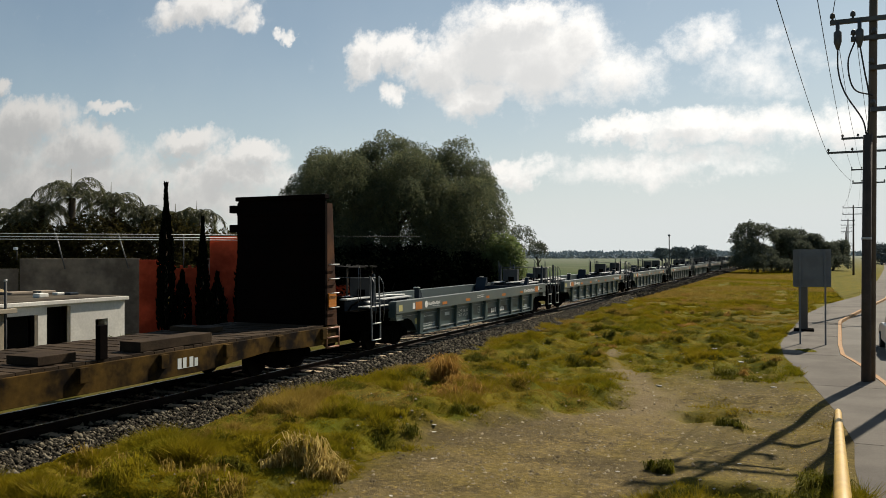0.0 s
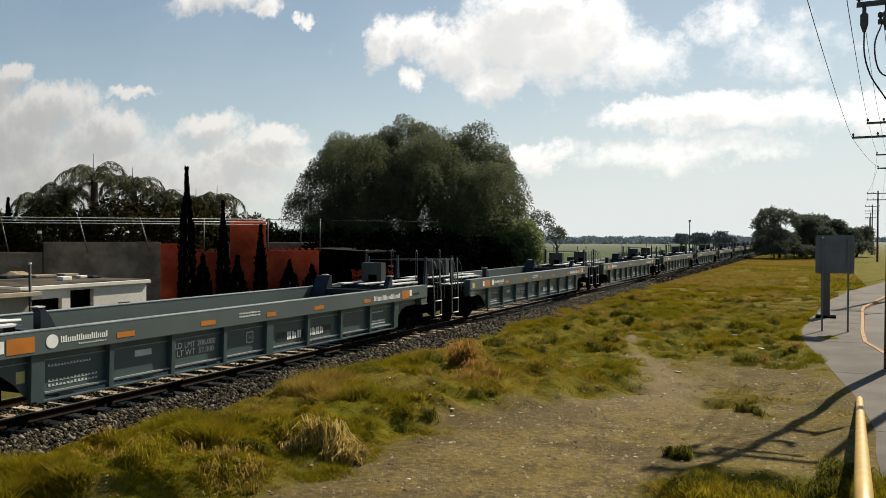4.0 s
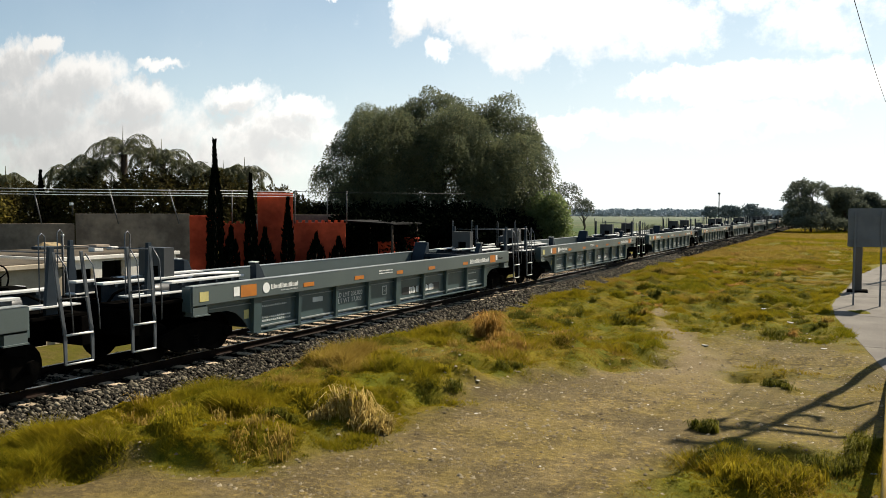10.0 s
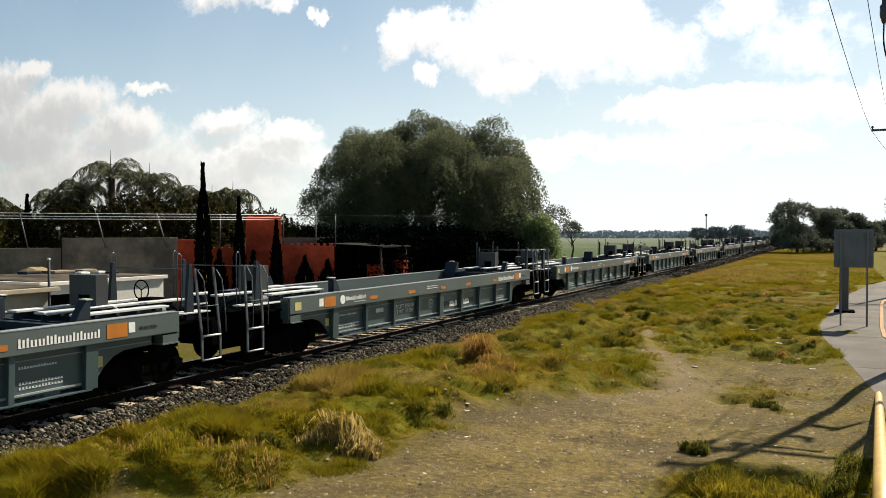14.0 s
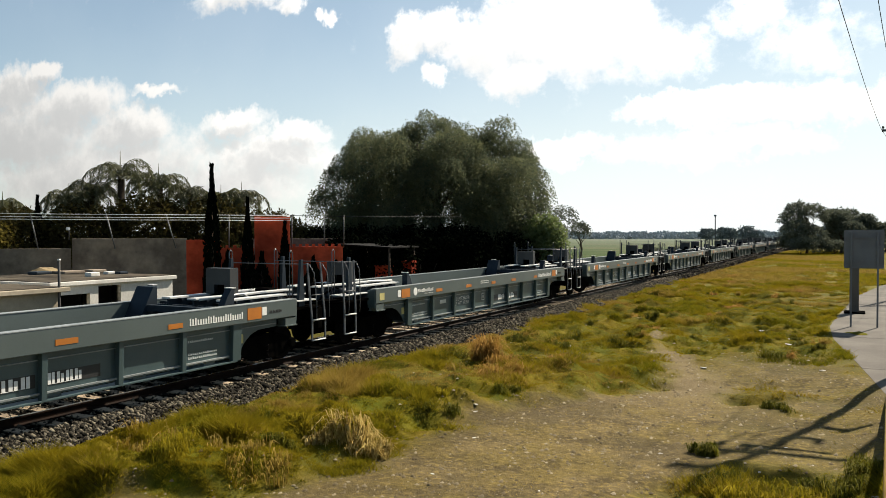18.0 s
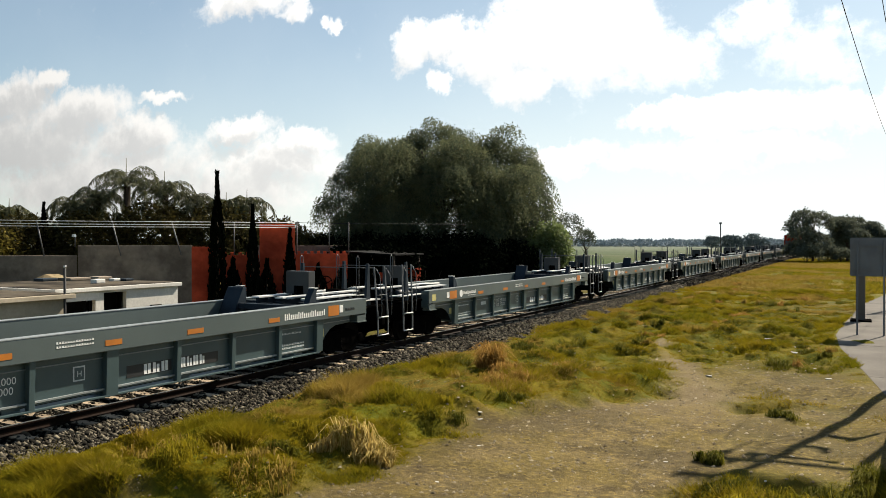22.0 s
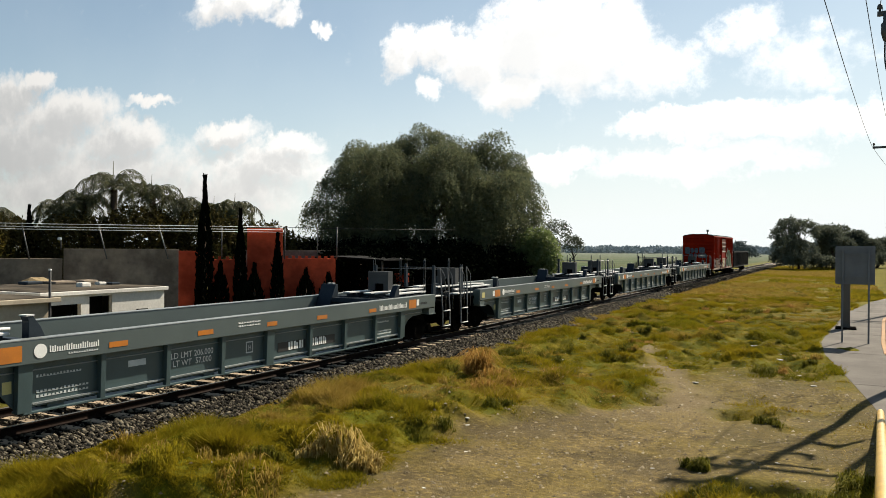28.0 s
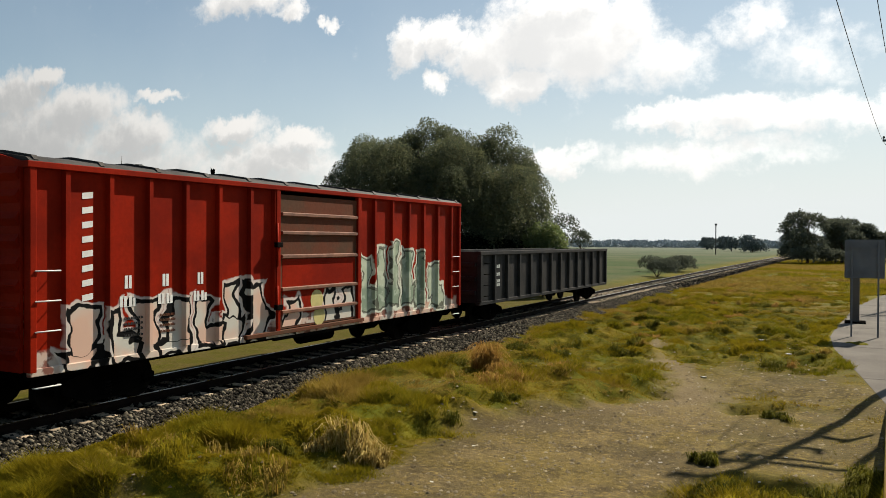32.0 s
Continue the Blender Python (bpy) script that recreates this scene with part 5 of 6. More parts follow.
wire([(0.9, -6.0, 9.6), (0.86, 23.7, 9.95)], 0.2, 0.012)

# ---------------------------------------------------------------- sign beside the pavement
sign = thing("road_sign", "grey back of a rectangular road sign on two posts", "road sign")
part("panel", prism([(-0.16, 2.28), (1.07, 2.28), (1.10, 2.32), (1.10, 3.64), (1.07, 3.68), (-0.16, 3.68), (-0.19, 3.64), (-0.19, 2.32)], "y", 32.40, 32.44), SIGNBACK, sign, "plain grey sign back")
for x in (0.05, 0.90):
    part("post", box(x - 0.03, x + 0.03, 32.30, 32.36, 0.0, 3.6), SIGNBACK, sign, "", 0.006)
for z in (2.55, 3.4):
    part("stiffener", box(-0.14, 1.05, 32.365, 32.395, z - 0.03, z + 0.03), SIGNBACK, sign)
bin_ = thing("concrete_bollard", "tall grey square concrete post beside the pavement", "post")
part("column", box(0.0, 0.36, 37.8, 38.2, -0.1, 2.35), CONCRETE, bin_, "", 0.03)
part("foot", box(-0.2, 0.6, 37.5, 38.5, -0.1, 0.22), BED, bin_, "", 0.03)

# parked car at the kerb
car = thing("parked_car", "pale parked hatchback with dark windows at the kerb", "car")
CX, CY = 3.62, 32.4
def car_outline(y, z):
    return (CY + y, z)
part("body", prism([car_outline(*p) for p in ((-2.0, 0.35), (-2.08, 0.62), (-2.02, 0.92), (-1.95, 1.0), (0.9, 0.98), (1.85, 0.84), (2.05, 0.62), (2.0, 0.32))], "x", CX - 0.84, CX + 0.84), CARPAINT, car, "pale body shell", 0.06)
part("cabin", prism([car_outline(*p) for p in ((-1.9, 0.98), (-1.62, 1.46), (0.0, 1.50), (0.9, 0.98))], "x", CX - 0.74, CX + 0.74), CARGLASS, car, "dark glazed cabin", 0.04)
part("roof", prism([car_outline(*p) for p in ((-1.64, 1.455), (-1.55, 1.51), (-0.05, 1.54), (0.02, 1.495))], "x", CX - 0.73, CX + 0.73), CARPAINT, car, "pale roof", 0.015)
part("bumper", box(CX - 0.82, CX + 0.82, CY - 2.14, CY - 2.0, 0.34, 0.62), CARPAINT, car, "", 0.03)
for s in (-1, 1):
    part("tail_lamp", box(CX + s * 0.62, CX + s * 0.83, CY - 2.10, CY - 2.02, 0.70, 0.95), REDLAMP, car, "red tail lamp", 0.01)
    for y in (-1.25, 1.25):
        w = part("wheel", rod([(CX + s * 0.66, CY + y, 0.33), (CX + s * 0.86, CY + y, 0.33)], 0.30, 18), TYRE, car, "", 0.0)
        part("rim", rod([(CX + s * 0.861, CY + y, 0.33), (CX + s * 0.875, CY + y, 0.33)], 0.18, 14), GALV, w)

# ---------------------------------------------------------------- yard beyond the track: walls, sheds
def wall_run(name, a, b, top, thick, material, label, base=-0.15):
    """An upright wall from a to b in plan."""
    a, b = Vector(a), Vector(b)
    n = Vector((-(b - a).y, (b - a).x)).normalized() * thick
    pts = [(p.x, p.y) for p in (a, b, b + n, a + n)]
    return solid(name, prism(pts, "z", base, top), material, label, "wall", "structure", bevel=0.012)


wall_run("wall_grey_low", (-46.0, 4.0), (-30.15, 23.12), 2.93, 0.2, GREYWALL, "low grey rendered yard wall")
wall_run("wall_grey_tall", (-30.12, 23.16), (-26.99, 26.75), 3.36, 0.2, GREYWALL, "taller grey rendered yard wall")
wall_run("wall_red_corner", (-27.05, 26.69), (-26.1, 27.6), 3.28, 0.25, REDWALL, "red painted yard wall")
wall_run("wall_red_middle", (-26.08, 27.62), (-24.80, 28.79), 2.90, 0.25, REDWALL, "red painted yard wall with toothed top")
wall_run("wall_red_tower", (-24.78, 28.81), (-23.52, 29.84), 4.36, 0.25, REDWALL, "tall red painted wall")
wall_run("wall_red_low", (-23.50, 29.86), (-21.6, 31.4), 2.95, 0.25, REDWALL, "low red painted wall with toothed top")
wall_run("wall_grey_back", (-28.6, 33.0), (-24.2, 38.0), 3.3, 0.2, GREYWALL, "grey rendered wall at the back of the yard")
teeth = thing("wall_teeth", "row of small red merlons on the wall top", "wall trim", kind="structure")
for a, b, z, count in (((-26.08, 27.62), (-24.80, 28.79), 2.90, 5), ((-24.76, 28.80), (-23.54, 29.80), 2.62, 5), ((-23.50, 29.86), (-21.6, 31.4), 2.95, 8)):
    for k in range(count):
        p = Vector(a).lerp(Vector(b), (k + 0.3) / count)
        q = Vector(a).lerp(Vector(b), (k + 0.75) / count)
        d = Vector((0.03, -0.03)) if z == 2.62 else Vector((0, 0))
        n = Vector((-(q - p).y, (q - p).x)).normalized() * (0.2 if z != 2.62 else -0.05)
        pts = [tuple(w) for w in (p + d * 0, q, q + n, p + n)]
        part("merlon", prism(pts, "z", z, z + 0.12), REDWALL, teeth)


def shed(name, x0, x1, y0, y1, top, material, label, openings, slab_over):
    """A flat-roofed shed; openings: y from, y to, z from, z to, in the wall towards the track."""
    s = thing(name, label, "shed")
    part("wall", box(x0, x0 + 0.15, y0, y1, -0.1, top), material, s)
    part("wall", box(x0 + 0.15, x1, y1 - 0.15, y1, -0.1, top), material, s)
    part("wall", box(x0 + 0.15, x1 - 0.15, y0, y0 + 0.15, -0.1, top), material, s)
    ys = [y0 + 0.15]
    for a, b, za, zb in sorted(openings):
        if a > ys[-1]:
            part("wall", box(x1 - 0.15, x1, ys[-1], a, -0.1, top), material, s)
        part("lintel", box(x1 - 0.15, x1, a, b, zb, top), material, s)
        if za > 0:
            part("wall", box(x1 - 0.15, x1, a, b, -0.1, za), material, s)
        # Black sheet set behind the doorway in place of its inner shade.
        part("opening_backing", box(x1 - 0.6, x1 - 0.55, a - 0.1, b + 0.1, za - 0.1, zb + 0.1), VOID, s, "black sheet for the dark inside the doorway")
        ys.append(b)
    if ys[-1] < y1 - 0.15:
        part("wall", box(x1 - 0.15, x1, ys[-1], y1 - 0.15, -0.1, top), material, s)
    o = slab_over
    part("roof_slab", box(x0 - o, x1 + o, y0 - o, y1 + o, top, top + 0.12), material, s, "flat roof slab", 0.015)
    part("roof_felt", box(x0 - o + 0.15, x1 + o - 0.12, y0 - o + 0.1, y1 + o - 0.1, top + 0.122, top + 0.14), DIRTYROOF, s, "dirty roof surface")
    return s


shed("beige_shed", -23.2, -18.7, 7.6, 14.0, 2.02, BEIGE, "beige plastered flat-roofed shed beside the track", (), 0.18)
shed("white_shed", -25.6, -20.6, 15.1, 19.75, 2.02, WHITEWALL, "white plastered flat-roofed shed with dark doorways", ((15.35, 16.45, 0.0, 1.75), (16.75, 17.6, 0.0, 1.95), (18.55, 19.05, 0.95, 1.45)), 0.1)
junk = thing("roof_clutter", "pale and dark junk heaped on the shed roof", "junk")
for k, (x, y, w, h) in enumerate(((-22.3, 17.6, 0.30, 0.14), (-24.9, 18.3, 0.7, 0.10), (-25.2, 17.6, 0.5, 0.10), (-23.0, 18.9, 0.25, 0.10), (-24.4, 19.2, 0.5, 0.12), (-22.8, 19.2, 0.3, 0.08))):
    part("junk_piece", box(x, x + w, y, y + w * 1.2, 2.16, 2.16 + h), (WHITEWALL, GREYWALL, BLUE)[k % 3], junk, "", 0.03)
dome = thing("straw_heap", "rounded heap of pale straw behind the sheds", "heap")
bm = bmesh.new()
bmesh.ops.create_icosphere(bm, subdivisions=3, radius=1.0)
for w in bm.verts:
    w.co = Vector((-28.4 + w.co.x * 1.0, 20.6 + w.co.y * 1.0, 1.1 + w.co.z * 1.15)) + 0.12 * noise.noise_vector(w.co * 3)
part("straw", bm, STRAW, dome)
for x, y, z in ((-18.6, 13.9, 2.85), (-21.5, 12.4, 2.95), (-19.5, 11.2, 2.7)):
    p = thing("yard_post", "thin dark steel post in the yard", "post", "yard posts")
    part("shaft", rod([(x, y, -0.1), (x, y, z)], 0.035, 6), WIRE, p)
    part("cap", rod([(x, y, z), (x, y, z + 0.05)], 0.04, 6), LIGHTWIRE, p)
lamp_head = thing("wall_lamp", "small white floodlight on the wall corner", "lamp")
part("bracket", rod([(-30.1, 23.0, 3.3), (-29.95, 22.9, 3.75)], 0.03, 6), WIRE, lamp_head)
part("head", box(-30.05, -29.90, 22.80, 22.92, 3.72, 3.84), LIGHTWIRE, lamp_head, "", 0.02)

fence = thing("wall_top_fence", "three bright wires on slanted stakes above the wall", "wire fence")
for z in (4.18, 4.29, 4.42):
    part("strand", rod([(-48, 4.0, z + 0.15), (-30.4, 22.8, z), (-23.5, 29.8, z)], 0.018, 4), LIGHTWIRE, fence, "bright wire strand")
part("strand", rod([(-23.5, 29.8, 4.42), (-21.0, 31.9, 4.38), (-17.5, 36, 4.4)], 0.014, 4), WIRE, fence)
for x, y, dx in ((-28.9, 24.4, -0.35), (-27.2, 26.3, -0.4), (-30.9, 22.1, -0.3), (-33, 19.6, -0.3), (-25.6, 28.0, 0.0), (-23.45, 29.9, 0.0), (-22.3, 30.9, 0.0), (-21.6, 31.5, 0.0)):
    part("stake", rod([(x, y, 2.9), (x + dx, y + dx * 0.5, 4.45)], 0.03, 5), STEELARM, fence)
roofs = thing("porch_roof", "dark sheet porch roof under the big tree", "roof")
part("sheet", prism([(-22.6, 3.0), (-19.4, 2.86), (-19.4, 2.92), (-22.6, 3.06)], "y", 32.2, 35.0), VOID, roofs)
for x in (-22.4, -19.6):
    for y in (32.4, 34.8):
        part("porch_post", rod([(x, y, -0.1), (x, y, 2.9)], 0.06, 6), BARK, roofs)
for x, y, w, h in ((-20.9, 33.2, 0.7, 1.9), (-19.9, 34.2, 0.5, 2.1)):
    p = thing("red_pillar", "short red painted gate pillar in the tree's shade", "pillar", "gate pillars")
    part("shaft", box(x, x + w, y, y + 0.5, -0.1, h), REDWALL, p, "", 0.02)
    part("cap", box(x - 0.05, x + w + 0.05, y - 0.05, y + 0.55, h, h + 0.1), REDWALL, p, "", 0.015)


# ---------------------------------------------------------------- plants
def leaves(points, ways, length, width, rng, flat=0.35):
    """Two-triangle leaves at points, pointing along ways."""
    n = len(points)
    ways = ways / np.maximum(np.linalg.norm(ways, axis=1, keepdims=True), 1e-6)
    side = np.cross(ways, rng.normal(size=(n, 3)))
    side /= np.maximum(np.linalg.norm(side, axis=1, keepdims=True), 1e-6)
    ln = length * rng.uniform(0.7, 1.3, (n, 1))
    w = width * rng.uniform(0.7, 1.3, (n, 1))
    mid = points + ways * ln * 0.45
    verts = np.stack([points, mid + side * w * 0.5, points + ways * ln, mid - side * w * 0.5], 1).reshape(-1, 3)
    base = np.arange(n)[:, None] * 4
    return verts, (base + np.array([[0, 1, 2, 3]])).astype(np.int32)


def crown(lobes, count, hang, leaf, rng, per=8, material=None, droop=1.0):
    """Leaf sprays over and inside lobes (centre x, y, z, radii); hang: length of a spray; returns mesh data."""
    weight = np.array([l[3] * l[4] * l[5] for l in lobes]) ** 0.7
    pick = rng.choice(len(lobes), count, p=weight / weight.sum())
    L = np.array(lobes)[pick]
    d = rng.normal(size=(count, 3))
    d /= np.linalg.norm(d, axis=1, keepdims=True)
    d[:, 2] = np.where(d[:, 2] < -0.35, -d[:, 2], d[:, 2])
    r = rng.uniform(0.3, 1.15, (count, 1)) ** 0.5
    start = L[:, :3] + d * r * L[:, 3:6]
    out = d * np.array([1, 1, 0.3])
    sprays = hang * rng.uniform(0.5, 1.4, (count, 1))
    pts, ways = [], []
    for k in range(per):
        s = (k + rng.random((count, 1))) / per
        p = start + out * sprays * 0.35 * s + np.array([0, 0, -1.0]) * droop * sprays * (s ** 1.6) * 0.9 + np.array([0, 0, 1.0]) * sprays * 0.18 * s * (1 - s)
        w = out * 0.5 + np.array([0, 0, -1.0]) * droop * s + rng.normal(size=(count, 3)) * 0.55
        pts.append(p + rng.normal(size=(count, 3)) * leaf * 0.3)
        ways.append(w)
    return leaves(np.concatenate(pts), np.concatenate(ways), leaf, leaf * 0.42, rng)


def limbs(parent, foot, height, spread, count, thick, rng):
    """A tapered, slightly bent trunk and its limbs."""
    x, y = foot
    part("trunk", rod([(x, y, -0.3), (x + 0.05 * thick, y, 0.2), (x + 0.2, y + 0.1, height * 0.3), (x, y - 0.1, height * 0.55)], [thick * 1.3, thick, thick * 0.8, thick * 0.45], 12), BARK, parent, "rough brown trunk")
    for k in range(count):
        a = 2 * math.pi * (k + rng.random() * 0.6) / count
        r = spread * rng.uniform(0.6, 1.0)
        z0 = height * rng.uniform(0.25, 0.5)
        top = height * rng.uniform(0.6, 0.95)
        limb = rod([(x, y, z0), (x + 0.35 * r * math.cos(a), y + 0.35 * r * math.sin(a), z0 + 0.45 * (top - z0)), (x + r * math.cos(a), y + r * math.sin(a), top)], [thick * 0.4, thick * 0.26, thick * 0.06], 7)
        part("limb", limb, BARK, parent)


def tree(name, label, foot, height, lobes, count, hang, leaf, material, seed, per=8, droop=1.0, thick=0.3, limb_count=6, group=""):
    rng = np.random.default_rng(seed)
    tr = thing(name, label, "tree", group)
    spread = max(l[3] for l in lobes)
    limbs(tr, foot, height, spread, limb_count, thick, rng)
    v, f = crown(lobes, count, hang, leaf, rng, per, droop=droop)
    piece("crown", tri_mesh("crown", v, f, material), tr)
    return tr


# the great pepper tree beyond the track
TX, TY = -25.3, 47.6


def across(d, z, back=0.0):
    """A place in the big tree: d metres along its width (right positive), at height z."""
    r = Vector((0.885, 0.466, 0))
    f = Vector((-0.466, 0.885, 0))
    p = Vector((TX, TY, z)) + r * d + f * back
    return (p.x, p.y, p.z)


PEPPER = [(*across(d, z, b), rx, rx, rz) for d, z, b, rx, rz in (
    (0.0, 10.5, 0, 1.7, 1.6), (-2.4, 9.4, 1, 1.9, 1.4), (-4.6, 9.2, 0, 1.6, 1.6), (2.3, 9.6, 1, 1.8, 1.4), (4.3, 9.5, 0, 1.7, 1.6), (6.2, 8.1, 0.5, 1.5, 1.6), (6.9, 6.2, -0.2, 1.0, 1.8),
    (-6.0, 7.8, -0.5, 1.3, 1.6), (-7.6, 6.1, -0.3, 0.9, 0.8), (-3.0, 7.0, -2.5, 2.4, 2.4), (0.8, 7.2, -3.2, 2.6, 2.4), (3.8, 6.8, -2.4, 2.3, 2.4), (5.9, 4.6, -0.9, 1.4, 2.2),
    (-4.8, 4.6, -2.0, 1.9, 2.0), (-1.0, 4.6, -3.2, 2.4, 2.2), (2.6, 4.6, -3.0, 2.2, 2.2), (4.4, 3.6, -1.6, 1.7, 2.0), (-5.9, 5.2, 1.5, 1.5, 1.5), (0.0, 7.0, 3.0, 3.8, 2.8), (-3.5, 5.0, 2.5, 2.6, 2.3), (3.6, 5.5, 2.5, 2.6, 2.4))]
rng = np.random.default_rng(31)
SPRAYS = []
for lobe in PEPPER:
    for k in range(10):
        way = rng.normal(size=3)
        way /= np.linalg.norm(way)
        size, reach = rng.uniform(0.24, 0.46), rng.uniform(0.75, 1.05)
        SPRAYS.append((lobe[0] + way[0] * lobe[3] * reach, lobe[1] + way[1] * lobe[4] * reach, lobe[2] + way[2] * (1.0 if way[2] > 0 else 0.5) * lobe[5] * reach, lobe[3] * size, lobe[4] * size, lobe[5] * size * 0.8))
PEPPER = [(x, y, z, 0.72 * a, 0.72 * b, 0.72 * c) for x, y, z, a, b, c in PEPPER] + SPRAYS
tree("pepper_tree", "large drooping pepper tree with a dense dark crown", (TX, TY), 11.5, PEPPER, 34000, 1.9, 0.150, LEAF, 3, per=9, thick=0.6, limb_count=11)
# Shade below the crown is built as leaves of a near-black colour.
SHADE_LOBES = [(*across(d, z, b), 2.4, 2.0, 1.7) for d, z, b in ((-6.4, 2.3, -3), (-4.0, 2.4, -4), (-1.5, 2.4, -4.5), (1.5, 2.4, -4.5), (4.0, 2.0, -3.5), (-5.0, 2.2, -1), (-2.5, 2.0, -2), (0.5, 2.0, -2.4), (3.2, 2.0, -2), (5.6, 2.0, -1.2))]
under = thing("undergrowth", "near-black shrubs filling the shade under the big tree", "bush")
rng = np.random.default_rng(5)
v, f = crown(SHADE_LOBES, 9000, 0.6, 0.26, rng, 6)
piece("foliage", tri_mesh("foliage", v, f, DARKLEAF), under)


def bush(name, label, x, y, rx, rz, count, leaf, material, seed, group=""):
    b = thing(name, label, "bush", group)
    rng = np.random.default_rng(seed)
    lobes = [(x + rng.normal() * rx * 0.45, y + rng.normal() * rx * 0.45, rz * rng.uniform(0.35, 0.6), rx * 0.6, rx * 0.6, rz * 0.5) for _ in range(5)]
    v, f = crown(lobes, count, 0.5, leaf, rng, 5, droop=0.3)
    v[:, 2] = np.maximum(v[:, 2], -0.03)
    piece("foliage", tri_mesh("foliage", v, f, material), b)
    bm = bmesh.new()
    for k in range(5):
        a = k * 1.3
        tube(bm, [(x, y, -0.1), (x + 0.5 * rx * math.cos(a), y + 0.5 * rx * math.sin(a), rz * 0.6)], [0.05, 0.02], 5)
    part("stems", bm, BARK, b)


bush("bush", "bright green bush beside the big tree", -17.75, 48.6, 1.7, 4.4, 2800, 0.22, BUSH, 11, "bushes beyond the track")
bush("bush", "bright green bush beside the big tree", -20.5, 55.5, 2.0, 3.6, 1500, 0.22, BUSH, 12, "bushes beyond the track")
# More near-black shrubs close the gaps, their colour standing for shade.
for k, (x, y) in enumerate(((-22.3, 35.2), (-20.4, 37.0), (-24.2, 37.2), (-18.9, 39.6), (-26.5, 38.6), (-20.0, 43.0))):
    bush("shade_fill_bush", "near-black shrub filling the shade under the big tree", x, y, 1.9, 3.3, 1500, 0.24, DARKLEAF, 140 + k, "shrubs under the big tree")
bush("flower_bush", "small white-flowered bush by the white shed", -20.2, 18.7, 0.35, 0.8, 160, 0.10, BUSH, 15)
bush("bush", "low olive scrub beside the track", -17.6, 82.0, 1.6, 1.7, 900, 0.22, FARTREE, 13, "bushes beyond the track")
bush("bush", "low olive scrub beside the track", -18.3, 96.0, 2.3, 1.9, 900, 0.26, FARTREE, 14, "bushes beyond the track")
for k, (x, y, h) in enumerate(((-32.9, 98.0, 7.0), (-32.6, 104.0, 5.0), (-38.5, 112.0, 5.0))):
    tree("field_tree", "thin half-bare tree at the field edge", (x, y), h, [(x, y, h * 0.75, h * 0.24, h * 0.24, h * 0.26)], 260, 0.7, 0.3, FARTREE, 20 + k, per=4, droop=0.2, thick=0.14, limb_count=8, group="field trees")

# palms behind the yard
def palm(x, y, top, seed, size=3.0):
    rng = np.random.default_rng(seed)
    p = thing("palm_tree", "feather palm with arching fronds behind the yard", "palm tree", "palms behind the yard")
    part("trunk", rod([(x, y, -0.2), (x + 0.1, y, top * 0.4), (x, y + 0.1, top - 1.2)], [0.30, 0.24, 0.2], 10), BARK, p, "ringed grey trunk")
    for k in range(16):
        a = 2 * math.pi * (k * 0.382 + 0.05 * rng.random())
        rise = 1.45 * (1 - k / 15) ** 0.6 + rng.uniform(-0.1, 0.1)
        ln = size * rng.uniform(0.85, 1.1)
        c, s = math.cos(a), math.sin(a)
        P, d, h = [], 0.0, top - 1.2
        for i in range(9):
            P.append(np.array((x + c * d, y + s * d, h)))
            tilt = rise - (rise + 1.6) * ((i + 0.5) / 8) ** 1.2
            d, h = d + ln / 8 * math.cos(tilt), h + ln / 8 * math.sin(tilt)
        fr = part("frond", rod([tuple(w) for w in P], [0.035 - 0.0035 * i for i in range(9)], 4), PALM, p)
        q = np.linspace(0.10, 0.995, 100)
        idx_f = q * 8
        i0 = np.minimum(idx_f.astype(int), 7)
        arr = np.array(P)
        base = arr[i0] + (arr[i0 + 1] - arr[i0]) * (idx_f - i0)[:, None]
        way = arr[i0 + 1] - arr[i0]
        lat = np.array((-s, c, 0.0))
        pts = np.concatenate([base, base])
        ways = np.concatenate([lat + way * 1.2, -lat + way * 1.2]) + np.array((0, 0, -1.0)) + rng.normal(size=(200, 3)) * 0.3
        v, f = leaves(pts, ways, 0.46, 0.036, rng)
        piece("feather", tri_mesh("feather", v, f, PALM), fr)
    part("spear", rod([(x, y, top - 1.2), (x + 0.05, y, top + 0.55 * size - 1.2)], [0.05, 0.012], 5), PALM, p)


for k, (x, y, top, size) in enumerate(((-41.9, 35.8, 8.3, 3.3), (-43.2, 34.6, 7.2, 2.7), (-44.0, 33.6, 6.7, 2.3), (-40.1, 37.3, 7.8, 2.8), (-38.8, 38.5, 7.1, 2.5), (-37.2, 39.9, 6.8, 2.2), (-36.3, 40.9, 7.0, 2.3), (-46.7, 31.0, 6.3, 2.0))):
    palm(x, y, top, 40 + k, size)

# columnar cypresses in the yard
def cypress(x, y, height, radius, seed):
    c = thing("cypress", "slim dark columnar cypress by the red wall", "tree", "cypresses by the wall")
    rng = np.random.default_rng(seed)
    part("trunk", rod([(x, y, -0.2), (x, y, height * 0.8)], [0.11, 0.03], 7), BARK, c)
    n = int(2600 * height / 6)
    h = rng.random(n)
    r = radius * np.interp(h, (0, 0.06, 0.35, 0.65, 0.85, 1.0), (0.75, 1.0, 1.0, 0.66, 0.15, 0.0)) * rng.uniform(0.55, 1.05, n)
    a = rng.uniform(0, 2 * math.pi, n)
    pts = np.stack([x + r * np.cos(a), y + r * np.sin(a), 0.15 + h * (height - 0.2)], 1)
    ways = np.stack([np.cos(a) * 0.16, np.sin(a) * 0.16, np.ones(n)], 1) + rng.normal(size=(n, 3)) * 0.14
    v, f = leaves(pts, ways, 0.24, 0.09, rng)
    piece("foliage", tri_mesh("foliage", v, f, DARKLEAF), c)


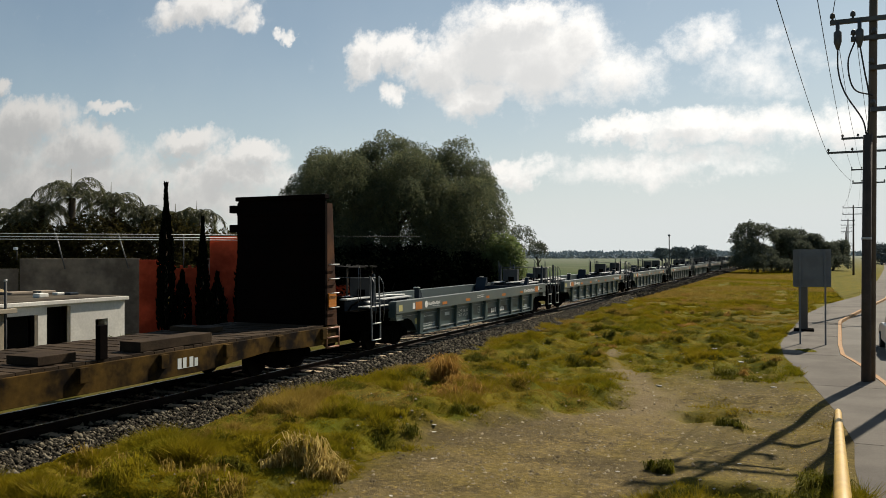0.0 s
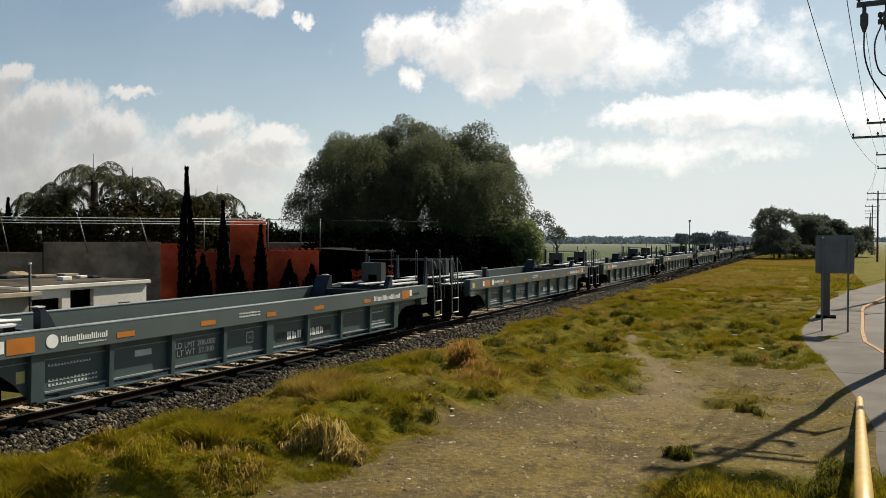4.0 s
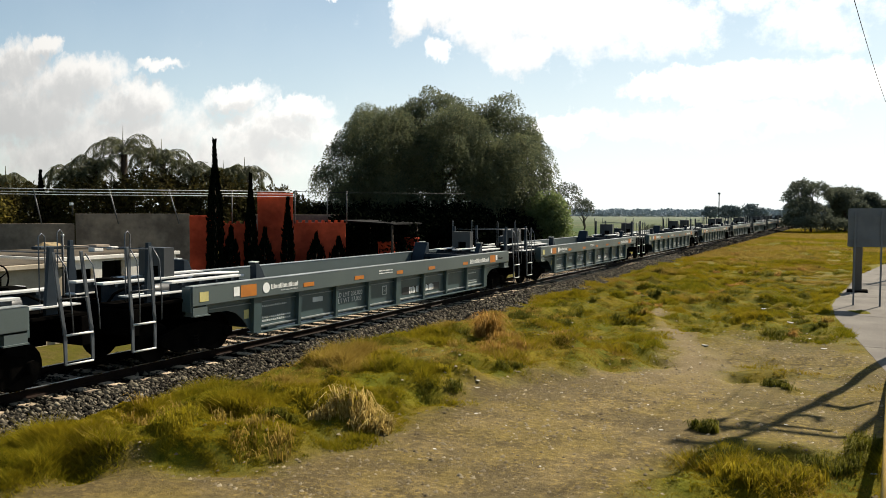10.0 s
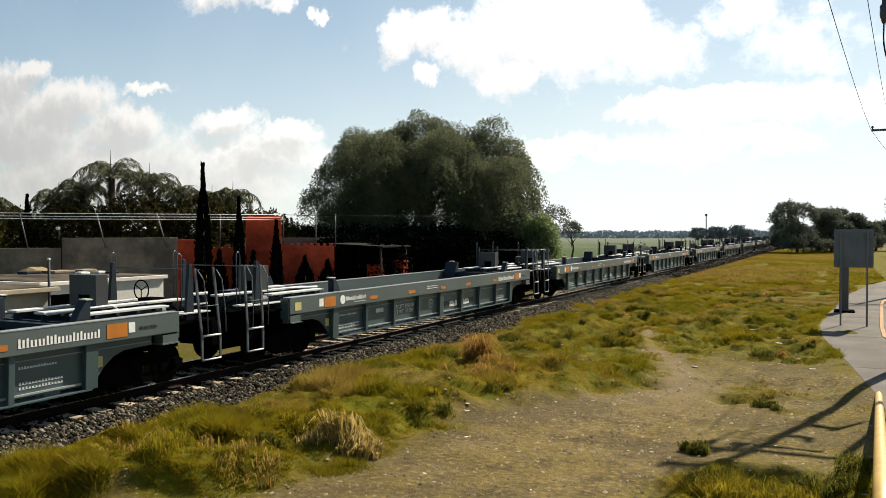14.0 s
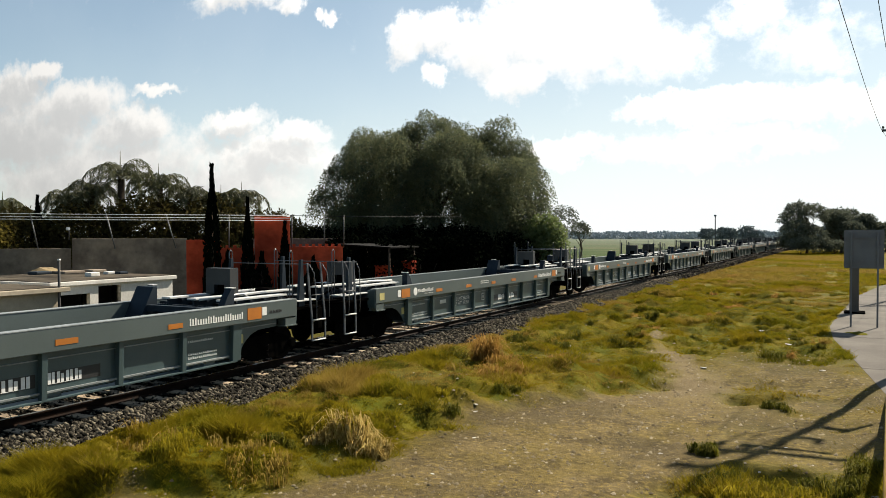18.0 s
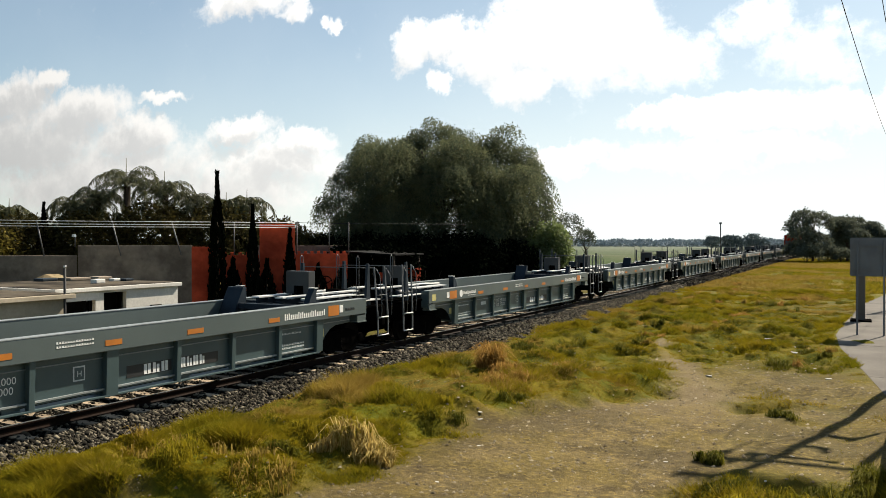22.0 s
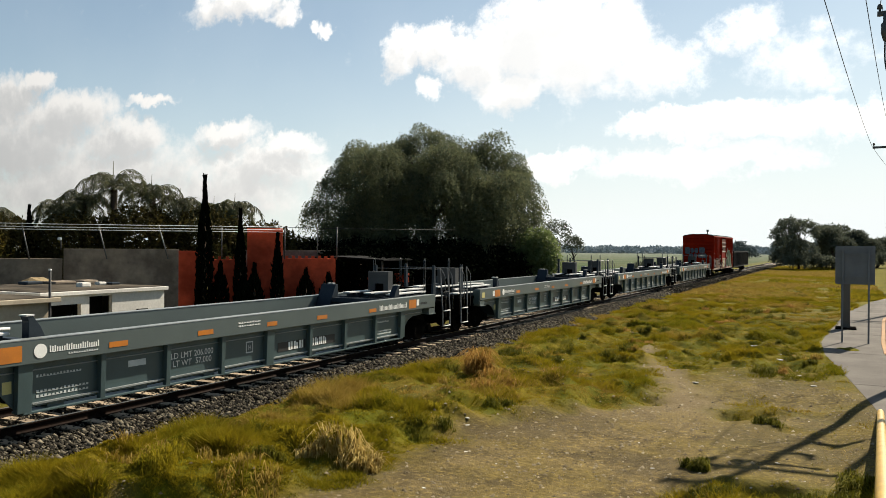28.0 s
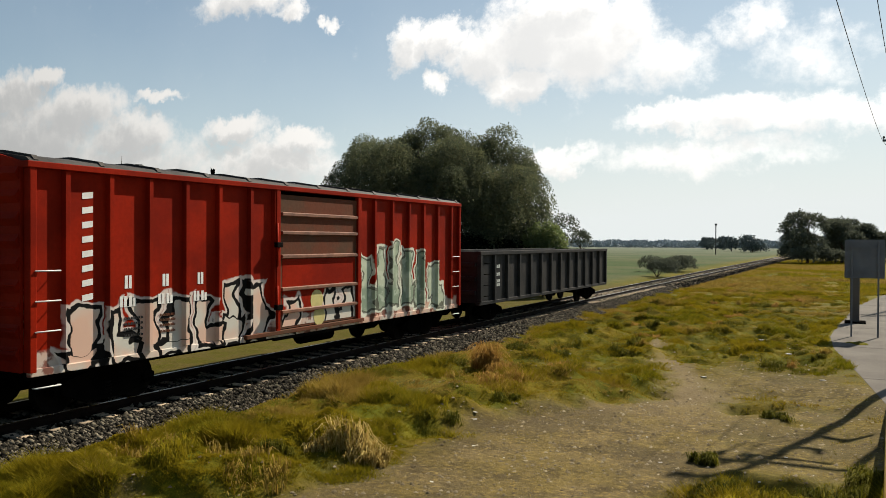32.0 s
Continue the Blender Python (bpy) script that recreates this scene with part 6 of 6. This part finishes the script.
for k, (x, y, h, r) in enumerate(((-25.35, 26.65, 6.55, 0.36), (-24.35, 27.85, 5.05, 0.27), (-22.95, 28.75, 4.0, 0.27), (-44.2, 31.6, 5.8, 0.5), (-23.4, 27.0, 2.4, 0.34), (-23.75, 28.1, 2.6, 0.42), (-24.9, 27.15, 2.7, 0.40), (-22.0, 29.6, 2.4, 0.5), (-21.3, 30.4, 2.2, 0.55))):
    cypress(x, y, h, r, 60 + k)
yard = thing("yard_hedge", "olive trees and hedge behind the yard wall", "hedge")
rng = np.random.default_rng(77)
for x, y, z, rz in ((-52, 24, 3.4, 2.2), (-48.5, 28, 3.2, 2.2), (-46, 31, 3.0, 2.2), (-43, 34, 3.4, 2.2), (-40, 36.5, 3.6, 2.4), (-37.2, 39.2, 3.6, 2.4), (-34.5, 41.4, 3.0, 2.0), (-31.5, 42.6, 2.6, 1.4), (-56, 18, 3.2, 2.4)):
    v, f = crown([(x, y, z, 2.6, 2.6, rz)], 1150, 0.9, 0.28, rng, 6, droop=0.7)
    low, g = crown([(x + 1.2, y - 1.0, z - 1.6, 2.4, 2.0, 1.7)], 700, 0.8, 0.28, rng, 6, droop=0.7)
    piece("foliage", tri_mesh("foliage", np.concatenate([v, low]), np.concatenate([f, g + len(v)]), HEDGE), yard)

# This hedge takes the leaf colour with sunlight painted in.
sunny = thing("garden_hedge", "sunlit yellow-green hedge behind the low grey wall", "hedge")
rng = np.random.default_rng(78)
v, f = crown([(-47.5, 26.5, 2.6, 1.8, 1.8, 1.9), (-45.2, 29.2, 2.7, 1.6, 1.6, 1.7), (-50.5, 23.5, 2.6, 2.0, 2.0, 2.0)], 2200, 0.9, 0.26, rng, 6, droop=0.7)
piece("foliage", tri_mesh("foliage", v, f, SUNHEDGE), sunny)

# trees near the end of the straight, between track and road
def round_tree(name, label, x, y, height, radius, seed, count, material, leaf, group):
    rng = np.random.default_rng(seed)
    lobes = []
    for k in range(9):
        a, q = rng.uniform(0, 6.28), rng.uniform(0.15, 0.75)
        lobes.append((x + radius * q * math.cos(a), y + radius * q * math.sin(a), height * rng.uniform(0.14, 0.86), radius * 0.45, radius * 0.45, height * 0.17))
    tree(name, label, (x, y), height * 0.9, lobes, count, 0.9, leaf, material, seed, per=6, droop=0.5, thick=0.25, limb_count=7, group=group)


for k, (x, y, h, r) in enumerate(((-6.6, 150.0, 9.4, 4.6), (-1.4, 158.0, 8.3, 4.4), (2.6, 163.0, 7.4, 3.8), (-3.5, 170.0, 8.0, 4.2), (6.3, 176.0, 6.6, 3.2))):
    round_tree("roadside_tree", "dark spreading tree between railway and road", x, y, h, r, 90 + k, 1500, FARTREE, 0.45, "trees between railway and road")
for k, (x, y, r, h) in enumerate(((-7.5, 146.0, 2.6, 2.6), (-2.5, 150.0, 3.0, 2.2), (2.0, 158.0, 3.0, 2.6), (6.0, 170.0, 3.0, 3.0))):
    bush("roadside_bush", "dark scrub under the roadside trees", x, y, r, h, 700, 0.4, FARTREE, 170 + k, "scrub between railway and road")
for k, (x, y, h, r) in enumerate(((-31, 300, 8, 6), (-20, 330, 10, 5), (-42, 330, 7.5, 5), (-26, 420, 12, 8), (-52, 380, 8, 5), (-62, 400, 9, 5), (-14, 260, 8, 5), (-8, 290, 10, 6), (4, 280, 9, 6), (22, 260, 8, 5), (34, 300, 9, 6))):
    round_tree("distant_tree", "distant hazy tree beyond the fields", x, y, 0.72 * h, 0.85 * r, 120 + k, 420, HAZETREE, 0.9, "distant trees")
post = thing("distant_mast", "thin distant mast above the fields", "mast")
part("shaft", rod([(-34.5, 238, -0.2), (-34.5, 238, 8.4)], 0.16, 6), STEELARM, post)
part("cap", box(-34.8, -34.2, 237.7, 238.3, 8.4, 8.9), STEELARM, post)

# far woods along the horizon
def far_woods(name, label, radius, az0, az1, low, high, size, count, seed):
    rng = np.random.default_rng(seed)
    az = np.radians(rng.uniform(az0, az1, count))
    top = low + (high - low) * fbm(np.degrees(az) * 3, az * 0, 0.35, 4) ** 1.5
    r = radius * rng.uniform(0.97, 1.05, count)
    pts = np.stack([-np.sin(az) * r, np.cos(az) * r, top * rng.uniform(0, 1, count) ** 0.7], 1)
    v, f = leaves(pts, rng.normal(size=(count, 3)) + np.array((0, 0, 0.6)), size, size * 0.7, rng)
    tagged(new(name, tri_mesh(name, v, f, FARHILL)), label, "woods", kind="stuff")


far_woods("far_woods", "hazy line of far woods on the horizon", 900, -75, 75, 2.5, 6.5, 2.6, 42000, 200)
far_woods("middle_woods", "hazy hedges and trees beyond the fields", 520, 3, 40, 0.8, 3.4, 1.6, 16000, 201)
houses = thing("far_buildings", "pale low buildings far beyond the fields", "buildings", kind="stuff")
rng = np.random.default_rng(9)
bm = bmesh.new()
for k in range(9):
    az, r = math.radians(rng.uniform(7, 24)), rng.uniform(520, 640)
    x, y, w = -math.sin(az) * r, math.cos(az) * r, rng.uniform(12, 34)
    bx(bm, x, x + w, y, y + 8, -0.2, rng.uniform(1.2, 2.2))
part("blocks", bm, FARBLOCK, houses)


# ---------------------------------------------------------------- grass, tufts and litter
def blades(x, y, h, w, lean, rng):
    n = len(x)
    z = land(x, y)
    a = rng.uniform(0, 2 * math.pi, n)
    b = rng.uniform(0, 2 * math.pi, n)
    dx, dy = np.cos(a) * w / 2, np.sin(a) * w / 2
    lx, ly = np.cos(b) * lean * h, np.sin(b) * lean * h
    base = np.stack([x, y, z - 0.015], 1)
    v = np.stack([base + np.stack([dx, dy, 0 * h], 1), base - np.stack([dx, dy, 0 * h], 1), base + np.stack([lx, ly, h], 1)], 1).reshape(-1, 3)
    return v, np.arange(3 * n).reshape(-1, 3)


def scatter(count, x0, x1, y0, y1, rng, power=1.0):
    x = rng.uniform(x0, x1, count)
    y = y0 + (y1 - y0) * rng.random(count) ** power
    return x, y


rng = np.random.default_rng(300)
x, y = scatter(900000, -11.5, 0.9, 6.0, 62.0, rng, 1.7)
nx_, ny_ = scatter(190000, -11.3, -6.0, 6.0, 12.0, rng)
x, y = np.concatenate([x, nx_]), np.concatenate([y, ny_])
keep = rng.random(len(x)) > np.clip(bare(x, y) * 1.12, 0, 0.985)
keep &= x < np.interp(y, LEFT_Y, LEFT_X) - 0.02 + 0.35 * (fbm(x, y, 1.7, 3) - 0.5)
x, y = x[keep], y[keep]
clump = fbm(x, y, 1.1, 3)
h = (0.035 + 0.24 * step(clump, 0.46, 0.85)) * rng.uniform(0.5, 1.35, len(x)) * (1.05 - 0.4 * step(y, 14, 30) + y / 200) * (1 - 0.85 * bare(x, y))
dry = fbm(x + 70, y, 0.33, 3) + 0.22 * (rng.random(len(x)) - 0.5) > 0.645
for name, sel, material, label in (("grass", ~dry, GRASS, "short clumpy yellow-green grass"), ("dry_grass", dry, DRYGRASS, "dry straw-coloured grass among the green")):
    v, f = blades(x[sel], y[sel], h[sel], 0.008 + 0.0008 * y[sel], rng.uniform(0.3, 1.6, sel.sum()), rng)
    tagged(new(name, tri_mesh(name, v, f, material)), label, "grass", kind="stuff")
x, y = scatter(110000, -11.3, 3.0, 60.0, 175.0, rng, 1.4)
keep = x < np.interp(y, LEFT_Y, LEFT_X) - 0.1
x, y = x[keep], y[keep]
sel = fbm(x + 30, y, 0.12, 3) + 0.2 * (rng.random(len(x)) - 0.5) < 0.5
v, f = blades(x[sel], y[sel], rng.uniform(0.05, 0.16, sel.sum()), np.full(sel.sum(), 0.09), rng.uniform(0.5, 1.8, sel.sum()), rng)
tagged(new("far_green_grass", tri_mesh("far_green_grass", v, f, GRASS)), "yellow-green verge further along the track", "grass", kind="stuff")
x, y = x[~sel], y[~sel]
v, f = blades(x, y, rng.uniform(0.05, 0.18, len(x)), np.full(len(x), 0.09), rng.uniform(0.5, 1.8, len(x)), rng)
tagged(new("far_grass", tri_mesh("far_grass", v, f, DRYGRASS)), "dry straw-coloured verge further along the track", "grass", kind="stuff")


def tuft(x, y, radius, height, count, material, label, seed):
    """A clump of thin blades that arch outwards from a few uneven bunches."""
    rng = np.random.default_rng(seed)
    g = thing("grass_tuft", label, "grass tuft", "grass tufts")
    bunches = 5 + int(radius * 6)
    ba, br = rng.uniform(0, 2 * math.pi, bunches), radius * 0.75 * np.sqrt(rng.random(bunches))
    bh, pick = rng.uniform(0.45, 1.15, bunches), rng.integers(0, bunches, count)
    tilt = rng.uniform(0, 2 * math.pi, bunches)[pick]
    bx_ = x + (br * np.cos(ba))[pick] + rng.normal(size=count) * radius * 0.13
    by_ = y + (br * np.sin(ba))[pick] + rng.normal(size=count) * radius * 0.13
    h = height * bh[pick] * rng.uniform(0.25, 1.2, count)
    z = land(bx_, by_) - 0.02
    a = rng.uniform(0, 2 * math.pi, count)
    out = rng.uniform(0.1, 1.0, count) ** 0.8
    ex = h * (np.cos(a) * out * 0.9 + 0.35 * np.cos(tilt))
    ey = h * (np.sin(a) * out * 0.9 + 0.35 * np.sin(tilt))
    w = (0.0085 if material is STRAWTUFT else 0.0055) * rng.uniform(0.7, 1.5, count)
    side = rng.uniform(0, 2 * math.pi, count)
    s = np.stack([np.cos(side) * w, np.sin(side) * w, 0 * w], 1)
    p0 = np.stack([bx_, by_, z], 1)
    p1 = np.stack([bx_ + ex * 0.35, by_ + ey * 0.35, z + h * 0.8], 1)
    p2 = np.stack([bx_ + ex, by_ + ey, z + h * np.maximum(1.0 - 0.95 * out ** 2, 0.05)], 1)
    v = np.stack([p0 - s, p0 + s, p1 + s, p1 - s, p2], 1).reshape(-1, 3)
    base = np.arange(count)[:, None] * 5
    f = np.concatenate([base + np.array([[0, 1, 2]]), base + np.array([[0, 2, 3]]), base + np.array([[3, 2, 4]])])
    piece("clump", tri_mesh("clump", v, f, material), g)


# Tufts in the deeper green stand for shaded sides and dark hollows.
TUFTS = [(-7.15, 10.45, 0.55, 0.42, 1100, STRAWTUFT), (-6.75, 10.7, 0.36, 0.38, 500, STRAWTUFT), (-7.7, 10.3, 0.45, 0.22, 300, STRAWTUFT), (-7.5, 10.7, 0.6, 0.40, 1200, GRASS), (-8.6, 10.0, 0.5, 0.26, 260, DRYGRASS), (-8.1, 9.2, 0.6, 0.22, 400, DRYGRASS), (-9.6, 8.6, 0.7, 0.24, 500, DRYGRASS), (-10.0, 9.3, 0.6, 0.24, 400, DRYGRASS), (-7.4, 8.7, 0.5, 0.2, 300, DRYGRASS), (-8.3, 10.5, 0.45, 0.18, 700, GRASS), (-8.45, 19.0, 0.55, 0.66, 1500, RUSTTUFT), (-7.9, 18.3, 0.7, 0.46, 1200, RUSTTUFT), (-7.3, 17.3, 0.7, 0.34, 800, RUSTTUFT), (-8.6, 17.3, 0.6, 0.24, 500, DRYGRASS),
         (-1.29, 17.6, 0.42, 0.22, 900, SHADEGRASS), (-2.08, 13.5, 0.32, 0.22, 900, SHADEGRASS), (-1.6, 11.6, 0.42, 0.24, 1200, SHADEGRASS), (-0.15, 11.9, 0.6, 0.26, 2200, SHADEGRASS), (0.25, 12.6, 0.45, 0.28, 1600, SHADEGRASS), (-0.6, 11.3, 0.6, 0.24, 1500, GRASS), (-1.2, 11.0, 0.6, 0.22, 1200, GRASS),
         (-9.6, 11.2, 0.5, 0.24, 1200, GRASS), (-6.9, 13.2, 0.5, 0.17, 900, SHADEGRASS), (-7.6, 14.2, 0.55, 0.2, 1200, GRASS), (-8.9, 14.5, 0.6, 0.22, 1200, GRASS), (-6.6, 15.6, 0.45, 0.17, 700, SHADEGRASS), (-9.4, 9.0, 0.6, 0.24, 900, GRASS), (-8.6, 8.4, 0.6, 0.22, 900, GRASS), (-7.9, 9.9, 0.4, 0.16, 700, SHADEGRASS), (-9.0, 10.6, 0.35, 0.2, 600, SHADEGRASS)]
rng = np.random.default_rng(301)
for k in range(90):
    tx, ty = rng.uniform(-10.4, -0.5), 19 + 50 * rng.random() ** 1.2
    if bare(np.array([tx]), np.array([ty]))[0] < 0.5 and tx < left_x(ty) - 0.5:
        TUFTS.append((tx, ty, rng.uniform(0.25, 0.65), rng.uniform(0.14, 0.32), 380, (DRYGRASS, RUSTTUFT, SHADEGRASS, SHADEGRASS)[int(4 * rng.random())]))
TUFT_LABELS = {"dry_grass": "dry straw-coloured grass tuft among green turf", "bleached_straw_blades": "tall bleached straw tuft with arching blades", "rust_brown_dry_weed": "rust-brown dry weed clump in the turf"}
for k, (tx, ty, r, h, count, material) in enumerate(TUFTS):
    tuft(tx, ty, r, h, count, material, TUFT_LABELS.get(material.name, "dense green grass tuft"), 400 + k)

# dead straw lying on the bare earth
rng = np.random.default_rng(305)
x, y = scatter(70000, -8.5, 0.7, 7.0, 31.0, rng, 1.3)
keep = (bare(x, y) > 0.3) & (fbm(x + 12, y, 0.9, 3) + 0.25 * (rng.random(len(x)) - 0.5) > 0.47) & (x < np.interp(y, LEFT_Y, LEFT_X) - 0.03)
x, y = x[keep], y[keep]
v, f = blades(x, y, rng.uniform(0.01, 0.03, len(x)), np.full(len(x), 0.016), rng.uniform(1.0, 4.0, len(x)), rng)
tagged(new("lying_straw", tri_mesh("lying_straw", v, f, DRYGRASS)), "dead straw lying on bare earth", "straw", kind="stuff")

# pebbles trodden into the bare earth
def grains(x, y, size, rng):
    n = len(x)
    octa = np.array([(1, 0, 0), (0, 1, 0), (-1, 0, 0), (0, -1, 0), (0.2, 0.1, 0.7)], float)
    p = octa[None] * (1 + 0.5 * rng.normal(size=(n, 5, 3)) * 0.5) * size[:, None, None]
    p += np.stack([x, y, land(x, y) + 0.1 * size - 0.004], 1)[:, None]
    tri = np.array([(0, 1, 4), (1, 2, 4), (2, 3, 4), (3, 0, 4)])
    return p.reshape(-1, 3), (np.arange(n)[:, None, None] * 5 + tri[None]).reshape(-1, 3)


rng = np.random.default_rng(306)
x, y = scatter(22000, -9.0, 0.75, 7.5, 34.0, rng, 1.5)
keep = (rng.random(len(x)) < 0.12 + 0.8 * bare(x, y)) & (x < np.interp(y, LEFT_Y, LEFT_X) - 0.03)
x, y = x[keep], y[keep]
v, f = grains(x, y, 0.007 + 0.035 * rng.random(len(x)) ** 6 + 0.0004 * y, rng)
tagged(new("pebbles", tri_mesh("pebbles", v, f, PEBBLE)), "small pale and dark pebbles trodden into bare earth", "pebbles", kind="stuff")

# scraps of litter
SCRAPS = [(-9.23, 23.8, 0.32), (-7.55, 22.9, 0.22), (-2.3, 30.2, 0.45), (-1.85, 28.9, 0.5), (-2.8, 30.7, 0.3), (-1.69, 26.75, 0.28), (-9.1, 16.2, 0.12), (-6.6, 14.2, 0.16), (-6.5, 14.0, 0.12), (-3.4, 21.5, 0.2), (-1.0, 24.2, 0.22), (-0.6, 22.4, 0.2)]
rng = np.random.default_rng(302)
for k in range(70):
    SCRAPS.append((rng.uniform(-7.5, 0.4), 10 + 22 * rng.random() ** 1.2, rng.uniform(0.03, 0.09)))
scrap_meshes = []
for k in range(5):
    bm = bmesh.new()
    ring = [(math.cos(a) * rng.uniform(0.6, 1.0), math.sin(a) * rng.uniform(0.35, 0.7)) for a in np.linspace(0, 5.3, 6)]
    top = [bm.verts.new((px, py, 0.18 + 0.14 * rng.random())) for px, py in ring]
    low = [bm.verts.new((px * 0.9, py * 0.9, 0.0)) for px, py in ring]
    bm.faces.new(top)
    for i in range(6):
        bm.faces.new((low[i], low[(i + 1) % 6], top[(i + 1) % 6], top[i]))
    scrap_meshes.append(data("scrap", bm, LITTER))
for k, (sx, sy, size) in enumerate(SCRAPS):
    ob = new("litter_scrap", scrap_meshes[k % 5])
    ob.matrix_basis = Matrix.Translation((sx, sy, float(land(np.array([sx]), np.array([sy]))[0]))) @ Matrix.Rotation(k * 1.7, 4, "Z") @ Matrix.Diagonal((size * 0.6, size * 0.6, size * 0.3, 1))
    tagged(ob, "pale crumpled scrap of litter on the ground", "litter", "litter scraps")

# ---------------------------------------------------------------- sleepers and ballast stones, the pieces of the track
tie_bm = box(-1.30, 1.30, -0.115, 0.115, -0.36, -0.165)
TIE_ME = data("sleeper", tie_bm, TIE, 0.012)
for k in range(300):
    piece("sleeper", TIE_ME, track, pose(TRACK_X + 0.02 * math.sin(k * 7.1), -3.0 + k * 0.6, RAIL_Z + 0.004 * math.sin(k * 3.3), 0, 0, 0.8 * math.sin(k * 5.7)))
count = 1700
ys = np.concatenate([np.arange(1, 250) * -0.6 - 3.0, 177.0 + np.arange(count) * 0.6])
corners = np.array([(sx * 1.3, sy * 0.115, sz) for sz in (-0.36, -0.165) for sy in (-1, 1) for sx in (-1, 1)])
v = (corners[None] + np.stack([np.full(len(ys), TRACK_X), ys, np.full(len(ys), RAIL_Z)], 1)[:, None]).reshape(-1, 3)
cube = np.array([(0, 2, 3, 1), (4, 5, 7, 6), (0, 1, 5, 4), (2, 6, 7, 3), (0, 4, 6, 2), (1, 3, 7, 5)])
f = (np.arange(len(ys))[:, None, None] * 8 + cube[None]).reshape(-1, 4)
tagged(piece("far_sleepers", tri_mesh("far_sleepers", v, f, TIE), track), kind="stuff")


def stones(count, x0, x1, y0, y1, size, rng, power):
    x, y = scatter(count, x0, x1, y0, y1, rng, power)
    prof = np.interp(x - TRACK_X, (-2.35, -1.45, 1.4, 2.3), (-0.04, RAIL_Z - 0.185, RAIL_Z - 0.185, -0.04))
    s = size * rng.uniform(0.5, 1.1, count) * np.where(rng.random(count) < 0.12, 1.6, 1.0)
    octa = np.array([(1, 0, 0), (0, 1, 0), (-1, 0, 0), (0, -1, 0), (0.2, 0.1, 0.9), (-0.1, 0.2, -0.9)], float)
    jitter = 1 + 0.45 * (rng.random((count, 6, 1)) - 0.5) + 0.25 * rng.normal(size=(count, 6, 3))
    a = rng.uniform(0, 6.28, count)
    ca, sa = np.cos(a), np.sin(a)
    p = octa[None] * jitter * s[:, None, None] * 0.5
    p = np.stack([p[:, :, 0] * ca[:, None] - p[:, :, 1] * sa[:, None], p[:, :, 0] * sa[:, None] + p[:, :, 1] * ca[:, None], p[:, :, 2] * 0.8], 2)
    p += np.stack([x, y, prof + s * 0.16], 1)[:, None]
    tri = np.array([(0, 1, 4), (1, 2, 4), (2, 3, 4), (3, 0, 4), (1, 0, 5), (2, 1, 5), (3, 2, 5), (0, 3, 5)])
    f = (np.arange(count)[:, None, None] * 6 + tri[None]).reshape(-1, 3)
    return p.reshape(-1, 3), f


rng = np.random.default_rng(303)
v1, f1 = stones(36000, -12.0, -10.85, 5.5, 62, 0.088, rng, 1.6)
v2, f2 = stones(9000, -15.0, -12.1, 7, 60, 0.08, rng, 1.4)
v3, f3 = stones(9000, -15.8, -11.0, 60, 170, 0.14, rng, 1.3)
tagged(piece("ballast_stones", tri_mesh("ballast_stones", np.concatenate([v1, v2, v3]), np.concatenate([f1, f2 + len(v1), f3 + len(v1) + len(v2)]), STONE), track), "grey crushed ballast stones", kind="stuff")

motions()
